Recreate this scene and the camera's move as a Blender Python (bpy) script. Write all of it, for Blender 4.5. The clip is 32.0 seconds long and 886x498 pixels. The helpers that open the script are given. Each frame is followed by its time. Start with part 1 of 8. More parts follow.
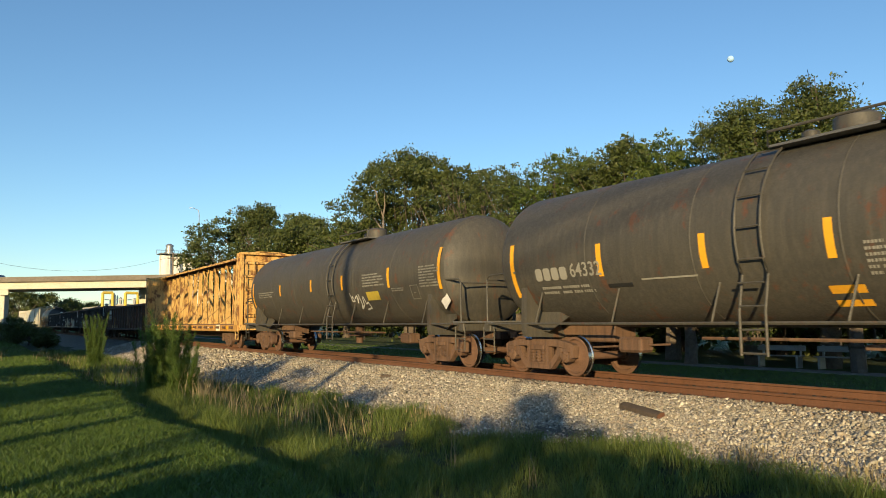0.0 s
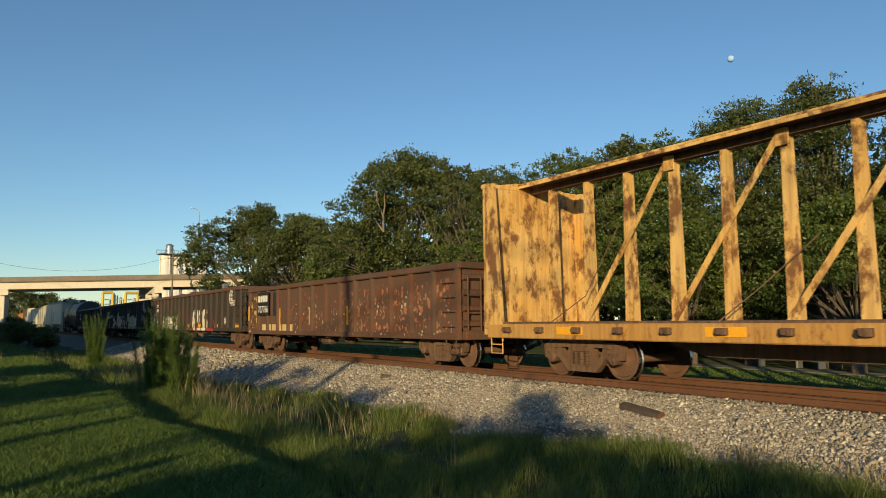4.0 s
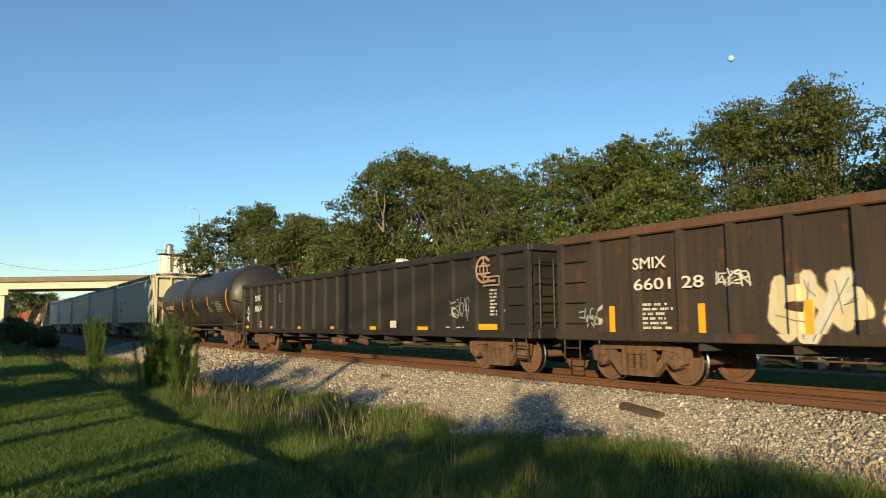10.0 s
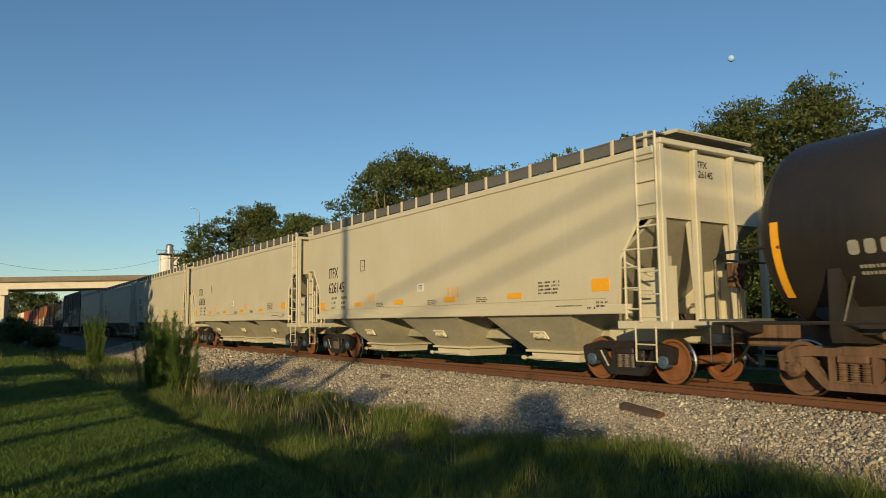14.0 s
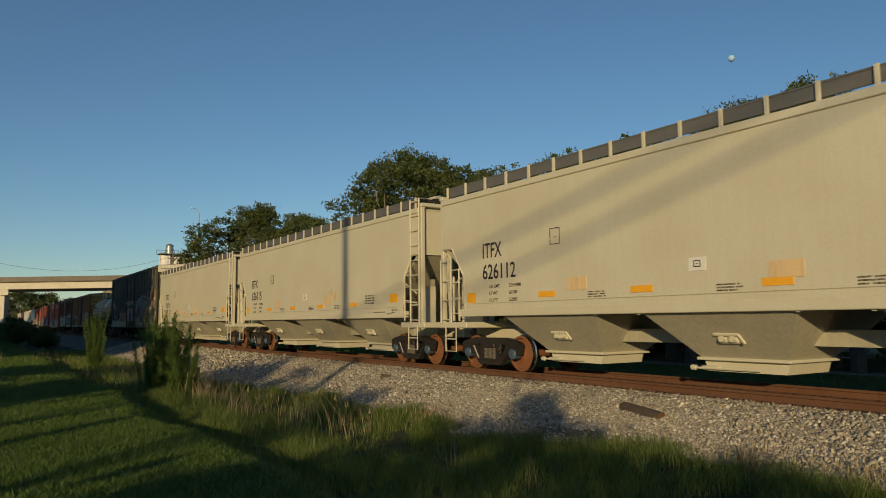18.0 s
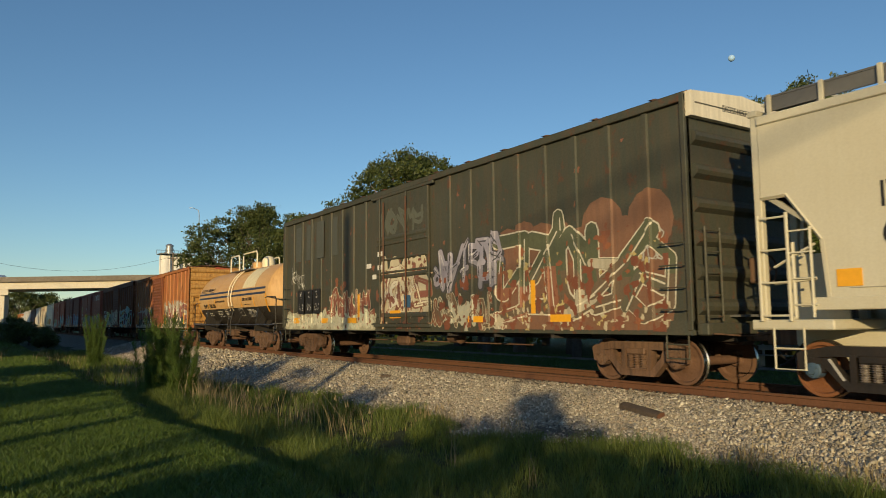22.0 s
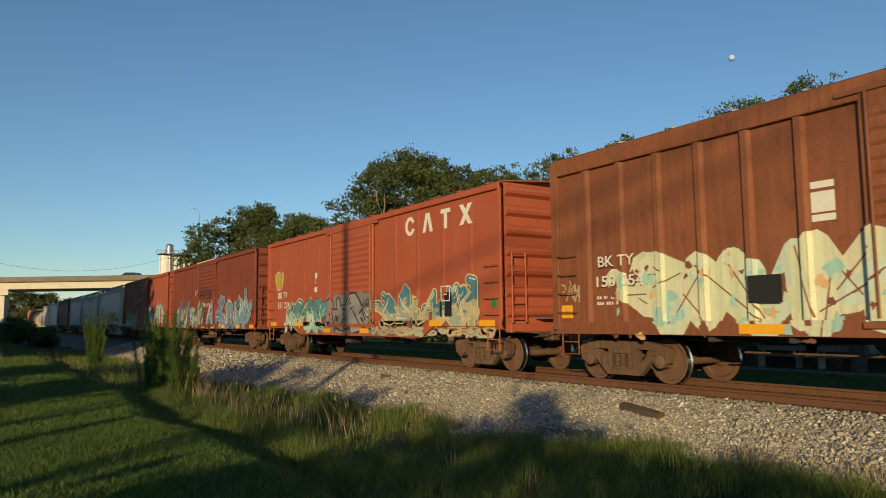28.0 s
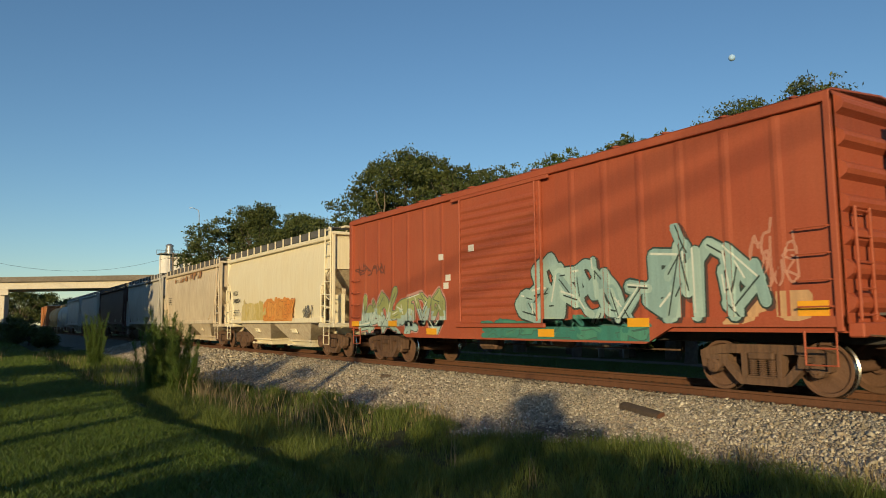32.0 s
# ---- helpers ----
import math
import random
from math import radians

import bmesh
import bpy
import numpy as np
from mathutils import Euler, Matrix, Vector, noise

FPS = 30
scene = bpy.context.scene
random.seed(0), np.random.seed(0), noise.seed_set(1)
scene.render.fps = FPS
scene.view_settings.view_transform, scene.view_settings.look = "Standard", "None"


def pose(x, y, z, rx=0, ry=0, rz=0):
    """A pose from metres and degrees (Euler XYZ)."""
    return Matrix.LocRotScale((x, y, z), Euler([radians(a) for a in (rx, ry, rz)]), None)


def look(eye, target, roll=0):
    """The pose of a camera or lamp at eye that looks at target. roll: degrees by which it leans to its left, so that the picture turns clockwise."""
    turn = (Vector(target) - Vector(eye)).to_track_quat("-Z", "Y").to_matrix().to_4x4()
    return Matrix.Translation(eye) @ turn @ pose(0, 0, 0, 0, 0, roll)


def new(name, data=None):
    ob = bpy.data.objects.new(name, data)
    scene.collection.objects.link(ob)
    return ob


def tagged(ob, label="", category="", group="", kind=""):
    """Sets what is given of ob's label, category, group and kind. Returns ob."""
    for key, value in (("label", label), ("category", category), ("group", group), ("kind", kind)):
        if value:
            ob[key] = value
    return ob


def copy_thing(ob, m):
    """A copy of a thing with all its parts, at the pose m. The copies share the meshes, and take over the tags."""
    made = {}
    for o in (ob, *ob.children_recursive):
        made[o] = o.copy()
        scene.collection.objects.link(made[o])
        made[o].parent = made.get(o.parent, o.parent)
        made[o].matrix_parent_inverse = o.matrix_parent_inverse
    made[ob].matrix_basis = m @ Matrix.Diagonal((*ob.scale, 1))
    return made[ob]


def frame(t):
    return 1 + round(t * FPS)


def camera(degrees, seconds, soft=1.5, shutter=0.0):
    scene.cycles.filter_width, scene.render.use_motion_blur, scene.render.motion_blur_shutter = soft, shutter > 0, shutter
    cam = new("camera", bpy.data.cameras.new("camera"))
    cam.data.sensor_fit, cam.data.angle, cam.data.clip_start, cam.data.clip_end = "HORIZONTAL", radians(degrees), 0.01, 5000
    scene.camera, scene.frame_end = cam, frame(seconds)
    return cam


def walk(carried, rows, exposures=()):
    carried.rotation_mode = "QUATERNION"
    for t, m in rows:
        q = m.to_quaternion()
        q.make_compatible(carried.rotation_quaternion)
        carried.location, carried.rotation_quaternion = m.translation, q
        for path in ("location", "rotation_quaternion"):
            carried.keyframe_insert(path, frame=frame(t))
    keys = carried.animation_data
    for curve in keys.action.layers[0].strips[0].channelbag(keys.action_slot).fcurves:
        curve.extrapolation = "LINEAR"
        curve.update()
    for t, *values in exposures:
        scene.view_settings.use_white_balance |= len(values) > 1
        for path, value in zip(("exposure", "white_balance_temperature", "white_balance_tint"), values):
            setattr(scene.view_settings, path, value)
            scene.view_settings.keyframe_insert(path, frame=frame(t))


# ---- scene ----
# The track runs along x at y = TY, rail tops at z = 0; the train rolls towards +x.
TY = 11.497
EYE = (0.0, 0.0, 1.202)
cam = camera(63.76, 32.0, soft=0.9, shutter=0.08)
HOLD = look(EYE, (EYE[0] - 83.332, EYE[1] + 54.360, EYE[2] + 10.036), -0.565)
EXPO = [(t, e, 5850, 5) for t, e in ((0.0, 0.2), (1.5, 0.0), (3.0, -0.3), (3.5, -0.3), (5.5, 0.1), (9.6, 0.12), (11.0, 0.28), (12.0, 0.3), (13.1, 0.02), (14.0, -0.43), (14.6, -0.68), (17.0, -0.8), (20.5, -0.82), (21.0, -0.75), (22.0, -0.45), (23.0, -0.22), (25.0, -0.35), (28.0, -0.42), (30.0, -0.38), (31.0, -0.27), (32.0, -0.46))]
walk(cam, [(0.0, HOLD), (32.0, HOLD)], EXPO)


def rolled(t):
    """How far the train has rolled along x by t seconds, from where it is at 16 s."""
    t -= 16
    return 10.6563 * t + 0.01136 * t * t / 2 - 0.00316 * t ** 3 / 6


# ---- light ----
SUN_TO = Vector((0.70, -0.714, 0)).normalized()
SUN_UP = radians(10.5)
world = bpy.data.worlds.new("world")
scene.world = world
world.use_nodes = True
wn = world.node_tree.nodes
sky = wn.new("ShaderNodeTexSky")
sky.sky_type = "NISHITA"
sky.sun_disc = False
sky.sun_elevation = SUN_UP
sky.sun_rotation = math.atan2(SUN_TO.x, SUN_TO.y)
sky.air_density, sky.dust_density, sky.ozone_density = 1.0, 0.0, 2.5
wn["Background"].inputs[1].default_value = 0.15
world.node_tree.links.new(sky.outputs[0], wn["Background"].inputs[0])
sun = bpy.data.lights.new("sun", "SUN")
sun.energy, sun.angle, sun.color = 6.2, radians(0.5), (1.0, 0.69, 0.32)
sun_ob = new("sun", sun)
sun_ob.matrix_world = look(SUN_TO * 50 + Vector((0, 0, 50 * math.tan(SUN_UP))), (0, 0, 0))


# ---- materials ----
def tree_of(name):
    m = bpy.data.materials.new(name)
    m.use_nodes = True
    nt = m.node_tree
    return m, nt, nt.nodes["Principled BSDF"]


def node(nt, kind, **kw):
    n = nt.nodes.new("ShaderNode" + kind)
    for k, v in kw.items():
        if k in n.inputs:
            n.inputs[k].default_value = v
        else:
            setattr(n, k, v)
    return n


def coords(nt, scale=(1, 1, 1), shift=True):
    tc = node(nt, "TexCoord")
    mp = node(nt, "Mapping")
    mp.inputs["Scale"].default_value = scale
    nt.links.new(tc.outputs["Object"], mp.inputs["Vector"])
    if shift:
        oi = node(nt, "ObjectInfo")
        mul = node(nt, "Math", operation="MULTIPLY")
        mul.inputs[1].default_value = 37.0
        nt.links.new(oi.outputs["Random"], mul.inputs[0])
        nt.links.new(mul.outputs[0], mp.inputs["Location"])
    return mp.outputs[0]


def noise_of(nt, vec, scale, detail=4.0, rough=0.55, lo=0.35, hi=0.65):
    n = node(nt, "TexNoise", Scale=scale, Detail=detail, Roughness=rough)
    nt.links.new(vec, n.inputs["Vector"])
    r = node(nt, "MapRange")
    r.inputs[1].default_value, r.inputs[2].default_value = lo, hi
    nt.links.new(n.outputs[0], r.inputs[0])
    return r.outputs[0]


def mixed(nt, fac, a, b):
    m = node(nt, "Mix", data_type="RGBA")
    if isinstance(fac, (int, float)):
        m.inputs[0].default_value = fac
    else:
        nt.links.new(fac, m.inputs[0])
    for sock, v in ((m.inputs[6], a), (m.inputs[7], b)):
        if isinstance(v, tuple):
            sock.default_value = (*v[:3], 1)
        else:
            nt.links.new(v, sock)
    return m.outputs[2]


def scaled(nt, value, k):
    m = node(nt, "Math", operation="MULTIPLY")
    nt.links.new(value, m.inputs[0])
    m.inputs[1].default_value = k
    return m.outputs[0]


def bumped(nt, bsdf, height, strength, dist):
    b = node(nt, "Bump", Strength=strength, Distance=dist)
    nt.links.new(height, b.inputs["Height"])
    nt.links.new(b.outputs[0], bsdf.inputs["Normal"])


def paint(name, col, fade=None, dirt=(0.10, 0.07, 0.045), dirty=0.5, rust=0.0, rough=0.5, metal=0.0, bump=0.25):
    """Weathered paint: faded in broad patches, streaked with dirt down the sides, rusted in spots."""
    m, nt, b = tree_of(name)
    v = coords(nt)
    streak = noise_of(nt, coords(nt, (5, 5, 0.35)), 2.2, 5, 0.6, 0.42, 0.75)
    broad = noise_of(nt, v, 0.7, 3, 0.5, 0.3, 0.7)
    fine = noise_of(nt, v, 28, 5, 0.65, 0.3, 0.7)
    c = mixed(nt, broad, col, fade or tuple(min(1, x * 1.18 + 0.01) for x in col))
    c = mixed(nt, scaled(nt, streak, dirty), c, dirt)
    c = mixed(nt, scaled(nt, fine, 0.22), c, tuple(x * 0.55 for x in col))
    if rust:
        spots = noise_of(nt, coords(nt, (1, 1, 0.6)), 2.6, 8, 0.72, 0.62 - 0.16 * rust, 0.68 - 0.12 * rust)
        c = mixed(nt, scaled(nt, spots, min(1, 0.5 + rust / 2)), c, (0.13, 0.045, 0.018))
    nt.links.new(c, b.inputs["Base Color"])
    r = node(nt, "MapRange")
    r.inputs[3].default_value, r.inputs[4].default_value = max(0.1, rough - 0.1), min(1, rough + 0.25)
    nt.links.new(fine, r.inputs[0])
    nt.links.new(r.outputs[0], b.inputs["Roughness"])
    b.inputs["Metallic"].default_value = metal
    bumped(nt, b, fine, bump, 0.004)
    return m


def earthy(name, cols, scales=(0.6, 9, 60), rough=0.95, bump=0.5, dist=0.02, shift=False):
    """Ground, stone, bark: three colours mixed at three scales, with relief."""
    m, nt, b = tree_of(name)
    v = coords(nt, shift=shift)
    n1 = noise_of(nt, v, scales[0], 5, 0.6, 0.35, 0.65)
    n2 = noise_of(nt, v, scales[1], 5, 0.65, 0.35, 0.65)
    n3 = noise_of(nt, v, scales[2], 4, 0.65, 0.3, 0.7)
    c = mixed(nt, n1, cols[0], cols[1])
    c = mixed(nt, scaled(nt, n2, 0.7), c, cols[2])
    c = mixed(nt, scaled(nt, n3, 0.35), c, tuple(x * 0.4 for x in cols[0]))
    nt.links.new(c, b.inputs["Base Color"])
    b.inputs["Roughness"].default_value = rough
    bumped(nt, b, n3, bump, dist)
    return m


def leafy(name, cols, through_light=0.25, rough=0.6):
    """Leaves: each island its own green, a little light through them."""
    m, nt, b = tree_of(name)
    g = node(nt, "NewGeometry")
    v = coords(nt)
    big = noise_of(nt, v, 0.35, 3, 0.5, 0.3, 0.7)
    c = mixed(nt, g.outputs["Random Per Island"], cols[0], cols[1])
    c = mixed(nt, scaled(nt, big, 0.5), c, cols[2])
    nt.links.new(c, b.inputs["Base Color"])
    b.inputs["Roughness"].default_value = rough
    t = node(nt, "BsdfTranslucent")
    nt.links.new(c, t.inputs["Color"])
    s = node(nt, "MixShader")
    s.inputs[0].default_value = through_light
    nt.links.new(b.outputs[0], s.inputs[1])
    nt.links.new(t.outputs[0], s.inputs[2])
    nt.links.new(s.outputs[0], nt.nodes["Material Output"].inputs["Surface"])
    return m


def pieces(name, cols, rough=0.85):
    """Small loose pieces of one kind, each of its own shade."""
    m, nt, b = tree_of(name)
    g = node(nt, "NewGeometry")
    oi = node(nt, "ObjectInfo")
    add = node(nt, "Math", operation="ADD")
    nt.links.new(g.outputs["Random Per Island"], add.inputs[0])
    nt.links.new(oi.outputs["Random"], add.inputs[1])
    fr = node(nt, "Math", operation="FRACT")
    nt.links.new(add.outputs[0], fr.inputs[0])
    ramp = node(nt, "ValToRGB")
    el = ramp.color_ramp.elements
    el[0].color, el[1].color = (*cols[0], 1), (*cols[-1], 1)
    for i, c in enumerate(cols[1:-1]):
        e = el.new((i + 1) / (len(cols) - 1))
        e.color = (*c, 1)
    nt.links.new(fr.outputs[0], ramp.inputs[0])
    fine = noise_of(nt, coords(nt), 45, 4, 0.6, 0.3, 0.7)
    nt.links.new(mixed(nt, scaled(nt, fine, 0.3), ramp.outputs[0], (0.12, 0.10, 0.08)), b.inputs["Base Color"])
    b.inputs["Roughness"].default_value = rough
    bumped(nt, b, fine, 0.4, 0.006)
    return m


def plain(name, col, rough=0.6, metal=0.0):
    m, nt, b = tree_of(name)
    v = coords(nt)
    n = noise_of(nt, v, 12, 4, 0.6, 0.3, 0.75)
    nt.links.new(mixed(nt, scaled(nt, n, 0.3), col, tuple(x * 0.6 for x in col)), b.inputs["Base Color"])
    b.inputs["Roughness"].default_value, b.inputs["Metallic"].default_value = rough, metal
    return m


M_STEEL = paint("bogie_steel", (0.125, 0.068, 0.042), fade=(0.19, 0.115, 0.07), dirt=(0.035, 0.025, 0.02), dirty=0.85, rough=0.8)
M_CASTING = paint("greasy_casting", (0.016, 0.014, 0.014), dirt=(0.045, 0.028, 0.02), dirty=0.45, rough=0.5)
M_SPRING = paint("worn_spring_steel", (0.13, 0.11, 0.10), dirt=(0.05, 0.035, 0.03), dirty=0.4, rough=0.45)
M_DARKSTEEL = paint("dark_bogie_steel", (0.035, 0.033, 0.034), dirt=(0.10, 0.055, 0.03), dirty=0.5, rough=0.75)
M_WHEEL = paint("wheel_rust", (0.135, 0.072, 0.043), dirt=(0.07, 0.04, 0.025), dirty=0.5, rough=0.75)
M_WHEEL_ORANGE = paint("wheel_fresh_rust", (0.19, 0.074, 0.026), dirt=(0.10, 0.042, 0.024), dirty=0.4, rough=0.8)
M_TREAD = plain("polished_tread", (0.62, 0.60, 0.57), 0.25, 1.0)
M_RAIL = paint("rail_rust", (0.125, 0.054, 0.026), dirt=(0.08, 0.04, 0.02), dirty=0.6, rough=0.85)
M_RAILTOP = paint("rail_head", (0.20, 0.115, 0.065), dirt=(0.14, 0.07, 0.035), dirty=0.4, rough=0.55, metal=0.4)
M_TANKGREY = paint("tank_grey", (0.056, 0.053, 0.046), fade=(0.072, 0.067, 0.056), dirt=(0.125, 0.112, 0.088), dirty=0.55, rust=0.25, rough=0.55)
M_TANKBLACK = paint("tank_black", (0.020, 0.019, 0.019), fade=(0.034, 0.031, 0.027), dirt=(0.05, 0.036, 0.022), dirty=0.4, rough=0.38)
M_TAN = paint("tank_cream", (0.66, 0.44, 0.20), fade=(0.62, 0.37, 0.14), dirt=(0.40, 0.20, 0.07), dirty=0.6, rough=0.5)
M_YELLOW = paint("car_yellow", (0.70, 0.42, 0.11), fade=(0.78, 0.54, 0.20), dirt=(0.22, 0.09, 0.03), dirty=0.55, rust=0.75, rough=0.6)
M_YELLOW_END = paint("car_end_yellow", (0.50, 0.27, 0.065), fade=(0.56, 0.34, 0.10), dirt=(0.20, 0.09, 0.03), dirty=0.7, rust=0.4, rough=0.6)
M_GON_BROWN = paint("gondola_brown", (0.085, 0.052, 0.036), dirt=(0.20, 0.085, 0.04), dirty=0.6, rust=0.7, rough=0.75)
M_GON_BLACK = paint("gondola_black", (0.030, 0.024, 0.020), dirt=(0.095, 0.058, 0.032), dirty=0.55, rust=0.25, rough=0.65)
M_GON_DARK = paint("gondola_grey_black", (0.018, 0.016, 0.014), dirt=(0.052, 0.038, 0.026), dirty=0.4, rough=0.55)
M_HOPPER = paint("hopper_grey", (0.62, 0.59, 0.47), fade=(0.57, 0.53, 0.40), dirt=(0.50, 0.44, 0.31), dirty=0.2, rough=0.5, bump=0.1)
# the hopper's grey at two thirds: underside shade put into the colour, plus dirt
M_HOPPER_SHADED = paint("hopper_grey_shaded", (0.40, 0.38, 0.30), dirt=(0.26, 0.22, 0.155), dirty=0.4, rough=0.6)
M_GREEN = paint("car_dark_green", (0.052, 0.058, 0.043), fade=(0.070, 0.074, 0.056), dirt=(0.13, 0.085, 0.045), dirty=0.4, rust=0.3, rough=0.6)
M_ORANGE = paint("car_rust_orange", (0.40, 0.135, 0.042), fade=(0.48, 0.225, 0.075), dirt=(0.19, 0.06, 0.022), dirty=0.65, rust=0.3, rough=0.65)
M_REDBROWN = paint("car_red_brown", (0.22, 0.075, 0.032), fade=(0.28, 0.10, 0.04), dirt=(0.11, 0.04, 0.02), dirty=0.6, rust=0.3, rough=0.65)
M_RED = paint("car_red", (0.38, 0.085, 0.038), fade=(0.42, 0.11, 0.05), dirt=(0.26, 0.07, 0.035), dirty=0.4, rough=0.6)
M_DKRED = paint("car_dark_red", (0.205, 0.048, 0.026), fade=(0.255, 0.064, 0.032), dirt=(0.12, 0.04, 0.025), dirty=0.5, rough=0.6)
M_CREAM = paint("hopper_cream", (0.88, 0.83, 0.64), fade=(0.86, 0.78, 0.56), dirt=(0.6, 0.48, 0.28), dirty=0.3, rough=0.5)
M_BUFF = paint("hopper_buff", (0.64, 0.57, 0.44), dirt=(0.36, 0.2, 0.09), dirty=0.6, rough=0.55)
M_PALE = paint("hopper_pale_grey", (0.50, 0.49, 0.46), dirt=(0.3, 0.24, 0.18), dirty=0.5, rough=0.55)
M_MAROON = paint("hopper_maroon", (0.10, 0.045, 0.035), dirt=(0.06, 0.04, 0.03), dirty=0.5, rough=0.65)
M_ROOFGREY = paint("galvanised_roof", (0.42, 0.40, 0.36), dirt=(0.22, 0.13, 0.07), dirty=0.5, rust=0.4, rough=0.55)
M_WALKWAY = plain("running_board", (0.16, 0.16, 0.16), 0.7, 0.3)
M_STRIP = plain("reflector_yellow", (0.85, 0.42, 0.02), 0.4)
M_WHITE = plain("stencil_white", (0.75, 0.73, 0.68), 0.6)
M_FADED = plain("faded_stencil", (0.30, 0.29, 0.25), 0.65)
M_BLACK = plain("stencil_black", (0.02, 0.02, 0.02), 0.6)
M_NAVY = plain("stencil_navy", (0.03, 0.05, 0.11), 0.5)
M_BALLAST = earthy("ballast_bed", ((0.17, 0.155, 0.125), (0.12, 0.11, 0.085), (0.22, 0.20, 0.165)), (0.8, 14, 70), 0.95, 0.9, 0.03)
M_STONE = pieces("ballast_stone", ((0.16, 0.145, 0.11), (0.48, 0.43, 0.34), (0.33, 0.30, 0.235), (0.75, 0.69, 0.555), (0.235, 0.21, 0.155), (0.42, 0.34, 0.24), (0.35, 0.32, 0.265)))
M_TRACKBED = earthy("track_bed", ((0.125, 0.062, 0.034), (0.17, 0.085, 0.045), (0.10, 0.05, 0.028)), (0.8, 16, 80), 0.95, 0.8, 0.03)
M_TIE = earthy("tie_wood", ((0.10, 0.075, 0.055), (0.16, 0.12, 0.085), (0.06, 0.045, 0.035)), (1.5, 12, 50), 0.9, 0.6, 0.01)
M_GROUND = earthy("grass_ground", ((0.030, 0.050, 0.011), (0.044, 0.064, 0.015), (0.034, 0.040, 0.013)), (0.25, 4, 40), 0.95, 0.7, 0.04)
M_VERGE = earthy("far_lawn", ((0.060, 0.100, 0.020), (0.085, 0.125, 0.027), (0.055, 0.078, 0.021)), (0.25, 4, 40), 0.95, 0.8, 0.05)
M_LAWN = leafy("lawn_blades", ((0.040, 0.078, 0.010), (0.165, 0.245, 0.040), (0.070, 0.115, 0.018)), 0.25, 0.5)
M_TALL = leafy("tall_grass", ((0.050, 0.088, 0.013), (0.245, 0.300, 0.062), (0.100, 0.142, 0.027)), 0.3, 0.5)
M_DRY = leafy("dry_stalks", ((0.24, 0.20, 0.10), (0.40, 0.34, 0.20), (0.22, 0.16, 0.085)), 0.25, 0.7)
M_WEED = leafy("weed_leaves", ((0.055, 0.105, 0.016), (0.15, 0.220, 0.040), (0.075, 0.125, 0.022)), 0.35, 0.55)
M_LEAF = leafy("oak_leaves", ((0.050, 0.078, 0.017), (0.128, 0.150, 0.036), (0.078, 0.094, 0.024)), 0.3, 0.5)
M_LEAF_B = leafy("bright_leaves", ((0.066, 0.108, 0.018), (0.155, 0.195, 0.036), (0.088, 0.120, 0.023)), 0.35, 0.5)
M_LEAF_SHADE = leafy("shade_leaves", ((0.03, 0.05, 0.012), (0.06, 0.08, 0.02), (0.04, 0.055, 0.015)), 0.2, 0.55)
M_BARK = earthy("bark", ((0.14, 0.11, 0.085), (0.22, 0.18, 0.14), (0.09, 0.07, 0.055)), (1.2, 9, 40), 0.95, 0.8, 0.02, True)
M_CONCRETE = earthy("bridge_concrete", ((0.66, 0.61, 0.50), (0.60, 0.55, 0.45), (0.72, 0.67, 0.56)), (0.15, 1.5, 12), 0.85, 0.2, 0.01)
M_PARAPET = earthy("stained_concrete", ((0.20, 0.175, 0.14), (0.26, 0.23, 0.19), (0.15, 0.125, 0.10)), (0.2, 2, 14), 0.9, 0.3, 0.01)
M_SILO = paint("silo_white", (0.72, 0.70, 0.66), dirt=(0.45, 0.40, 0.33), dirty=0.4, rough=0.6)
M_PIPEYEL = paint("pipe_yellow", (0.70, 0.50, 0.06), rough=0.5)
M_POLE = earthy("pole_wood", ((0.19, 0.15, 0.115), (0.25, 0.20, 0.16), (0.13, 0.10, 0.08)), (0.6, 6, 40), 0.9, 0.4, 0.01)
M_METAL = plain("galvanised", (0.40, 0.40, 0.39), 0.45, 0.7)
M_GLASS = plain("dark_glass", (0.02, 0.025, 0.03), 0.08)
M_ROAD = earthy("far_road", ((0.20, 0.18, 0.16), (0.26, 0.24, 0.21), (0.15, 0.14, 0.12)), (0.2, 3, 30), 0.9, 0.3, 0.01)
M_MOON = plain("moon_rock", (0.40, 0.62, 0.95), 1.0)


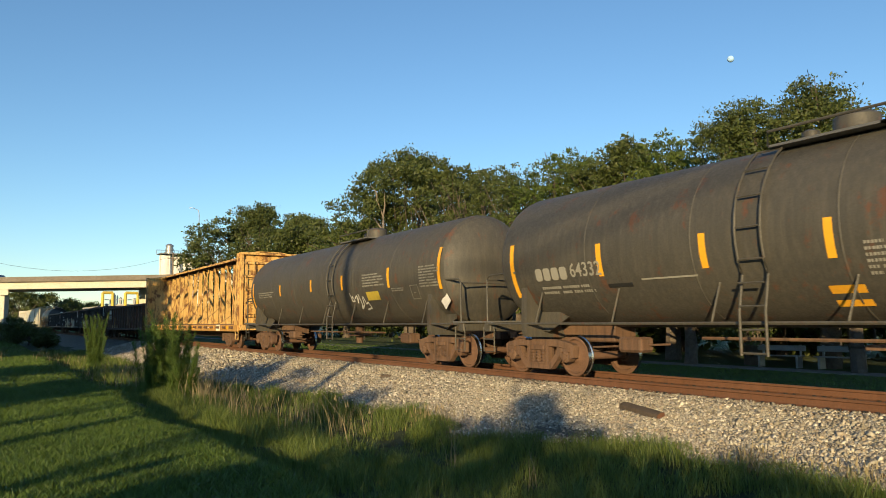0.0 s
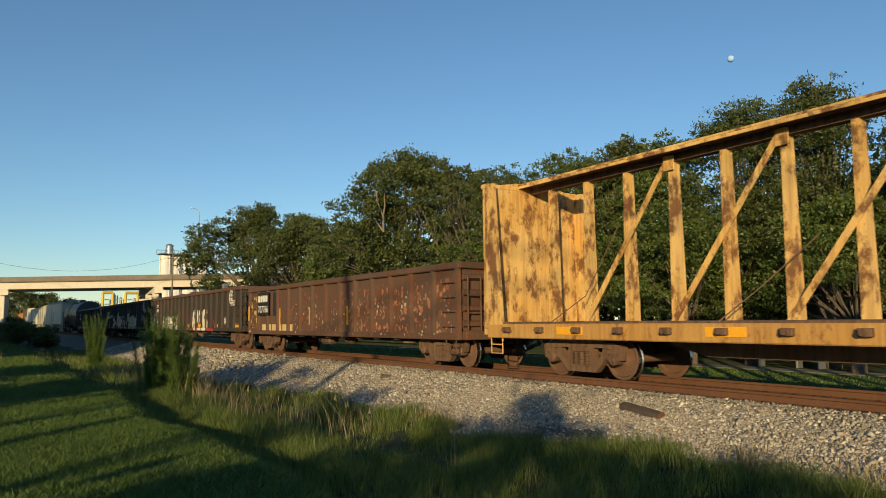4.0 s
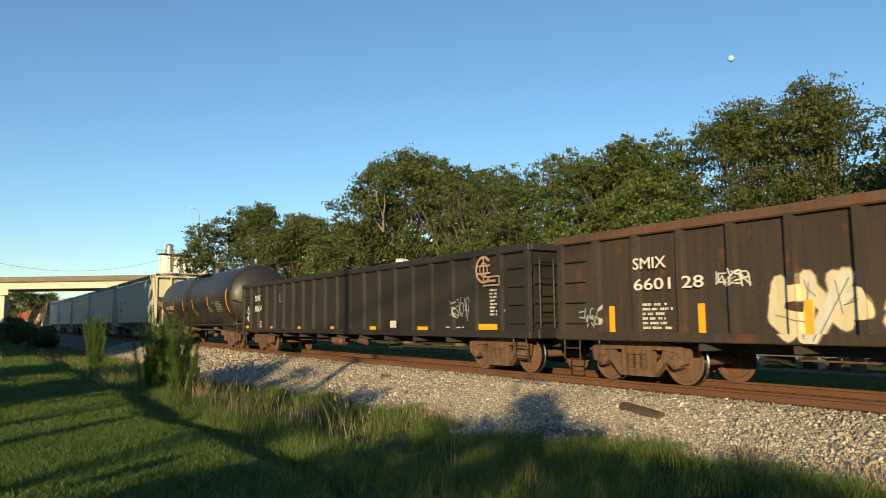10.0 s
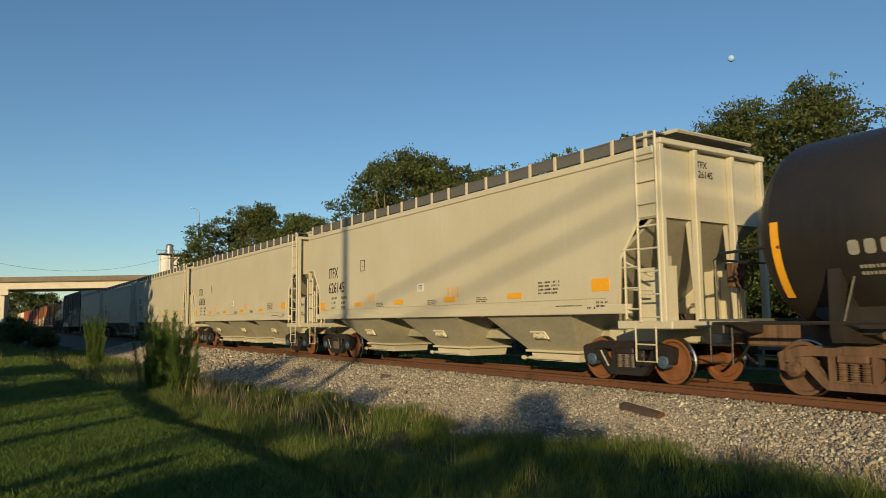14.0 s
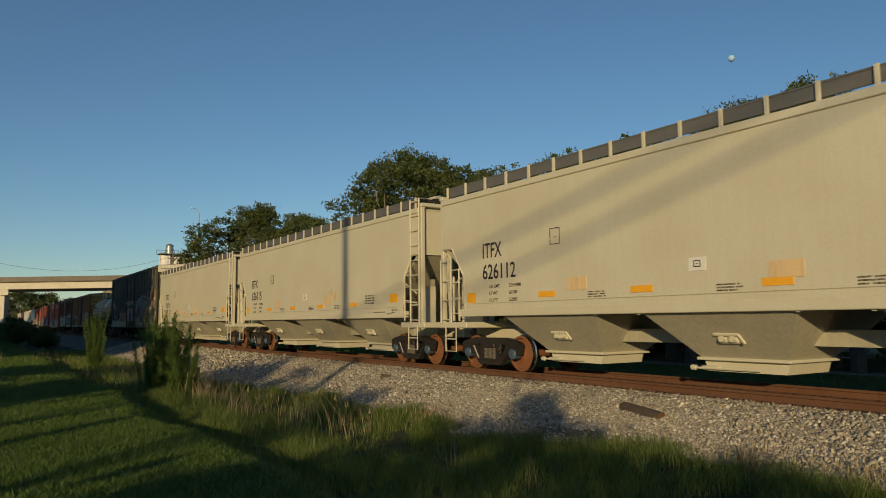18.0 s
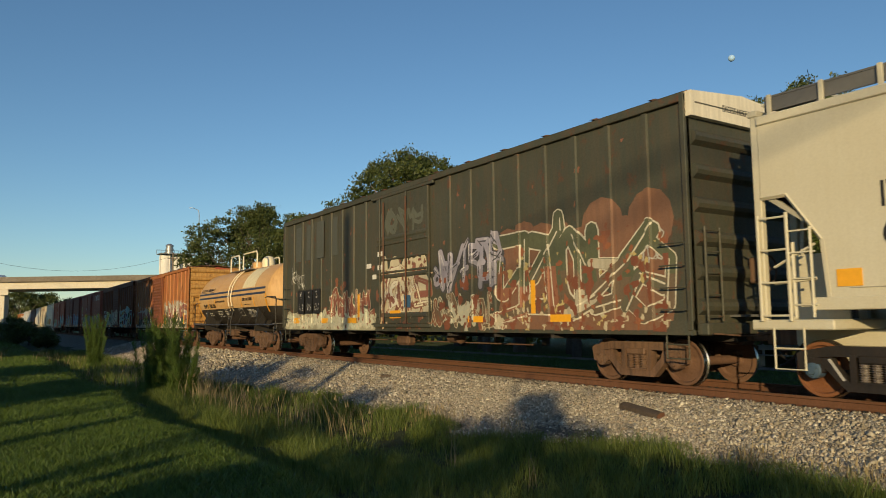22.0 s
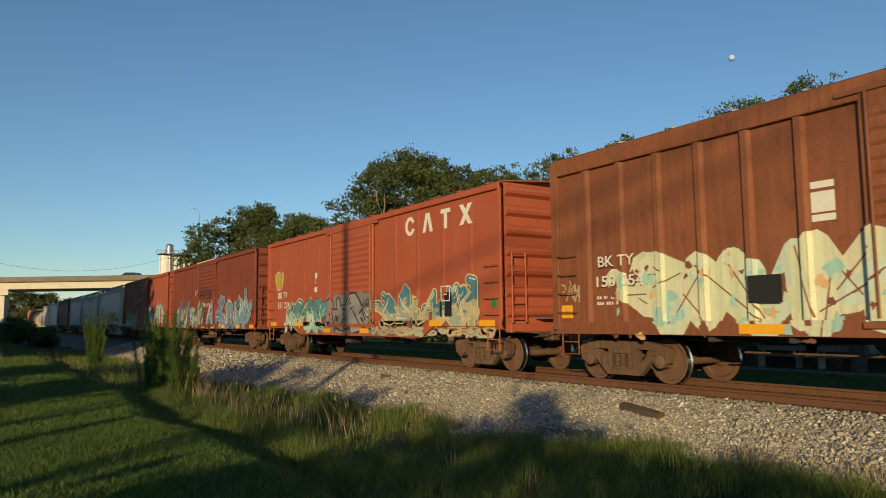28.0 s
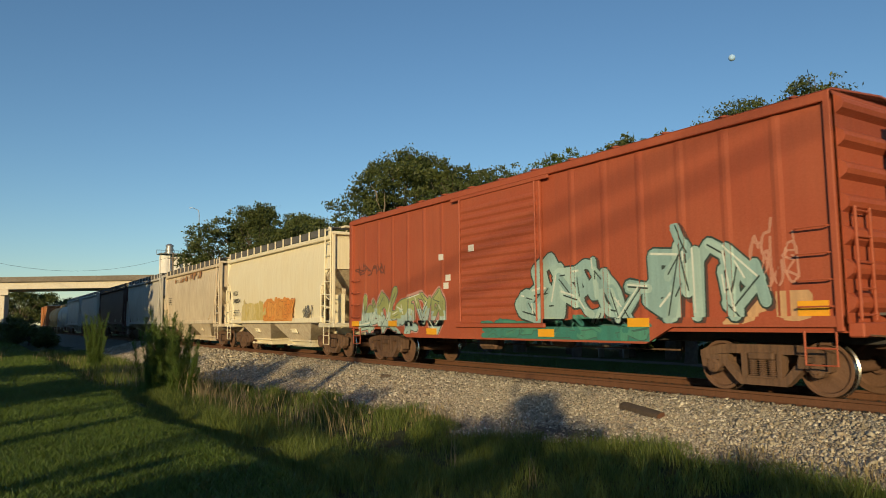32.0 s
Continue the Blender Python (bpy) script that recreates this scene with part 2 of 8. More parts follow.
# ---- mesh helpers ----
class Geo:
    """Collects vertices and faces of one mesh."""

    def __init__(self):
        self.v, self.f = [], []

    def add(self, verts, faces):
        n = len(self.v)
        self.v.extend(verts)
        self.f.extend([tuple(i + n for i in f) for f in faces])
        return self

    def box(self, x0, x1, y0, y1, z0, z1, c=0.0):
        """A box; c: the width of its chamfers."""
        c = min(c, (x1 - x0) * 0.45, (y1 - y0) * 0.45, (z1 - z0) * 0.45)
        if c <= 0:
            vs = [(x, y, z) for z in (z0, z1) for x, y in ((x0, y0), (x1, y0), (x1, y1), (x0, y1))]
            return self.add(vs, [(3, 2, 1, 0), (4, 5, 6, 7), (0, 1, 5, 4), (1, 2, 6, 5), (2, 3, 7, 6), (3, 0, 4, 7)])
        ring = [(x0 + c, y0), (x1 - c, y0), (x1, y0 + c), (x1, y1 - c), (x1 - c, y1), (x0 + c, y1), (x0, y1 - c), (x0, y0 + c)]
        inner = [(x0 + c, y0 + c), (x1 - c, y0 + c), (x1 - c, y0 + c), (x1 - c, y1 - c), (x1 - c, y1 - c), (x0 + c, y1 - c), (x0 + c, y1 - c), (x0 + c, y0 + c)]
        vs = [(x, y, z0) for x, y in inner[::2]] + [(x, y, z0 + c) for x, y in ring] + [(x, y, z1 - c) for x, y in ring] + [(x, y, z1) for x, y in inner[::2]]
        vs[:4] = [(x0 + c, y0 + c, z0), (x1 - c, y0 + c, z0), (x1 - c, y1 - c, z0), (x0 + c, y1 - c, z0)]
        vs[-4:] = [(x0 + c, y0 + c, z1), (x1 - c, y0 + c, z1), (x1 - c, y1 - c, z1), (x0 + c, y1 - c, z1)]
        fs = [(3, 2, 1, 0), (20, 21, 22, 23)]
        for i in range(8):
            fs.append((4 + i, 4 + (i + 1) % 8, 12 + (i + 1) % 8, 12 + i))
        for k in range(4):
            a, b = 4 + 2 * k, 5 + 2 * k
            fs += [(k, (k + 1) % 4, b, a), (b, (k + 1) % 4, 4 + (2 * k + 2) % 8)]
            a, b = 12 + 2 * k, 13 + 2 * k
            fs += [(a, b, 20 + (k + 1) % 4, 20 + k), (b, 12 + (2 * k + 2) % 8, 20 + (k + 1) % 4)]
        return self.add(vs, fs)

    def prism(self, poly, axis, a0, a1):
        """A 2D outline pushed along an axis: 'x' (y, z), 'y' (x, z) or 'z' (x, y)."""
        def at(p, a):
            return (a, p[0], p[1]) if axis == "x" else (p[0], a, p[1]) if axis == "y" else (p[0], p[1], a)
        n = len(poly)
        vs = [at(p, a0) for p in poly] + [at(p, a1) for p in poly]
        fs = [tuple(range(n))[::-1], tuple(range(n, 2 * n))] + [(i, (i + 1) % n, n + (i + 1) % n, n + i) for i in range(n)]
        return self.add(vs, fs)

    def tube(self, pts, r, n=6, r1=None):
        """A round bar along points, tapering from r to r1."""
        pts = [Vector(p) for p in pts]
        rings = []
        for i, p in enumerate(pts):
            d = (pts[min(i + 1, len(pts) - 1)] - pts[max(i - 1, 0)]).normalized()
            a = d.orthogonal().normalized() if abs(d.z) > 0.95 else d.cross(Vector((0, 0, 1))).normalized()
            b = d.cross(a)
            rr = r + ((r1 if r1 is not None else r) - r) * i / max(1, len(pts) - 1)
            rings.append([tuple(p + (a * math.cos(k * math.tau / n) + b * math.sin(k * math.tau / n)) * rr) for k in range(n)])
        vs = [v for ring in rings for v in ring]
        fs = [(i * n + k, i * n + (k + 1) % n, (i + 1) * n + (k + 1) % n, (i + 1) * n + k) for i in range(len(pts) - 1) for k in range(n)]
        fs += [tuple(range(n))[::-1], tuple(range(len(vs) - n, len(vs)))]
        return self.add(vs, fs)

    def lathe(self, prof, axis, n=32, at=(0, 0, 0)):
        """Turns a profile of (along, radius) about an axis through a point."""
        vs, fs = [], []
        for a, r in prof:
            for k in range(n):
                c, s = math.cos(k * math.tau / n) * r, math.sin(k * math.tau / n) * r
                o = (a, c, s) if axis == "x" else (s, a, c) if axis == "y" else (c, s, a)
                vs.append((at[0] + o[0], at[1] + o[1], at[2] + o[2]))
        for i in range(len(prof) - 1):
            for k in range(n):
                fs.append((i * n + k, i * n + (k + 1) % n, (i + 1) * n + (k + 1) % n, (i + 1) * n + k))
        fs += [tuple(range(n))[::-1], tuple(range(len(vs) - n, len(vs)))]
        return self.add(vs, fs)

    def sheet(self, prof, x0, x1):
        """A profile of (y, z) drawn out along x."""
        n = len(prof)
        vs = [(x0, *p) for p in prof] + [(x1, *p) for p in prof]
        return self.add(vs, [(i, i + 1, n + i + 1, n + i) for i in range(n - 1)])

    def mesh(self, name, smooth=35):
        m = bpy.data.meshes.new(name)
        m.from_pydata(self.v, [], self.f)
        if smooth:
            m.polygons.foreach_set("use_smooth", [True] * len(m.polygons))
            m.set_sharp_from_angle(angle=radians(smooth))
        m.validate()
        bm = bmesh.new()
        bm.from_mesh(m)
        bmesh.ops.recalc_face_normals(bm, faces=bm.faces)
        bm.to_mesh(m)
        bm.free()
        return m


def part(name, g, material, parent, label="", smooth=35, at=None):
    """Links a Geo (or a mesh) as one mesh under a thing or a part."""
    me = g.mesh(name, smooth) if isinstance(g, Geo) else g
    if not me.materials:
        me.materials.append(material)
    ob = new(name, me)
    ob.parent = parent
    if at is not None:
        ob.matrix_basis = at
    if label:
        ob["label"] = label
    return ob


def thing(name, g, material, label, category, at=None, group="", kind="", smooth=35):
    ob = part(name, g, material, None, "", smooth, at)
    return tagged(ob, label, category, group, kind)


def holder(name, label, category, at=None, group="", kind=""):
    ob = new(name)
    ob.empty_display_size = 0.3
    if at is not None:
        ob.matrix_basis = at
    return tagged(ob, label, category, group, kind)


def soup(name, verts, faces, material, smooth=False):
    """A mesh from numpy arrays, for loose masses of blades, leaves and stones."""
    me = bpy.data.meshes.new(name)
    verts, faces = np.asarray(verts, np.float32), np.asarray(faces, np.int32)
    k = faces.shape[1]
    me.vertices.add(len(verts))
    me.vertices.foreach_set("co", verts.ravel())
    me.loops.add(faces.size)
    me.loops.foreach_set("vertex_index", faces.ravel())
    me.polygons.add(len(faces))
    me.polygons.foreach_set("loop_start", np.arange(0, faces.size, k, dtype=np.int32))
    me.polygons.foreach_set("loop_total", np.full(len(faces), k, np.int32))
    if smooth:
        me.polygons.foreach_set("use_smooth", np.ones(len(faces), bool))
    me.update(calc_edges=True)
    me.materials.append(material)
    return me


TEXTS = {}


def lettering(text, height, material, parent, x, z, y=-1.51, width=None, name="lettering", far=False):
    """Flat letters on a car's side, from x towards the right, standing at z."""
    key = (text, round(height, 3), material.name, width)
    if key not in TEXTS:
        cu = bpy.data.curves.new("letters", "FONT")
        cu.body, cu.size, cu.extrude, cu.resolution_u, cu.offset = text, height / 0.69, 0.002, 3, 0.012 * height
        ob = bpy.data.objects.new("letters", cu)
        scene.collection.objects.link(ob)
        me = bpy.data.meshes.new_from_object(ob.evaluated_get(bpy.context.evaluated_depsgraph_get()))
        bpy.data.objects.remove(ob)
        bpy.data.curves.remove(cu)
        n = len(me.vertices)
        co = np.empty(n * 3, np.float32)
        me.vertices.foreach_get("co", co)
        co = co.reshape(-1, 3)
        if width and n:
            co[:, 0] *= width / max(1e-6, co[:, 0].max() - co[:, 0].min())
        co = np.stack([co[:, 0], -co[:, 2], co[:, 1]], 1)
        me.vertices.foreach_set("co", co.ravel())
        me.update()
        me.materials.clear()
        TEXTS[key] = me
    return part(name, TEXTS[key], material, parent, "", 0, pose(x, y, z))


# ---- rolling stock: shared parts ----
def slotted(me, mats, pick):
    """Gives a mesh several materials; pick(face centre, normal) chooses one."""
    for m in mats:
        me.materials.append(m)
    me.polygons.foreach_set("material_index", [pick(p.center, p.normal) for p in me.polygons])
    return me


def wheel_mesh(plate):
    g = Geo()
    for s in (-1, 1):
        prof = [(0.815, 0.0), (0.815, 0.10), (0.79, 0.13), (0.77, 0.17), (0.765, 0.34), (0.815, 0.365), (0.815, 0.405), (0.805, 0.415),
                (0.715, 0.424), (0.700, 0.448), (0.684, 0.448), (0.680, 0.36), (0.73, 0.33), (0.72, 0.16), (0.66, 0.12), (0.66, 0.09)]
        g.lathe([(a * s, r) for a, r in prof], "y", 40)
    g.lathe([(-1.05, 0.075), (-0.66, 0.085), (0.66, 0.085), (1.05, 0.075)], "y", 14)
    for s in (-1, 1):
        for k in range(3):
            a = k * math.tau / 3
            g.box(0.25 * math.cos(a) - 0.02, 0.25 * math.cos(a) + 0.02, s * 0.77 - 0.004, s * 0.77 + 0.004, 0.25 * math.sin(a) - 0.02, 0.25 * math.sin(a) + 0.02)
    me = g.mesh("wheelset", 30)
    def pick(c, n):
        r = math.hypot(c.x, c.z)
        return 1 if r > 0.408 and 0.68 < abs(c.y) < 0.81 else 0
    return slotted(me, (plate, M_TREAD), pick)


def side_frame_geo(s):
    g = Geo()
    y0, y1 = s * 0.99 - 0.075, s * 0.99 + 0.075
    g.prism([(-1.13, 0.57), (-0.60, 0.63), (0.60, 0.63), (1.13, 0.57), (1.13, 0.66), (1.05, 0.70), (0.62, 0.78), (-0.62, 0.78), (-1.05, 0.70), (-1.13, 0.66)], "y", y0, y1)
    g.prism([(-0.40, 0.14), (0.40, 0.14), (0.44, 0.20), (0.40, 0.27), (-0.40, 0.27), (-0.44, 0.20)], "y", y0, y1)
    for k in (-1, 1):
        g.prism([(k * 0.40, 0.145), (k * 0.47, 0.20), (k * 0.78, 0.53), (k * 0.80, 0.60), (k * 0.62, 0.62), (k * 0.58, 0.50), (k * 0.36, 0.27)], "y", y0, y1)
        g.prism([(k * 0.26, 0.26), (k * 0.35, 0.26), (k * 0.35, 0.66), (k * 0.26, 0.66)], "y", y0 - 0.01, y1 + 0.01)
        g.prism([(k * 0.72, 0.40), (k * 0.77, 0.38), (k * 0.77, 0.60), (k * 0.70, 0.60)], "y", y0, y1)
        g.prism([(k * 1.01, 0.38), (k * 1.10, 0.40), (k * 1.13, 0.60), (k * 1.01, 0.60)], "y", y0, y1)
        g.prism([(k * 0.76, 0.52), (k * 1.02, 0.52), (k * 1.02, 0.60), (k * 0.76, 0.60)], "y", y0 - 0.02, y1 + 0.02)
    g.box(-0.22, 0.22, min(s * 0.86, s * 1.10), max(s * 0.86, s * 1.10), 0.54, 0.66, 0.02)
    g.box(-0.24, 0.24, min(s * 0.86, s * 1.09), max(s * 0.86, s * 1.09), 0.255, 0.285)
    return g


def spring_geo():
    prof = []
    for i in range(8):
        z = 0.285 + i * 0.0325
        prof += [(z, 0.052), (z + 0.008, 0.072), (z + 0.018, 0.072), (z + 0.026, 0.052)]
    return Geo().lathe(prof, "z", 10)


TRUCKS = {}


def truck(car, x, look_of="rust"):
    """A two-axle bogie under a car. The first of a look is built, the others copied."""
    if look_of in TRUCKS:
        t = copy_thing(TRUCKS[look_of], pose(x, 0, 0))
        t.parent = car
        return t
    frame_m = M_STEEL if look_of == "rust" else M_CASTING
    g = Geo().box(-0.20, 0.20, -0.86, 0.86, 0.44, 0.72, 0.04)
    g.lathe([(0.72, 0.19), (0.80, 0.19)], "z", 18)
    for k in (-1, 1):
        g.box(k * 0.52 - 0.05, k * 0.52 + 0.05, -0.85, 0.85, 0.33, 0.43, 0.015)
        for s in (-1, 1):
            g.box(k * 0.47 - 0.03, k * 0.47 + 0.03, s * 0.75 - 0.06, s * 0.75 + 0.06, 0.26, 0.52, 0.02)
    t = part("truck", g, frame_m, car, "cast steel bogie bolster and brake beams, rust brown", at=pose(x, 0, 0))
    springs = spring_geo().mesh("spring", 0)
    wheels = wheel_mesh(M_WHEEL if look_of == "rust" else M_WHEEL_ORANGE)
    for k in (-1, 1):
        part("wheelset", wheels, None, t, at=pose(k * 0.889, 0, 0.42))
        part("side_frame", side_frame_geo(k), frame_m, t)
        if look_of != "rust":
            part("chalk_mark", Geo().prism([(-0.66, 0.585), (-0.62, 0.60), (-0.42, 0.30), (-0.46, 0.285)], "y", min(k * 1.066, k * 1.071), max(k * 1.066, k * 1.071)), pigment((0.45, 0.44, 0.42)), t)
            part("friction_lug", Geo().lathe([(k * 1.03, 0.07), (k * 1.10, 0.07), (k * 1.12, 0.045)], "y", 12, (0.40, 0, 0.52)).box(0.33, 0.47, min(k * 1.06, k * 1.085), max(k * 1.06, k * 1.085), 0.40, 0.64, 0.02), frame_m, t)
        for x in (-0.165, 0.0, 0.165):
            part("spring", springs, frame_m if look_of == "rust" else M_SPRING, t, at=pose(x, k * 1.03, 0))
        for s in (-1, 1):
            g = Geo().lathe([(s * 0.90, 0.12), (s * 1.07, 0.125), (s * 1.09, 0.11), (s * 1.10, 0.07), (s * 1.125, 0.06)], "y", 18, (k * 0.889, 0, 0.42))
            for j in range(3):
                a = j * math.tau / 3 + 0.5
                g.tube([(k * 0.889 + 0.075 * math.cos(a), s * 1.08, 0.42 + 0.075 * math.sin(a)), (k * 0.889 + 0.075 * math.cos(a), s * 1.115, 0.42 + 0.075 * math.sin(a))], 0.016)
            part("bearing_cap", g, frame_m if look_of == "rust" else plain("blue_cap", (0.06, 0.10, 0.16), 0.5), t)
    TRUCKS[look_of] = t
    return t


COUPLERS = []


def coupler(car, x, s):
    """An automatic coupler with its shank and air hose at the car's end x; s: which way it faces."""
    if not COUPLERS:
        g = Geo().box(-0.75, -0.12, -0.07, 0.07, 0.80, 0.95, 0.02)
        g.prism([(-0.16, -0.10), (-0.02, -0.17), (0.10, -0.15), (0.10, -0.05), (0.02, -0.03), (0.02, 0.05), (0.13, 0.04), (0.13, 0.15), (-0.05, 0.17), (-0.16, 0.10)], "z", 0.75, 1.0)
        g.box(-0.95, -0.60, -0.20, 0.20, 0.72, 1.05, 0.03)
        COUPLERS.append(g.mesh("coupler"))
        g = Geo().tube([(-0.6, 0.28, 0.82), (-0.35, 0.30, 0.78), (-0.15, 0.26, 0.55), (0.05, 0.20, 0.42), (0.15, 0.14, 0.40)], 0.025, 8)
        COUPLERS.append(g.mesh("air_hose"))
    turn = pose(x, 0, 0, 0, 0, 0 if s > 0 else 180)
    c = part("coupler", COUPLERS[0], M_STEEL, car, at=turn)
    part("air_hose", COUPLERS[1], M_BLACK, car, at=turn)
    return c


def ladder_geo(p, q, z0, z1, step=0.38, r=0.016):
    """Two stiles from z0 to z1 at (x, y) p and q, with rungs."""
    g = Geo()
    for a in (p, q):
        g.tube([(a[0], a[1], z0), (a[0], a[1], z1)], r * 1.5, 6)
    n = max(1, int((z1 - z0) / step))
    for i in range(n + 1):
        z = z0 + 0.08 + i * (z1 - z0 - 0.14) / n
        g.tube([(p[0], p[1], z), (q[0], q[1], z)], r, 6)
    return g


def sill_step(car, x, y, z0, z1, w, material):
    g = Geo()
    g.tube([(x - w / 2, y, z1), (x - w / 2, y, z0), (x + w / 2, y, z0), (x + w / 2, y, z1)], 0.018, 6)
    g.tube([(x - w / 2, y, (z0 + z1) / 2), (x + w / 2, y, (z0 + z1) / 2)], 0.016, 6)
    return part("sill_step", g, material, car)


def brake_wheel(car, x, y, z, material, s=1):
    g = Geo()
    n = 20
    ring = [(x, y + 0.27 * math.cos(k * math.tau / n), z + 0.27 * math.sin(k * math.tau / n)) for k in range(n + 1)]
    g.tube(ring, 0.02, 6)
    for k in range(5):
        a = k * math.tau / 5
        g.tube([(x, y, z), (x, y + 0.26 * math.cos(a), z + 0.26 * math.sin(a))], 0.014, 5)
    g.lathe([(x - 0.10 * s, 0.05), (x + 0.03 * s, 0.06), (x + 0.04 * s, 0.03)], "x", 10, (0, y, z))
    g.box(min(x - 0.26 * s, x - 0.09 * s), max(x - 0.26 * s, x - 0.09 * s), y - 0.17, y + 0.17, z - 0.24, z + 0.22, 0.03)
    g.tube([(x - 0.15 * s, y + 0.05, z - 0.2), (x - 0.15 * s, y + 0.05, z - 1.0)], 0.012, 5)
    return part("brake_wheel", g, material, car)


SURF = {}
FLANK = {}


def face_y(car, x, z):
    """How far out the near side's surface stands at a place."""
    y, rects = SURF[car.name]
    for x0, x1, z0, z1, yy in rects:
        if x0 <= x <= x1 and z0 <= z <= z1:
            y = min(y, yy)
    return y


def wrap(ob, r, zc):
    """Lays a flat marking onto a tank's round side."""
    me = ob.data.copy()
    p = ob.matrix_basis.translation
    for v in me.vertices:
        z = v.co.z + p.z - zc
        v.co.y = -math.sqrt(max(0.01, r * r - z * z)) - 0.008 + max(-0.008, min(0.008, v.co.y + p.y + r)) - p.y
    ob.data = me
    return ob


def strip(car, x, z, w, h, y=None, material=None, name="reflector"):
    """A reflector strip or a small plate on the near side."""
    y = face_y(car, x, z) if y is None else y
    return part(name, Geo().box(x - w / 2, x + w / 2, y - 0.012, y + 0.001, z - h / 2, z + h / 2), material or M_STRIP, car)


def bars(car, x, z, w, h, rows, material, y=None, name="stencil", gap=0.35):
    """Small lettering that cannot be read: bars of its size."""
    y = face_y(car, x, z) if y is None else y
    rng = random.Random(int(x * 100 + z * 10))
    g = Geo()
    rows = max(rows, min(rows * 2, int(h / 0.075)))
    rh = h / rows
    cw = max(0.03, min(0.6 * rh, 0.1))
    for i in range(rows):
        a, end = x, x + w * rng.uniform(0.75, 1.0)
        top, low = z + h - (i + 0.24) * rh, z + h - (i + 0.76) * rh
        while a < end - 0.02:
            word = rng.uniform(0.12, gap) * max(0.4, w)
            b = min(end, a + word)
            while a < b:
                c = min(b, a + cw * rng.uniform(0.6, 0.85))
                g.add([(a, y - 0.004, low), (c, y - 0.004, low), (c, y - 0.004, top), (a, y - 0.004, top)], [(0, 1, 2, 3)])
                a += cw
            a = max(a, b) + cw * 0.7
    ob = part(name, g, material, car)
    ob["kind"] = "stuff"
    return ob


def letters(text, height, material, car, x, z, width=None):
    w = width or len(text) * height * 0.7
    y = min(face_y(car, x + w * i / 24, z + height / 2) for i in range(25))
    return lettering(text, height, material, car, x, z, y - 0.003, width)


def blocks(car, x, z, w, h, n, material, gap=0.3, name="emblem", slant=0.0, y=None):
    """A mark drawn as plain shapes: n blocks with cut corners."""
    cw = w / (n + (n - 1) * gap)
    for i in range(n):
        a = x + i * cw * (1 + gap)
        yy = face_y(car, a + cw / 2, z + h / 2) if y is None else y
        zz = z + slant * i
        c = min(cw, h) * 0.2
        part(name, Geo().prism([(a + c, zz), (a + cw - c, zz), (a + cw, zz + c), (a + cw, zz + h - c), (a + cw - c, zz + h), (a + c, zz + h), (a, zz + h - c), (a, zz + c)], "y", yy - 0.006, yy + 0.001), material, car)


def outline_box(car, x, z, w, h, material, t=0.03):
    """A stencilled frame with a bar in it."""
    y = min(face_y(car, x + w * i / 8, z + h / 2) for i in range(9)) - 0.012
    g = Geo()
    for a, b, c, d in ((x, x + w, z, z + t), (x, x + w, z + h - t, z + h), (x, x + t, z + t, z + h - t), (x + w - t, x + w, z + t, z + h - t), (x + w * 0.36, x + w * 0.64, z + h * 0.42, z + h * 0.42 + t)):
        g.box(a, b, y - 0.005, y + 0.001, c, d)
    return part("stencil_frame", g, material, car)


PALETTES = {}


def pigment(col):
    if col not in PALETTES:
        PALETTES[col] = paint("spray_paint", col, fade=tuple(min(1, c * 1.1 + 0.02) for c in col), dirt=tuple(c * 0.5 + 0.03 for c in col), dirty=0.5, rough=0.55, bump=0.1)
    return PALETTES[col]


def clip(poly, x0, x1, z0, z1):
    """Cuts a convex outline to a rectangle."""
    for axis, lim, sign in ((0, x0, 1), (0, x1, -1), (1, z0, 1), (1, z1, -1)):
        out = []
        for i, a in enumerate(poly):
            b = poly[(i + 1) % len(poly)]
            da, db = (a[axis] - lim) * sign, (b[axis] - lim) * sign
            if da >= 0:
                out.append(a)
            if da * db < 0:
                t = da / (da - db)
                out.append((a[0] + (b[0] - a[0]) * t, a[1] + (b[1] - a[1]) * t))
        poly = out
        if len(poly) < 3:
            return []
    return poly


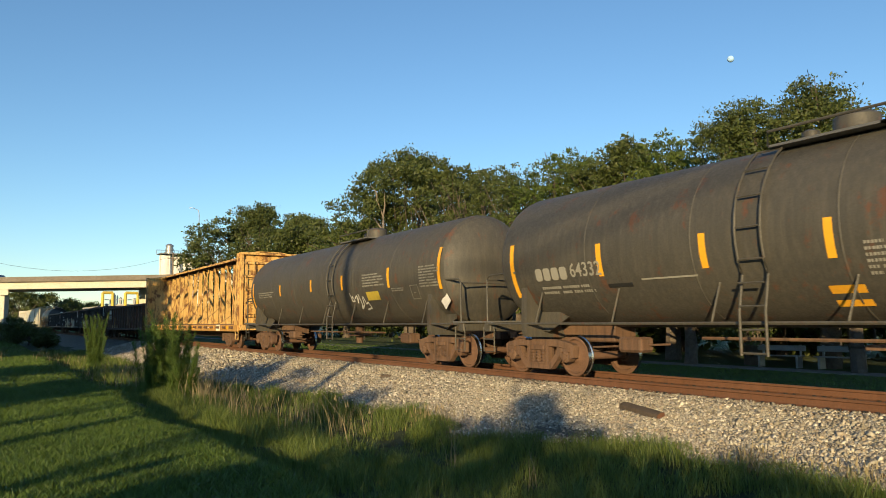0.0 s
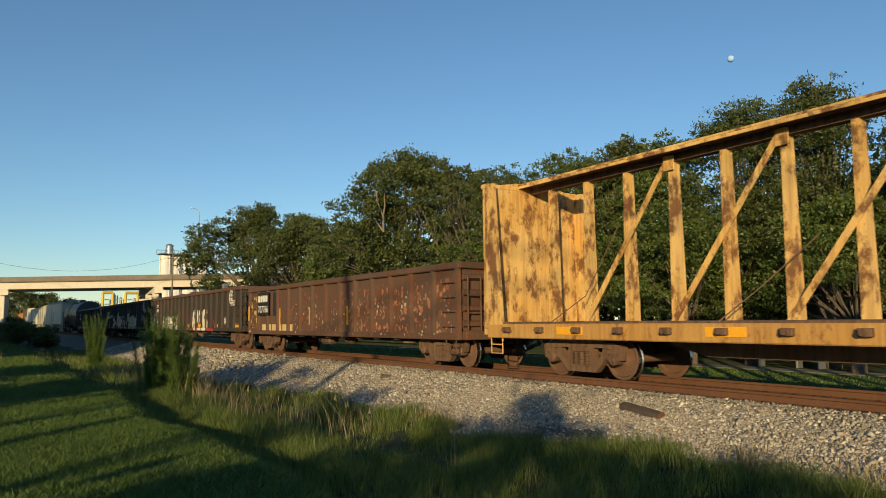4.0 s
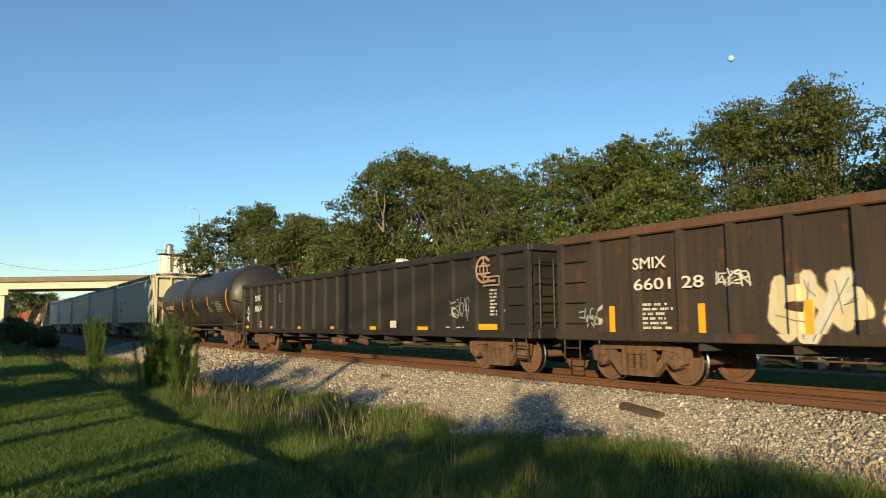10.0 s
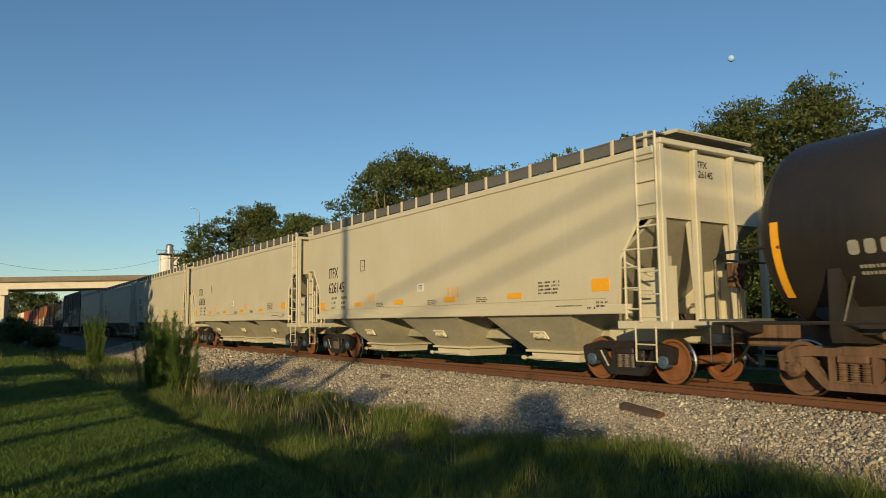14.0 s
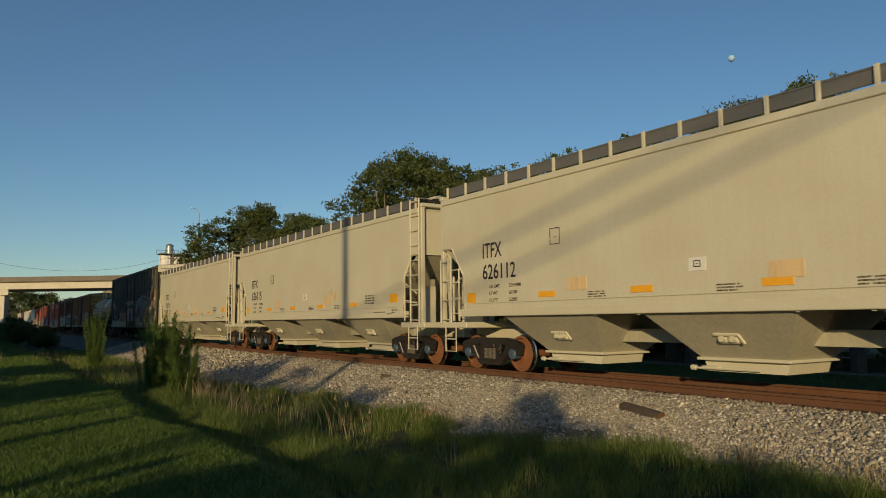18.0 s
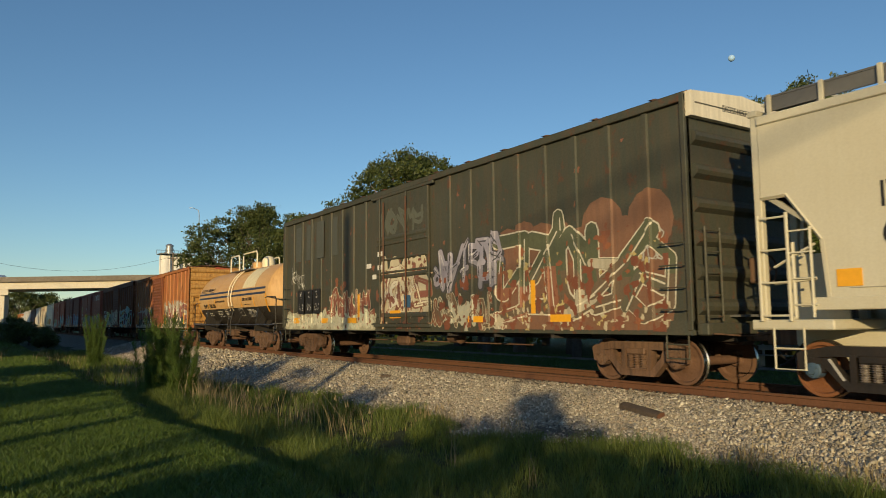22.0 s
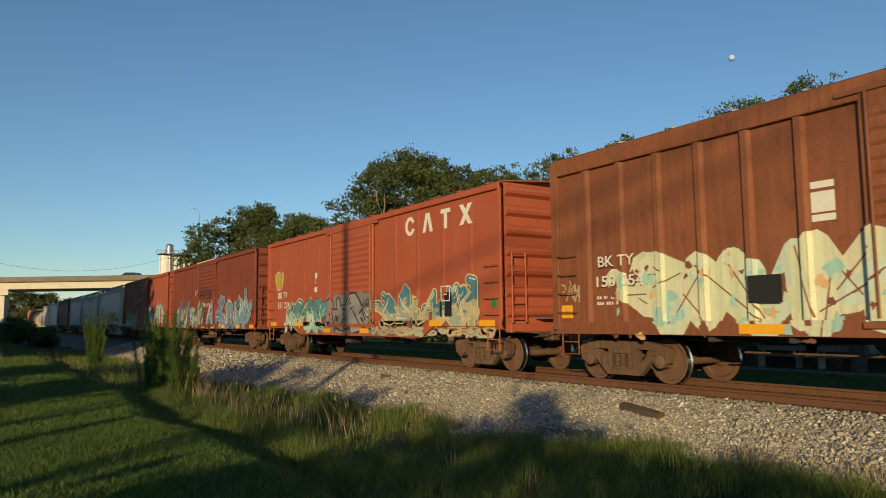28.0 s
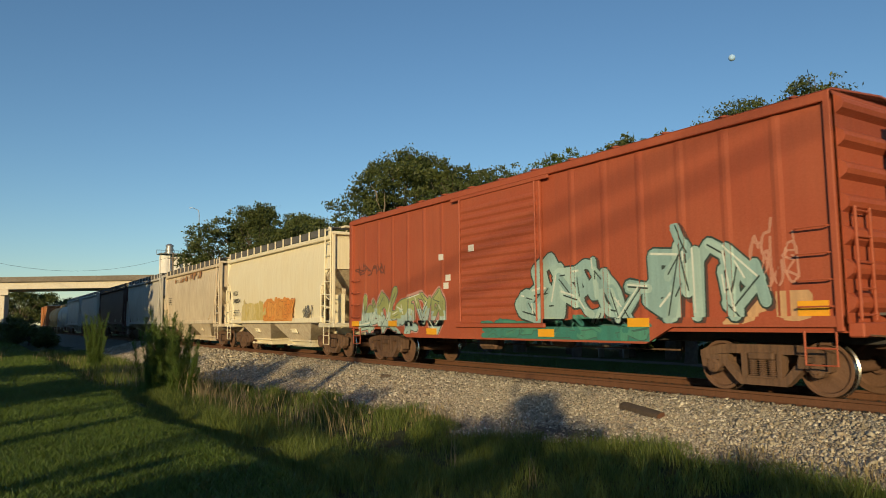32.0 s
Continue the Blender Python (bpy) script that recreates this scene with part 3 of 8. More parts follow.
GLYPHS = {
    "A": ([(0.02, 0), (0.45, 1), (0.95, 0)], [(0.25, 0.35), (0.7, 0.35)]), "B": ([(0.1, 0.02), (0.12, 1), (0.8, 0.85), (0.3, 0.52), (0.9, 0.3), (0.6, 0), (0.1, 0.02)],),
    "E": ([(0.9, 0.95), (0.1, 0.9), (0.12, 0.05), (0.95, 0.05)], [(0.12, 0.5), (0.75, 0.5)]), "G": ([(0.9, 0.8), (0.5, 1), (0.1, 0.6), (0.2, 0.08), (0.8, 0.05), (0.9, 0.42), (0.55, 0.45)],),
    "K": ([(0.1, 0), (0.12, 1)], [(0.9, 1), (0.2, 0.5), (0.95, 0)]), "M": ([(0.02, 0), (0.15, 1), (0.5, 0.35), (0.85, 1), (0.98, 0)],), "N": ([(0.08, 0), (0.1, 1), (0.85, 0.05), (0.92, 1)],),
    "O": ([(0.5, 1), (0.1, 0.7), (0.15, 0.2), (0.5, 0), (0.88, 0.25), (0.85, 0.75), (0.5, 1)],), "R": ([(0.1, 0), (0.1, 0.95), (0.85, 0.9), (0.8, 0.5), (0.15, 0.48)], [(0.4, 0.48), (0.95, 0)]),
    "S": ([(0.9, 0.85), (0.4, 1), (0.1, 0.75), (0.5, 0.52), (0.9, 0.3), (0.5, 0), (0.05, 0.12)],), "T": ([(0, 0.92), (1, 0.95)], [(0.5, 0.92), (0.5, 0)]), "U": ([(0.1, 1), (0.12, 0.2), (0.5, 0), (0.88, 0.2), (0.9, 1)],),
    "W": ([(0.02, 1), (0.25, 0), (0.5, 0.6), (0.75, 0), (0.98, 1)],), "X": ([(0.05, 0), (0.95, 1)], [(0.08, 1), (0.92, 0)])}


def softened(pts):
    """Cuts the corners of a line, as a spray can rounds them."""
    out = [pts[0]]
    for a, b in zip(pts, pts[1:]):
        out += [(a[0] * 0.78 + b[0] * 0.22, a[1] * 0.78 + b[1] * 0.22), (a[0] * 0.22 + b[0] * 0.78, a[1] * 0.22 + b[1] * 0.78)]
    return out + [pts[-1]]


def capsule(a, b, ra, rb):
    """The outline of a stroke from a to b with rounded ends."""
    d = math.atan2(b[1] - a[1], b[0] - a[0])
    return [(a[0] + ra * math.cos(d + k * math.pi / 4), a[1] + ra * math.sin(d + k * math.pi / 4)) for k in (2, 3, 4, 5, 6)] + [(b[0] + rb * math.cos(d + k * math.pi / 4), b[1] + rb * math.sin(d + k * math.pi / 4)) for k in (-2, -1, 0, 1, 2)]


def graffiti(car, x0, x1, z0, z1, fills, edge, seed, n=None, fat=0.13, halo=None, line=0.045, tilt=0.0, base=None, two=None, shade=None, bright=None):
    """Sprayed wild letters that cannot be read: fat rounded strokes with outline, cast edge and shine, on panels, posts and sill alike.
    two: the fill of their upper half; base: the cloud behind them; shade: the block edge to their lower right."""
    rng = random.Random(seed)
    y0, rects = SURF[car.name]
    h = z1 - z0
    n = int((n or max(2, int((x1 - x0) / (h * 0.62)))) * 1.25 + 0.5)
    cw = (x1 - x0) / n
    fills = list(fills)
    geos = {}
    depth = [0]
    flank = FLANK.get(car.name, 0)
    planes = [(-99, 99, -99, 99, y0)] + [r for r in rects if r[0] < x1 + 0.5 and r[1] > x0 - 0.5]

    def lay(col, poly, lift, zlo=-9.0, zhi=9.0):
        depth[0] += 1
        lift += depth[0] * 0.000003
        xa, xb = min(p[0] for p in poly), max(p[0] for p in poly)
        for rx0, rx1, rz0, rz1, y in planes:
            if xb < rx0 or xa > rx1:
                continue
            c = clip(poly, rx0, rx1, max(rz0, z0, zlo), min(rz1, z1 + 0.25 * h, zhi))
            if c:
                geos.setdefault(col, Geo()).add([(a, y - lift, b) for a, b in c], [tuple(range(len(c)))])
            # the sloping flank of a post
            if rx1 - rx0 < 0.2 and flank and xb > rx1:
                c = clip(poly, rx1, rx1 + flank, max(rz0, z0, zlo), min(rz1, z1 + 0.25 * h, zhi))
                if c:
                    geos.setdefault(col, Geo()).add([(a + lift, y + (y0 - y) * (a - rx1) / flank - lift * 0.5, b) for a, b in c], [tuple(range(len(c)))])

    def stroke(col, pts, r, lift, dx=0.0, dz=0.0, zlo=-9.0, zhi=9.0, taper=1.0):
        m = len(pts) - 1
        for i, (a, b) in enumerate(zip(pts, pts[1:])):
            lay(col, capsule((a[0] + dx, a[1] + dz), (b[0] + dx, b[1] + dz), r * (1 + (taper - 1) * i / m), r * (1 + (taper - 1) * (i + 1) / m)), lift, zlo, zhi)

    if base:
        for i in range(n * 2):
            cx = x0 + (x1 - x0) * (i + 0.5) / (n * 2)
            for k in range(3):
                cz, rx, rz = z0 + h * (0.12 + 0.34 * k) * rng.uniform(0.85, 1.1), cw * rng.uniform(0.3, 0.5), h * rng.uniform(0.17, 0.26)
                lay(base, [(cx + rx * math.cos(a * math.tau / 12), cz + rz * math.sin(a * math.tau / 12)) for a in range(12)], 0.0010)
    strokes = [k for g in GLYPHS.values() for k in g]
    n = int(n * 1.3 + 0.5)
    cw = (x1 - x0) / n
    for i in range(n):
        cx = x0 + i * cw
        top = z0 + h * rng.uniform(0.78, 1.0) + tilt * i
        low = z0 + h * rng.uniform(0.0, 0.12)
        lean = rng.uniform(-0.3, 0.4) * cw
        r = 0.72 * fat * min(h, cw * 1.25) * rng.uniform(0.8, 1.2)
        mid = low + (top - low) * rng.uniform(0.40, 0.60)
        lines = []
        for _ in range(2):
            flip = rng.random() < 0.5
            swap = rng.random() < 0.4
            wide = rng.uniform(0.9, 1.45)
            lo, hi = (0.0, 1.0) if not lines else (rng.uniform(0, 0.3), rng.uniform(0.55, 1.0))
            pts = []
            for px, pz in rng.choice(strokes):
                px, pz = (1 - px if flip else px), lo + (hi - lo) * (1 - pz if swap else pz)
                pts.append((cx + cw * (0.5 + (px - 0.5) * wide) + lean * pz + rng.uniform(-0.12, 0.12) * cw, low + r * 0.6 + (top - low - 1.2 * r) * pz + rng.uniform(-0.07, 0.07) * h))
            lines.append(softened(pts) if rng.random() < 0.5 else pts)
        e = rng.choice(lines)[-1]
        lines.append([e, (e[0] + rng.uniform(-0.6, 0.7) * cw, e[1] + rng.uniform(-0.35, 0.4) * h)])
        taper = rng.uniform(0.5, 1.5)
        col = fills[rng.randrange(len(fills))]
        for pts in lines:
            if halo:
                stroke(halo, pts, r + line * 2.2, 0.0020)
            if shade:
                stroke(shade, pts, r + line * 0.6, 0.0027, r * 0.55, -r * 0.5)
            stroke(edge, pts, r + line, 0.0036, taper=taper)
        for pts in lines:
            stroke(col, pts, r, 0.0052, taper=taper)
            if two:
                stroke(two, pts, r, 0.0062, zlo=mid + rng.uniform(-0.12, 0.12) * h, taper=taper)
        if len(fills) > 1:
            for pts in lines:
                k = rng.randrange(len(pts) - 1)
                stroke(fills[rng.randrange(len(fills))], pts[k:k + 2], r * rng.uniform(0.5, 0.9), 0.0066, zhi=mid + 0.1 * h if two else 9.0)
        if r > 0.04:
            for pts in lines:
                k = rng.randrange(len(pts) - 1)
                stroke(edge, pts[k:k + 2], line * 0.5, 0.0070, r * rng.uniform(-0.4, 0.4), r * rng.uniform(-0.4, 0.4))
            if bright:
                for pts in lines[:2]:
                    k = rng.randrange(len(pts) - 1)
                    stroke(bright, pts[k:k + 2], r * 0.16, 0.0074, -r * 0.5, r * 0.45)
    for c, g in geos.items():
        part("graffiti", g, pigment(c), car, "sprayed graffiti lettering", 0)["kind"] = "stuff"


def sprayed(car, strokes, col, z0, z1, lift=0.006, tip=0.45):
    """Brush or spray strokes given as (points, half width), laid on panels, posts and sill."""
    y0, rects = SURF[car.name]
    g = Geo()
    for pts, r in strokes:
        for a, b in zip(pts, pts[1:]):
            d = math.atan2(b[1] - a[1], b[0] - a[0])
            c, q = math.cos(d) * r, math.sin(d) * r
            m = tip
            out = [(a[0] - q - c * m, a[1] + c - q * m), (a[0] - c, a[1] - q), (a[0] + q - c * m, a[1] - c - q * m), (b[0] + q + c * m, b[1] - c + q * m), (b[0] + c, b[1] + q), (b[0] - q + c * m, b[1] + c + q * m)]
            lift += 0.00001
            for rx0, rx1, rz0, rz1, y in [(-99, 99, -99, 99, y0)] + rects:
                k = clip(out, rx0, rx1, max(rz0, z0), min(rz1, z1))
                if k:
                    g.add([(u, y - lift, w) for u, w in k], [tuple(range(len(k)))])
    ob = part("graffiti", g, pigment(col), car, "sprayed graffiti lettering", 0)
    ob["kind"] = "stuff"
    return ob


def splash(car, x0, x1, z0, z1, col, seed, n=14, size=0.2, lift=0.0008):
    """Patches of bare rust or worn paint with ragged outlines."""
    rng = random.Random(seed)
    y0, rects = SURF[car.name]
    g = Geo()
    for i in range(n):
        cx, cz = rng.uniform(x0, x1), rng.uniform(z0, z1)
        s = size * rng.uniform(0.3, 1.2)
        sx, sz = rng.uniform(0.45, 1.3), rng.uniform(0.5, 1.6)
        radii = [rng.uniform(0.4, 1.3) for _ in range(10)]
        poly = [(cx + s * sx * q * math.cos(k * math.tau / 10), cz + s * sz * q * math.sin(k * math.tau / 10)) for k, q in enumerate(radii)]
        hull = [p for p in poly]
        for rx0, rx1, rz0, rz1, y in [(x0, x1, z0, z1, y0)] + rects:
            c = clip(hull, max(rx0, x0), min(rx1, x1), max(rz0, z0), min(rz1, z1))
            if c:
                g.add([(a, y - lift - i * 0.00002, b) for a, b in c], [tuple(range(len(c)))])
    if g.f:
        part("worn_patch", g, pigment(col), car, "", 0)["kind"] = "stuff"


def car_base(label, u0, u1, overhang, look_of="rust", z_sill=0.85, sill=True, name="boxcar"):
    """The holder of a freight car between its coupler faces u0 and u1, on two bogies, with couplers and centre sill."""
    L = abs(u0 - u1)
    car = holder(name, label, "freight car", pose((u0 + u1) / 2, TY, 0), "cars of the train")
    for s in (-1, 1):
        truck(car, s * (L / 2 - overhang), look_of)
        coupler(car, s * (L / 2 - 0.06), s)
    CARS.append((car, (u0 + u1) / 2))
    return car, L


CARS = []


# ---- rolling stock: kinds ----
def boxcar(label, u0, u1, body, eave, col, roof, posts, doors, look_of="rust", end_ribs=7, belly=True, door_col=None, roof_edge=None, louvred=True, hw=1.5, end_col=None, flush=False, fascia=0.16, post=0.075):
    """A boxcar. posts: how many outside posts a half side; doors: (x0, x1) spans on the near side."""
    car, L = car_base(label, u0, u1, 2.3)
    h = body / 2
    zf = 1.08
    end_col = end_col or col
    # sides: a sheet, posts, a top chord and a sill
    for s in (-1, 1):
        ys = s * (hw - 0.07)
        part("side_wall", Geo().box(-h, h, min(ys, ys - s * 0.05), max(ys, ys - s * 0.05), zf - 0.1, eave - 0.05), col, car)
        part("top_chord", Geo().box(-h, h, min(s * (hw - 0.09), s * (hw + 0.01)), max(s * (hw - 0.09), s * (hw + 0.01)), eave - fascia, eave, 0.012), roof_edge or col, car)
        if belly:
            poly = [(-h, 1.06), (-h + 2.9, 1.06), (-h + 3.5, 0.76), (h - 3.5, 0.76), (h - 2.9, 1.06), (h, 1.06), (h, 1.22), (-h, 1.22)]
        else:
            poly = [(-h, 0.92), (h, 0.92), (h, 1.16), (-h, 1.16)]
        part("side_sill", Geo().prism(poly, "y", min(s * (hw - 0.08), s * hw), max(s * (hw - 0.08), s * hw)), col, car)
        for k in (-1, 1):
            part("corner_post", Geo().box(k * h - 0.10, k * h + 0.10 - 0.10 * (k > 0) * 2 + 0.10 * (k > 0), min(s * (hw - 0.10), s * (hw + 0.012)), max(s * (hw - 0.10), s * (hw + 0.012)), 1.0, eave - 0.02, 0.01), col, car)
    d0 = min(d[0] for d in doors)
    d1 = max(d[1] for d in doors)
    post_me = None
    rects = [(d[0], d[1], zf + 0.06, eave - 0.24, -hw - (0.047 if louvred else 0.02)) for d in doors]
    rects.append((-h + 3.4, h - 3.4, 0.76, 1.22, -hw) if belly else (-h, h, 0.92, 1.16, -hw))
    if belly:
        rects.append((-h, h, 1.06, 1.22, -hw))
    SURF[car.name] = (-hw + 0.07, rects)
    FLANK[car.name] = 0.05 if flush else post * 0.6
    for lo, hi in ((-h, d0), (d1, h)):
        for i in range(1, posts + 1):
            x = lo + (hi - lo) * i / (posts + 1)
            rects.append((x - 0.05, x + 0.05, 1.22 if belly else 1.16, eave - 0.17, -hw + (0.054 if flush else 0.068 - post)))
            for s in (-1, 1):
                if post_me is None:
                    post_me = Geo().prism([(-0.10, 0.0), (-0.03, -0.014), (0.03, -0.014), (0.10, 0.0)] if flush else [(-0.05 - post * 0.6, 0.0), (-0.05, -post), (0.05, -post), (0.05 + post * 0.6, 0.0)], "z", zf, eave - fascia - 0.01).mesh("side_post", 0)
                part("side_post", post_me, col, car, at=pose(x, s * (hw - 0.068), 0, 0, 0, 0 if s < 0 else 180))
    # doors with their rails
    for x0, x1 in doors:
        g = Geo().box(x0, x1, -hw - 0.02, -hw + 0.05, zf + 0.06, eave - 0.24, 0.01)
        door = part("door", g, door_col or col, car)
        n = 14 if louvred else 3
        rib = Geo().prism([(0, -0.02), (-0.025, 0.03), (-0.025, 0.07), (0, 0.12)], "x", x0 + 0.08, x1 - 0.08)
        rme = rib.mesh("door_rib", 0)
        for i in range(n):
            part("door_rib", rme, door_col or col, door, at=pose(0, -hw - 0.021, zf + 0.25 + i * (eave - zf - 0.65) / n))
        part("door_track", Geo().box(x0 - 0.1, x1 + 0.1, -hw - 0.06, -hw + 0.0, zf - 0.04, zf + 0.05, 0.01), col, car)
        g = Geo()
        for x in (x0 + 0.12, x1 - 0.12) if louvred else (x0 + 0.3, x0 + (x1 - x0) * 0.62):
            g.tube([(x, -hw - 0.06, zf + 0.1), (x, -hw - 0.06, eave - 0.25)], 0.022, 6)
        part("lock_rod", g, door_col or col, car)
    if doors:
        part("door_track", Geo().box(d0 - 0.3, d1 + 0.3, -hw - 0.05, -hw + 0.0, eave - 0.25, eave - 0.17, 0.01), roof_edge or col, car)
    # roof, peaked, with raised seams
    g = Geo()
    prof = [(-hw - 0.02, eave - 0.01), (-hw + 0.1, eave + 0.035), (0, eave + 0.15), (hw - 0.1, eave + 0.035), (hw + 0.02, eave - 0.01)]
    g.prism(prof, "x", -h, h)
    for i in range(13):
        x = -h + body * (i + 0.5) / 13
        g.prism([(a, b + 0.035) for a, b in prof], "x", x - 0.03, x + 0.03)
    part("roof", g, roof, car)
    # ends with pressed ribs
    for s in (-1, 1):
        xe = s * h
        g = Geo().prism([(-hw + 0.05, 1.0), (hw - 0.05, 1.0), (hw - 0.05, eave), (0, eave + 0.12), (-hw + 0.05, eave)], "x", min(xe - s * 0.07, xe), max(xe - s * 0.07, xe))
        end = part("end_wall", g, end_col, car)
        rib_me = Geo().prism([(0, -0.14), (s * 0.10, -0.07), (s * 0.125, 0.0), (s * 0.10, 0.07), (0, 0.14)], "y", -hw + 0.14, hw - 0.14).mesh("end_rib", 0)
        for i in range(end_ribs):
            part("end_rib", rib_me, end_col, end, at=pose(xe, 0, 1.40 + i * (eave - 1.60) / (end_ribs - 1)))
        part("end_sill", Geo().box(min(xe, xe + s * 0.22), max(xe, xe + s * 0.22), -hw + 0.1, hw - 0.1, 0.92, 1.12, 0.02), col, car)
        # grab irons low on the side, a ladder on the end, a stirrup step
        for i in range(4):
            z = 1.35 + i * 0.38
            x = xe - s * 0.36
            part("grab_iron", Geo().tube([(x - 0.24, -hw + 0.0, z), (x - 0.24, -hw - 0.07, z), (x + 0.24, -hw - 0.07, z), (x + 0.24, -hw, z)], 0.014, 6), end_col, car)
        part("ladder", ladder_geo((xe + s * 0.14, -hw + 0.22), (xe + s * 0.14, -hw + 0.62), 1.15, 2.75), end_col, car)
        sill_step(car, xe - s * 0.36, -hw + 0.04, 0.52, 1.0, 0.46, end_col)
        part("cut_lever", Geo().tube([(xe + s * 0.28, -hw + 0.15, 0.95), (xe + s * 0.42, -0.7, 0.90), (xe + s * 0.5, -0.1, 0.92)], 0.014, 5), M_STEEL, car)
    brake_wheel(car, h + 0.34, 0.15, 2.05, M_STEEL)
    part("brake_platform", Geo().box(h, h + 0.3, -0.5, 0.55, 1.22, 1.26), M_WALKWAY, car)
    # underframe
    part("centre_sill", Geo().box(-h, h, -0.33, 0.33, 0.78, 1.02, 0.02).box(-h + 0.4, h - 0.4, -hw + 0.2, hw - 0.2, 1.0, 1.08), M_DARKSTEEL, car)
    bearer = Geo().box(-0.05, 0.05, -hw + 0.1, hw - 0.1, 0.82, 1.02).mesh("cross_bearer", 0)
    for i in range(7):
        part("cross_bearer", bearer, M_DARKSTEEL, car, at=pose(-h + 3.6 + i * (body - 7.2) / 6, 0, 0))
    part("brake_cylinder", Geo().lathe([(1.0, 0.12), (1.5, 0.16), (1.55, 0.05)], "x", 12, (0, -0.7, 0.75)), M_STEEL, car)
    part("air_reservoir", Geo().box(-1.6, -0.9, -0.95, -0.6, 0.5, 0.8, 0.08), M_STEEL, car)
    part("brake_rod", Geo().tube([(-4.2, -0.5, 0.62), (4.2, -0.5, 0.62)], 0.018, 6), M_STEEL, car)
    return car


def gondola(label, u0, u1, body, top, col, posts, look_of="rust", chord=None, hw=1.47, load=None, low=0.80):
    """An open gondola with outside posts."""
    car, L = car_base(label, u0, u1, 2.15 if body > 18 else 2.0, look_of, name="gondola")
    h = body / 2
    FLANK[car.name] = 0.025
    SURF[car.name] = (-hw + 0.10, [(-h, h, low, low + 0.16, -hw)] + [(-h + 0.09 + (body - 0.18) * i / posts - 0.06, -h + 0.09 + (body - 0.18) * i / posts + 0.06, low + 0.16, top - 0.17, -hw + 0.002) for i in range(posts + 1)])
    post_me = Geo().prism([(-0.085, 0.0), (-0.06, -0.10), (0.06, -0.10), (0.085, 0.0)], "z", low + 0.05, top - 0.16).mesh("side_post", 0)
    for s in (-1, 1):
        ys = s * (hw - 0.10)
        part("side_wall", Geo().box(-h, h, min(ys, ys - s * 0.03), max(ys, ys - s * 0.03), low + 0.1, top - 0.05), col, car)
        part("top_chord", Geo().box(-h - 0.02, h + 0.02, min(s * (hw - 0.15), s * (hw + 0.01)), max(s * (hw - 0.15), s * (hw + 0.01)), top - 0.17, top, 0.025), chord or col, car)
        part("side_sill", Geo().box(-h, h, min(s * (hw - 0.12), s * hw), max(s * (hw - 0.12), s * hw), low, low + 0.16, 0.015), col, car)
        for i in range(posts + 1):
            x = -h + 0.09 + (body - 0.18) * i / posts
            part("side_post", post_me, col, car, at=pose(x, s * (hw - 0.098), 0, 0, 0, 0 if s < 0 else 180))
        xe = s * h
        end = part("end_wall", Geo().box(min(xe, xe - s * 0.05), max(xe, xe - s * 0.05), -hw + 0.1, hw - 0.1, low + 0.1, top - 0.02), col, car)
        for i in range(4):
            z = low + 0.3 + i * (top - low - 0.4) / 4
            part("end_rib", Geo().prism([(0, -0.09), (s * 0.09, -0.05), (s * 0.09, 0.05), (0, 0.09)], "y", -hw + 0.12, hw - 0.12), col, end, at=pose(xe, 0, z + 0.1))
        part("end_chord", Geo().box(min(xe - s * 0.06, xe + s * 0.1), max(xe - s * 0.06, xe + s * 0.1), -hw + 0.02, hw - 0.02, top - 0.17, top - 0.004, 0.02), chord or col, car)
        part("end_sill", Geo().box(min(xe, xe + s * 0.2), max(xe, xe + s * 0.2), -hw + 0.1, hw - 0.1, low, low + 0.22, 0.02), col, car)
        for i in range(4):
            z = low + 0.34 + i * (top - low - 0.7) / 3.4
            part("grab_iron", Geo().tube([(xe - s * 0.22, -hw + 0.08, z), (xe - s * 0.22, -hw + 0.02, z), (xe - s * 0.78, -hw + 0.02, z), (xe - s * 0.78, -hw + 0.08, z)], 0.015, 6), col, car)
        part("ladder", ladder_geo((xe + s * 0.14, -hw + 0.2), (xe + s * 0.14, -hw + 0.6), low + 0.15, top - 0.35), col, car)
        sill_step(car, xe - s * 0.38, -hw + 0.03, 0.42, low + 0.05, 0.44, col)
    brake_wheel(car, h + 0.36, -0.35, 1.75, M_STEEL)
    part("floor", Geo().box(-h, h, -hw + 0.12, hw - 0.12, low + 0.05, low + 0.16), col, car)
    part("centre_sill", Geo().box(-h, h, -0.3, 0.3, 0.58, low + 0.05, 0.02), M_DARKSTEEL, car)
    bearer = Geo().box(-0.06, 0.06, -hw + 0.1, hw - 0.1, 0.66, low + 0.02).mesh("cross_bearer", 0)
    for i in range(9):
        part("cross_bearer", bearer, M_DARKSTEEL, car, at=pose(-h + 3.4 + i * (body - 6.8) / 8, 0, 0))
    part("brake_cylinder", Geo().lathe([(0.4, 0.12), (0.9, 0.16), (0.95, 0.05)], "x", 12, (0, -0.75, 0.6)), M_STEEL, car)
    part("air_reservoir", Geo().box(-1.4, -0.6, -1.0, -0.6, 0.42, 0.74, 0.08), M_STEEL, car)
    part("brake_rod", Geo().tube([(-5.5, -0.5, 0.52), (5.5, -0.5, 0.52)], 0.018, 6), M_STEEL, car)
    if load:
        for x, y, z, w, d, hh, rz, c in load:
            part("scrap", Geo().box(-w / 2, w / 2, -d / 2, d / 2, 0, hh, 0.03), c, car, "scrap metal showing over the top", at=pose(x, y, z, 8, 14, rz))
    return car


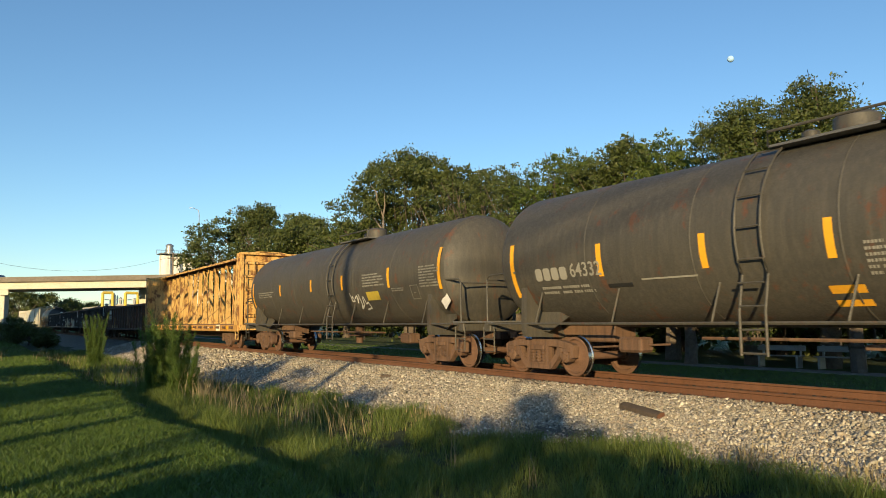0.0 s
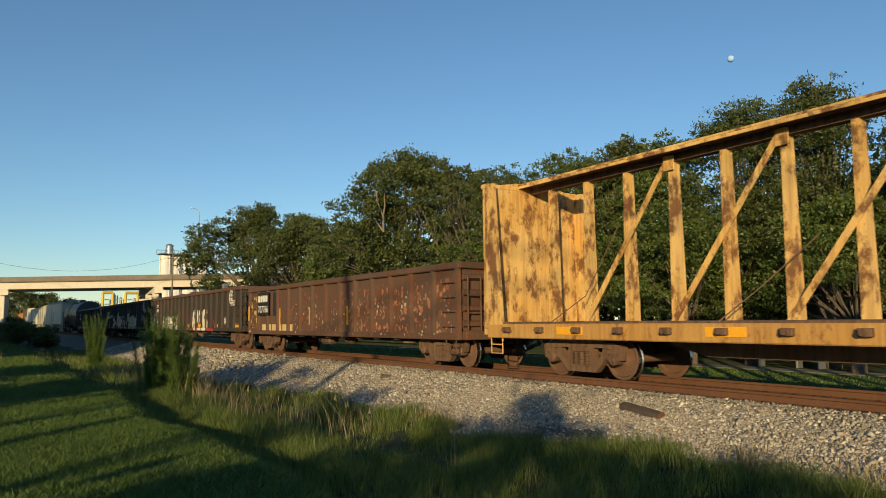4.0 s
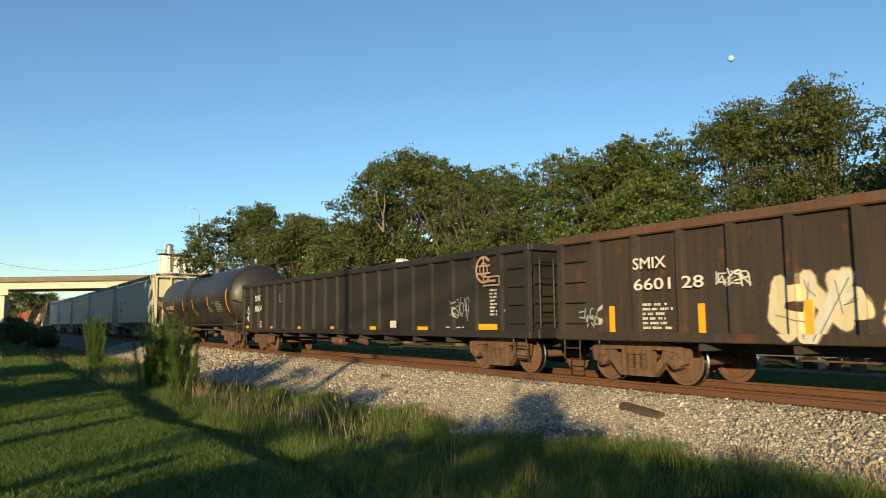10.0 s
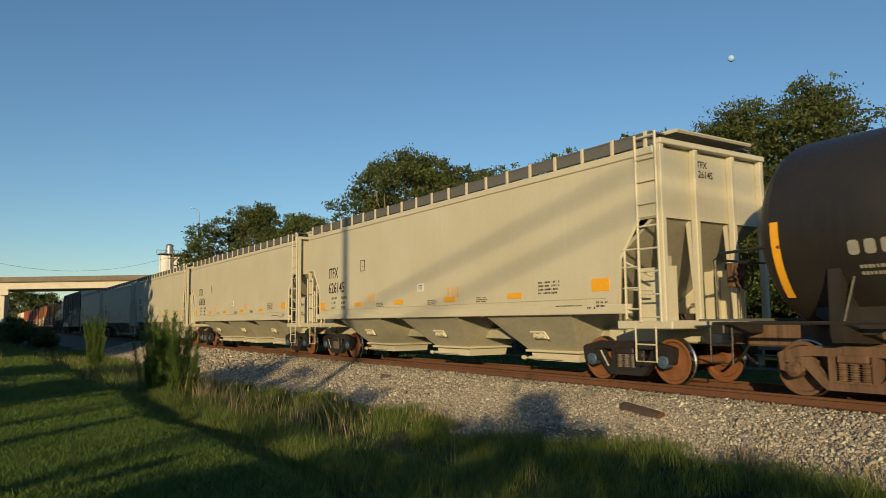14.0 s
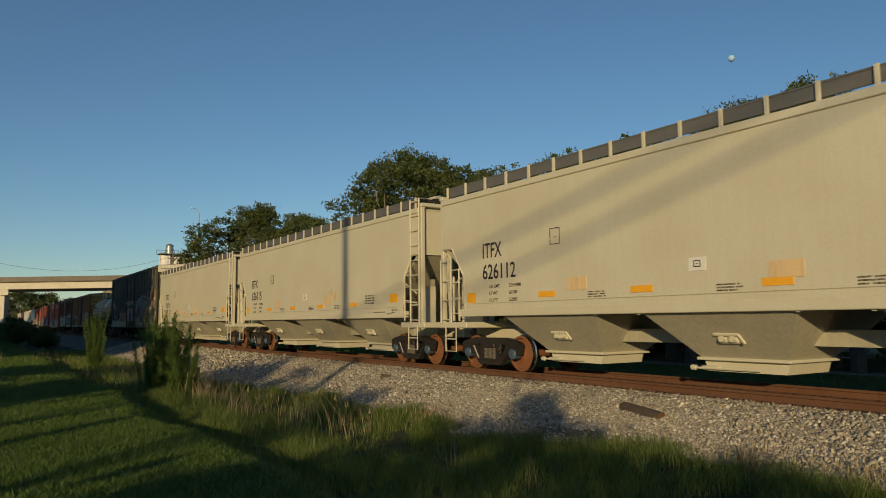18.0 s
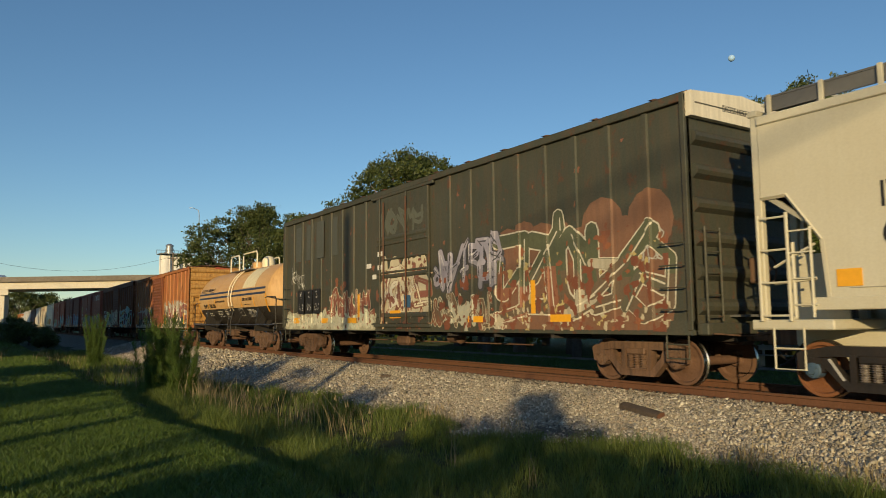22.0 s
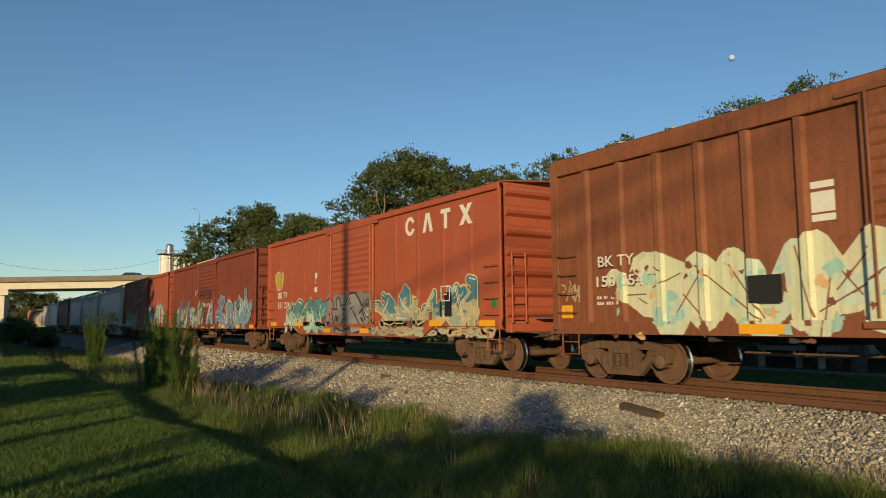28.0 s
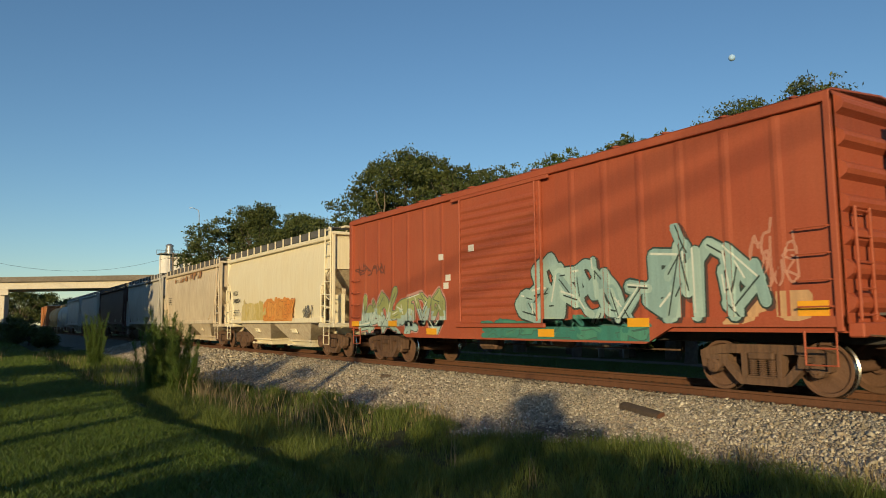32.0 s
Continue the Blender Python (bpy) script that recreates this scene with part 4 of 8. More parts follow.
def tankcar(label, u0, u1, tank, r, zc, col, low_col=None, split=0.0, overhang=2.5, dome=0.0, platform=1.6, look_of="rust", high_rails=False, rail_m=None, bands=(), lx=0.0, mx=0.0):
    """A tank car on stub sills: tank with dished heads, top fittings, ladder, side rails."""
    car, L = car_base(label, u0, u1, overhang, look_of, name="tank_car")
    h = tank / 2
    rail_m = rail_m or col
    SURF[car.name] = (-r, [])
    prof = [(-h + 0.72 * (1 - math.cos(i / 9 * math.pi / 2)), max(0.002, r * math.sin(i / 9 * math.pi / 2))) for i in range(10)]
    seams = []
    for k in range(1, 6):
        x = -h + 0.72 + (tank - 1.44) * k / 6
        seams += [(x - 0.02, r), (x - 0.012, r + 0.006), (x + 0.012, r + 0.006), (x + 0.02, r)]
    prof = prof + seams + [(-a, b) for a, b in prof[::-1]]
    me = Geo().lathe(prof, "x", 64, (0, 0, zc)).mesh("tank", 14)
    if low_col:
        bm = bmesh.new()
        bm.from_mesh(me)
        bmesh.ops.bisect_plane(bm, geom=bm.verts[:] + bm.edges[:] + bm.faces[:], plane_co=(0, 0, zc + split), plane_no=(0, 0, 1))
        bm.to_mesh(me)
        bm.free()
        slotted(me, (col, low_col), lambda c, n: 1 if c.z < zc + split else 0)
    else:
        me.materials.append(col)
    part("tank", me, None, car)
    for x, w in bands:
        part("tank_band", Geo().lathe([(x - w / 2, r + 0.004), (x - w / 2, r + 0.014), (x + w / 2, r + 0.014), (x + w / 2, r + 0.004)], "x", 64, (0, 0, zc)), low_col or col, car)
    # stub sills, saddles, end platforms
    for s in (-1, 1):
        xt = s * (L / 2 - overhang)
        g = Geo().box(min(xt - s * 1.6, s * (L / 2 - 0.35)), max(xt - s * 1.6, s * (L / 2 - 0.35)), -0.33, 0.33, 0.72, 1.10, 0.03)
        part("stub_sill", g, M_STEEL if not low_col else low_col, car)
        for k in (-1, 1):
            part("saddle", Geo().prism([(k * 0.3, 0.80), (k * 1.40, 0.84), (k * 1.45, 0.98), (k * r * 0.93, zc - r * 0.42), (k * r * 0.72, zc - r * 0.70), (k * r * 0.3, zc - r * 0.95)], "x", xt - 0.09, xt + 0.09), low_col or col, car)
            part("saddle_plate", Geo().prism([(xt - s * 0.9, zc - r * 0.85), (xt + s * 0.55, zc - r * 0.45), (xt + s * 0.55, zc - r * 0.85), (xt + s * 0.1, 0.95), (xt - s * 0.3, 0.95)], "y", k * r * 0.62 - 0.02, k * r * 0.62 + 0.02), low_col or col, car)
        xe = s * (L / 2 - 0.55)
        part("end_sill", Geo().box(xe - 0.12, xe + 0.12, -1.4, 1.4, 0.94, 1.14, 0.02), low_col or col, car)
        part("end_platform", Geo().box(xe - 0.35, xe + 0.2, -1.4, 1.4, 1.15, 1.19), M_WALKWAY, car)
        g = Geo()
        x1 = xe - s * 1.0
        for k in (-1, 1):
            g.tube([(xe, k * 1.38, 1.15), (xe, k * 1.38, 2.15), (xe - s * 0.1, k * 1.38, 2.25), (x1, k * 1.38, 2.28), (x1 - s * 0.2, k * r * 0.99, 2.25)], 0.026, 6)
        g.tube([(xe, -1.38, 2.15), (xe, 1.38, 2.15)], 0.02, 6)
        part("end_rail", g, low_col or rail_m, car)
        sill_step(car, xe - s * 0.05, -1.38, 0.48, 1.05, 0.4, low_col or col)
        part("brake_rigging", Geo().tube([(xt - s * 1.2, -0.55, 0.62), (xt - s * 3.2, -0.55, 0.72)], 0.022, 6).box(xt - s * 2.4 - 0.3, xt - s * 2.4 + 0.3, -0.8, -0.4, 0.55, 0.85, 0.05), M_STEEL, car)
    # side sill rail along the belly
    for k in (-1, 1):
        g = Geo().tube([(-L / 2 + 0.6, k * 1.42, 1.12), (L / 2 - 0.6, k * 1.42, 1.12)], 0.03, 6)
        n = 7
        for i in range(n):
            x = -h + 1.6 + i * (tank - 3.2) / (n - 1)
            g.tube([(x, k * 1.42, 1.12), (x + 0.12, k * r * 0.86, zc - r * 0.5)], 0.022, 5)
        part("running_rail", g, low_col or rail_m, car)
    # top fittings and walk
    zt = zc + r
    if high_rails:
        part("dome", Geo().lathe([(zt - 0.06, 0.30), (zt + 0.22, 0.30), (zt + 0.34, 0.27), (zt + 0.43, 0.19), (zt + 0.48, 0.08), (zt + 0.49, 0.01)], "z", 20, (mx + 1.65, -0.1, 0)), M_CREAM, car, "white domed valve cover")
    part("manway", Geo().lathe([(zt - 0.08, 0.36), (zt + 0.26, 0.34), (zt + 0.30, 0.30), (zt + 0.34, 0.22)], "z", 20, (mx, 0, 0)), col, car)
    part("safety_valve", Geo().lathe([(zt - 0.05, 0.14), (zt + 0.2, 0.14), (zt + 0.24, 0.06)], "z", 14, (mx - 0.75, 0, 0)), col, car)
    p = platform
    part("platform", Geo().box(mx - p / 2, mx + p / 2, -1.0, -0.55, zt - 0.16, zt - 0.12).box(mx - p / 2, mx + p / 2, 0.55, 1.0, zt - 0.16, zt - 0.12).box(mx + p / 2 - 0.1, mx + p / 2 + 0.3, -1.0, 1.0, zt - 0.16, zt - 0.12), M_WALKWAY, car)
    hz = 0.60 if high_rails else 0.10
    for y in (-1.0, 1.0):
        if high_rails:
            # two bent hoops a side, with the ladder's gap between them
            for xa, xb in ((mx - 1.25, mx + 0.09), (mx + 0.7, mx + 2.7)):
                g = Geo().tube([(xa, y, zt - 0.14), (xa, y, zt + hz - 0.12), (xa + 0.1, y, zt + hz), (xb - 0.1, y, zt + hz), (xb, y, zt + hz - 0.12), (xb, y, zt - 0.14)], 0.036, 8)
                part("platform_rail", g, rail_m, car)
        else:
            part("platform_rail", Geo().tube([(mx - p / 2, y, zt - 0.14), (mx - p / 2, y, zt + hz), (mx + p / 2 + 0.3, y, zt + hz), (mx + p / 2 + 0.3, y, zt - 0.14)], 0.024, 6), rail_m, car)
    # ladder round the flank
    for k in (-1, 1):
        g = Geo()
        arc = [(k * (r + 0.09) * math.cos(a), zc + (r + 0.09) * math.sin(a)) for a in [radians(d) for d in range(-25, 62, 9)]]
        for x in (lx - 0.22, lx + 0.22):
            g.tube([(x, yy, zz) for yy, zz in arc], 0.024, 6)
        for yy, zz in arc[1::2]:
            g.tube([(lx - 0.22, yy, zz), (lx + 0.22, yy, zz)], 0.018, 5)
        part("ladder", g, rail_m, car)
        g = Geo()
        for x in (lx - 0.22, lx + 0.22):
            g.tube([(x, k * (r + 0.06), 0.62), (x, k * (r + 0.06), 1.3), (x, *arc[0])], 0.024, 6)
        for i in range(4):
            g.tube([(lx - 0.22, k * (r + 0.06), 0.66 + i * 0.36), (lx + 0.22, k * (r + 0.06), 0.66 + i * 0.36)], 0.018, 5)
        part("ladder", g, low_col or rail_m, car)
    # bottom outlet and pipes
    g = Geo().lathe([(0.45, 0.12), (zc - r + 0.05, 0.16)], "z", 12).box(-0.35, 0.35, -0.3, 0.3, 0.7, 0.78)
    g.tube([(-3.0, -0.6, 0.85), (3.0, -0.6, 0.85)], 0.03, 6)
    part("bottom_outlet", g, M_STEEL, car)
    return car


def on_tank(car, r, zc, x0, x1, a0, a1, material, name="stripe", lift=0.008):
    """A painted patch that follows the tank's round side, between two heights given as angles."""
    g = Geo()
    n = max(2, int(abs(a1 - a0) / 6))
    pr = [(-(r + lift) * math.cos(radians(a0 + (a1 - a0) * i / n)), zc + (r + lift) * math.sin(radians(a0 + (a1 - a0) * i / n))) for i in range(n + 1)]
    g.sheet(pr, x0, x1)
    return part(name, g, material, car)


def hopper(label, u0, u1, col, under, bays=3, eave=4.28, hw=1.55, look_of="dark", rounded=False, posts=20, walkway=True, sill=1.28, overhang=1.75, inset=0.72):
    """A covered hopper: side sheets cut away over the bogies, slope sheets, end posts and ladders, pockets below."""
    car, L = car_base(label, u0, u1, overhang, look_of, name="covered_hopper")
    h = L / 2 - inset
    z1 = eave - 0.12
    SURF[car.name] = (-hw, [(-h + 0.7, h - 0.7, sill - 0.10, sill + 0.08, -hw - 0.012)])
    for s in (-1, 1):
        poly = [(-h, z1), (-h, 3.02), (-h + 0.40, 3.02), (-h + 0.90, 2.30), (-h + 0.96, sill), (h - 0.96, sill), (h - 0.90, 2.30), (h - 0.40, 3.02), (h, 3.02), (h, z1)]
        if rounded:
            g = Geo()
            rows = []
            for i in range(13):
                z = sill + (z1 - sill) * i / 12
                y = s * (hw - 0.16 * ((z - 2.7) / 1.6) ** 2)
                e = h - float(np.interp(z, [sill, 2.0, 2.6, 3.0, 3.1], [0.86, 0.82, 0.55, 0.30, 0.0]))
                rows.append((y, z, e))
            for inset in (0.0, 0.05):
                g.v += [(k * e, y - s * inset, z) for y, z, e in rows for k in (-1, 1)]
            n = len(rows) * 2
            for i in range(len(rows) - 1):
                a, b, c, d = 2 * i, 2 * i + 1, 2 * i + 3, 2 * i + 2
                g.f += [(a, b, c, d), (d + n, c + n, b + n, a + n), (a, d, d + n, a + n), (b, b + n, c + n, c)]
            g.f += [(0, n, n + 1, 1), (n - 2, n - 1, 2 * n - 1, 2 * n - 2)]
            part("side_sheet", g, col, car)
        else:
            part("side_sheet", Geo().prism(poly, "y", min(s * hw, s * (hw - 0.05)), max(s * hw, s * (hw - 0.05))), col, car)
        part("eave_rail", Geo().box(-h, h, min(s * (hw - 0.08), s * (hw + 0.035)), max(s * (hw - 0.08), s * (hw + 0.035)), z1 - 0.02, eave, 0.015), col, car)
        part("side_sill", Geo().box(-h + 0.7, h - 0.7, min(s * (hw - 0.10), s * (hw + 0.012)), max(s * (hw - 0.10), s * (hw + 0.012)), sill - 0.10, sill + 0.08, 0.012), col, car)
    # roof with hatch trough and edge walk
    g = Geo().prism([(-hw, eave - 0.03), (-0.6, eave + 0.16), (0.6, eave + 0.16), (hw, eave - 0.03), (hw, eave - 0.10), (-hw, eave - 0.10)], "x", -h, h)
    part("roof", g, col, car)
    part("hatch_trough", Geo().box(-h + 0.7, h - 0.7, -0.32, 0.32, eave + 0.15, eave + 0.30, 0.02), under, car)
    if walkway:
        for s in (-1, 1):
            part("running_board", Geo().box(-h + 0.1, h - 0.1, min(s * (hw - 0.06), s * (hw - 0.45)), max(s * (hw - 0.06), s * (hw - 0.45)), eave + 0.27, eave + 0.30).box(-h + 0.1, h - 0.1, min(s * (hw - 0.10), s * (hw - 0.07)), max(s * (hw - 0.10), s * (hw - 0.07)), eave + 0.06, eave + 0.29), M_WALKWAY, car)
        pm = Geo().box(-0.035, 0.035, -0.02, 0.02, eave - 0.03, eave + 0.31, 0.006).mesh("walk_post", 0)
        for i in range(posts):
            x = -h + 0.2 + (2 * h - 0.4) * i / (posts - 1)
            for s in (-1, 1):
                part("walk_post", pm, col, car, at=pose(x, s * (hw - 0.03), 0))
    # ends: upper wall, slope sheet, posts, ladders, platform
    for s in (-1, 1):
        xe = s * h
        part("end_wall", Geo().box(min(xe, xe - s * 0.06), max(xe, xe - s * 0.06), -hw + 0.05, hw - 0.05, 3.0, eave), col, car)
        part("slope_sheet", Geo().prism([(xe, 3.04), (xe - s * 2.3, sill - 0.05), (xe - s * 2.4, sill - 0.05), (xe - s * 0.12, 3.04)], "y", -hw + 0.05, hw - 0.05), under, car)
        for y in (-hw + 0.07, -0.55, 0.55, hw - 0.07):
            part("end_post", Geo().box(min(xe + s * 0.004, xe + s * 0.13), max(xe + s * 0.004, xe + s * 0.13), y - 0.055, y + 0.055, 1.16, eave + 0.02, 0.012), col, car)
        part("end_beam", Geo().box(min(xe + s * 0.004, xe + s * 0.16), max(xe + s * 0.004, xe + s * 0.16), -hw, hw, eave + 0.02, eave + 0.12, 0.012), col, car)
        for k in (-1, 1):
            part("end_brace", Geo().tube([(xe + s * 0.05, k * 0.55, 1.2), (xe - s * 0.1, k * 0.55, 3.0)], 0.05, 4), col, car)
            part("shear_plate", Geo().box(min(xe - s * 0.95, xe - s * 0.06), max(xe - s * 0.95, xe - s * 0.06), k * (hw - 0.55) - 0.02, k * (hw - 0.55) + 0.02, 1.17, 2.15), col, car)
            # the folded rim round the cut-away
            rim = [(-0.86, sill + 0.05), (-0.80, 2.30), (-0.33, 3.02), (0.0, 3.02)] if rounded else [(-0.96, sill + 0.05), (-0.90, 2.30), (-0.40, 3.02), (0.0, 3.02)]
            g = Geo()
            for (xa, za), (xb, zb) in zip(rim, rim[1:]):
                g.tube([(xe + s * xa, k * (hw - 0.02), za), (xe + s * xb, k * (hw - 0.02), zb)], 0.04, 4)
            part("cut_rim", g, col, car)
            for dx in (0.28, 0.60):
                part("stiffener", Geo().box(xe - s * dx - 0.025, xe - s * dx + 0.025, k * (hw - 0.62) - 0.06, k * (hw - 0.62) + 0.06, 1.17, 2.6 - dx * 0.9), under, car)
        g = Geo()
        for z in (1.38, 1.76, 2.14, 2.46):
            g.tube([(xe - s * 0.80, -hw - 0.02, z), (xe - s * 0.40, -hw - 0.02, z)], 0.016, 5)
        g.tube([(xe - s * 0.74, -hw - 0.02, 1.2), (xe - s * 0.74, -hw - 0.02, 2.5)], 0.024, 5)
        part("grab_iron", g, col, car)
        if walkway:
            part("end_walk", Geo().box(min(xe - s * 0.5, xe + s * 0.14), max(xe - s * 0.5, xe + s * 0.14), -hw + 0.5, hw - 0.5, eave + 0.27, eave + 0.30), M_WALKWAY, car)
            part("walk_frame", Geo().tube([(xe - s * 0.5, -hw + 0.45, eave + 0.3), (xe + s * 0.16, -hw + 0.45, eave + 0.3), (xe + s * 0.16, hw - 0.45, eave + 0.3), (xe - s * 0.5, hw - 0.45, eave + 0.3)], 0.035, 4), col, car)
        part("ladder", ladder_geo((xe + s * 0.06, -hw - 0.03), (xe - s * 0.40, -hw - 0.03), 1.15, eave + 0.25 if s > 0 else 2.75, 0.42, 0.018), col, car)
        part("side_brace", Geo().tube([(xe - s * 0.78, -hw + 0.02, 2.25), (xe - s * 0.15, -hw + 0.02, 1.95)], 0.022, 5).tube([(xe - s * 0.78, -hw + 0.02, 1.75), (xe - s * 0.15, -hw + 0.02, 1.70)], 0.022, 5).tube([(xe - s * 0.45, -hw + 0.02, 1.2), (xe - s * 0.45, -hw + 0.02, 2.3)], 0.03, 5), col, car)
        part("end_sill", Geo().box(min(xe - s * 1.0, xe + s * 0.26), max(xe - s * 1.0, xe + s * 0.26), -hw, hw, 1.02, 1.17, 0.02), col, car)
        part("draft_sill", Geo().box(min(xe - s * 2.4, xe + s * 0.3), max(xe - s * 2.4, xe + s * 0.3), -0.32, 0.32, 0.74, 1.04, 0.03), col, car)
        sill_step(car, xe - s * 0.33, -hw, 0.45, 1.05, 0.46, col)
        part("hatch_rail", Geo().tube([(xe - s * 0.9, -0.6, eave + 0.15), (xe - s * 0.6, -0.6, eave + 0.42), (xe + s * 0.05, -0.2, eave + 0.34), (xe + s * 0.1, 0.9, eave + 0.3)], 0.03, 5), col, car)
    brake_wheel(car, h + 0.42, 0.3, 2.0, M_STEEL)
    # pockets with outlet gates
    span = 2 * h - (2.3 if bays == 3 else 3.4)
    pw = span / bays
    for i in range(bays):
        xc = -span / 2 + pw * (i + 0.5)
        a, b, yb = pw * 0.49, 1.0, 1.08
        if bays == 3:
            xc, a, b, yb = 4.06 * (i - 1), 1.5, 0.82, 0.66
        zt, zb = sill - 0.03, 0.52
        g = Geo()
        top = [(-a, -hw + 0.04), (a, -hw + 0.04), (a, hw - 0.04), (-a, hw - 0.04)]
        bot = [(-b, -yb), (b, -yb), (b, yb), (-b, yb)]
        vs = [(xc + x, y, zt) for x, y in top] + [(xc + x, y, zb) for x, y in bot]
        g.add(vs, [(0, 1, 2, 3), (7, 6, 5, 4), (0, 4, 5, 1), (1, 5, 6, 2), (2, 6, 7, 3), (3, 7, 4, 0)])
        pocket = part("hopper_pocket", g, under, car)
        part("pocket_flange", Geo().box(xc - b - 0.06, xc + b + 0.06, -yb - 0.06, yb + 0.06, 0.47, 0.525, 0.01), col, pocket)
        part("outlet_gate", Geo().prism([(xc - b + 0.02, 0.47), (xc + b - 0.02, 0.47), (xc + b - 0.08, 0.28), (xc - b + 0.08, 0.28)], "y", -yb + 0.06, yb - 0.06).box(xc - b - 0.02, xc - b + 0.35, -yb - 0.02, -yb + 0.1, 0.30, 0.37, 0.02), col, pocket)
        part("gate_rod", Geo().tube([(xc - b - 0.15, -yb - 0.02, 0.33), (xc + b - 0.5, -yb - 0.02, 0.33)], 0.02, 6).lathe([(xc - b - 0.2, 0.05), (xc - b - 0.12, 0.05)], "x", 8, (0, -yb - 0.02, 0.33)), col, pocket)
        ym = -yb - (hw - 0.04 - yb) * (0.86 - zb) / (zt - zb)
        for dx in (-0.1, 0.1):
            part("vent_pipe", Geo().lathe([(ym - 0.10, 0.055), (ym + 0.06, 0.07)], "y", 10, (xc + dx, 0, 0.86)), col, pocket)
        part("pocket_bracket", Geo().box(xc - 0.2, xc + 0.2, ym - 0.04, ym + 0.08, 0.78, 0.92, 0.03).tube([(xc - 0.24, ym - 0.09, 0.93), (xc + 0.22, ym - 0.08, 0.93), (xc + 0.30, ym - 0.03, 0.78)], 0.03, 5), col, pocket)
        part("flange_strip", Geo().box(xc - a * 0.98, xc + a * 0.98, -hw + 0.015, -hw + 0.05, sill - 0.1, sill - 0.04), col, pocket)
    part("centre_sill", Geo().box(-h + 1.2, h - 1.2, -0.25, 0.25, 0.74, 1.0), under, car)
    if bays == 3:
        # folded ridges between the pockets, and the end slopes down to the outer ones
        for s in (-1, 1):
            part("ridge_sheet", Geo().prism([(s * 1.48, sill - 0.05), (s * 2.03, sill + 0.35), (s * 2.58, sill - 0.05), (s * 2.58, sill - 0.01), (s * 2.03, sill + 0.40), (s * 1.48, sill - 0.01)], "y", -hw + 0.06, hw - 0.06), under, car)
            for x in (1.50, 2.56):
                part("rib", Geo().box(s * x - 0.03, s * x + 0.03, -hw + 0.05, -hw + 0.3, sill - 0.12, sill - 0.04), col, car)
    return car


def centerbeam(label, u0, u1, col):
    """A centre-beam flat: deck, truss of posts and diagonals under a wide top chord, a bulkhead at each end."""
    car, L = car_base(label, u0, u1, 3.3, name="centerbeam_flat")
    h = L / 2 - 0.62
    top = 4.52
    part("deck", Geo().box(-h, h, -1.42, 1.42, 1.06, 1.16, 0.01), M_STEEL, car)
    for s in (-1, 1):
        part("side_sill", Geo().box(-h, h, min(s * 1.36, s * 1.46), max(s * 1.36, s * 1.46), 0.80, 1.12, 0.02), M_YELLOW_END, car)
    part("centre_sill", Geo().prism([(-h, 0.75), (-h + 4.2, 0.75), (-h + 5.2, 0.50), (h - 5.2, 0.50), (h - 4.2, 0.75), (h, 0.75), (h, 1.06), (-h, 1.06)], "y", -0.32, 0.32), M_STEEL, car)
    bearer = Geo().box(-0.05, 0.05, -1.36, 1.36, 0.82, 1.05).mesh("cross_bearer", 0)
    for i in range(11):
        part("cross_bearer", bearer, M_STEEL, car, at=pose(-h + 1.2 + i * (2 * h - 2.4) / 10, 0, 0))
    # top chord: a wide flange with a rim
    part("top_chord", Geo().box(-h, h, -0.48, 0.48, top - 0.05, top, 0.01), col, car)
    for y in (-0.46, 0.46):
        part("chord_rim", Geo().box(-h, h, y - 0.02, y + 0.02, top - 0.11, top - 0.05), col, car)
    part("chord_soffit", Geo().box(-h, h, -0.43, 0.43, top - 0.07, top - 0.053), M_STEEL, car)
    part("chord_web", Geo().box(-h, h, -0.10, 0.10, top - 0.22, top - 0.07), M_STEEL, car)
    feet = [0.115 + 1.19 * (k - 8.5) for k in range(18)]
    for x in feet:
        w0, w1, d0, d1, za, zb = 0.09, 0.065, 0.13, 0.09, 1.16, top - 0.06
        g = Geo().add([(x - w0, -d0, za), (x + w0, -d0, za), (x + w0, d0, za), (x - w0, d0, za), (x - w1, -d1, zb), (x + w1, -d1, zb), (x + w1, d1, zb), (x - w1, d1, zb)],
                      [(3, 2, 1, 0), (4, 5, 6, 7), (0, 1, 5, 4), (1, 2, 6, 5), (2, 3, 7, 6), (3, 0, 4, 7)])
        part("beam_post", g, col, car)
    for k in (8, 10, 12, 14):
        for xa, xb in ((feet[k + 2], feet[k]), (feet[15 - k], feet[17 - k])):
            g = Geo()
            za, zb = 1.16, top - 0.1
            g.add([(xa - 0.075, -0.185, za), (xa + 0.075, -0.185, za), (xb + 0.075, -0.135, zb), (xb - 0.075, -0.135, zb), (xa - 0.075, -0.165, za), (xa + 0.075, -0.165, za), (xb + 0.075, -0.115, zb), (xb - 0.075, -0.115, zb)],
                  [(0, 1, 2, 3), (7, 6, 5, 4), (0, 4, 5, 1), (1, 5, 6, 2), (2, 6, 7, 3), (3, 7, 4, 0)])
            part("diagonal", g, col, car)
            part("gusset", Geo().box(xb - 0.13, xb + 0.13, -0.165, -0.14, top - 0.40, top - 0.10, 0.05), col, car)
    rr = random.Random(17)
    for i in range(5):
        x = -h + 2.2 + i * (2 * h - 5.4) / 4
        part("tie_cable", Geo().tube([(x + rr.uniform(0.5, 1.1), -0.2, rr.uniform(2.2, 3.4)), (x + 0.3, -0.7, 1.7), (x, -1.44, 1.14)], 0.012, 5), M_STEEL, car)
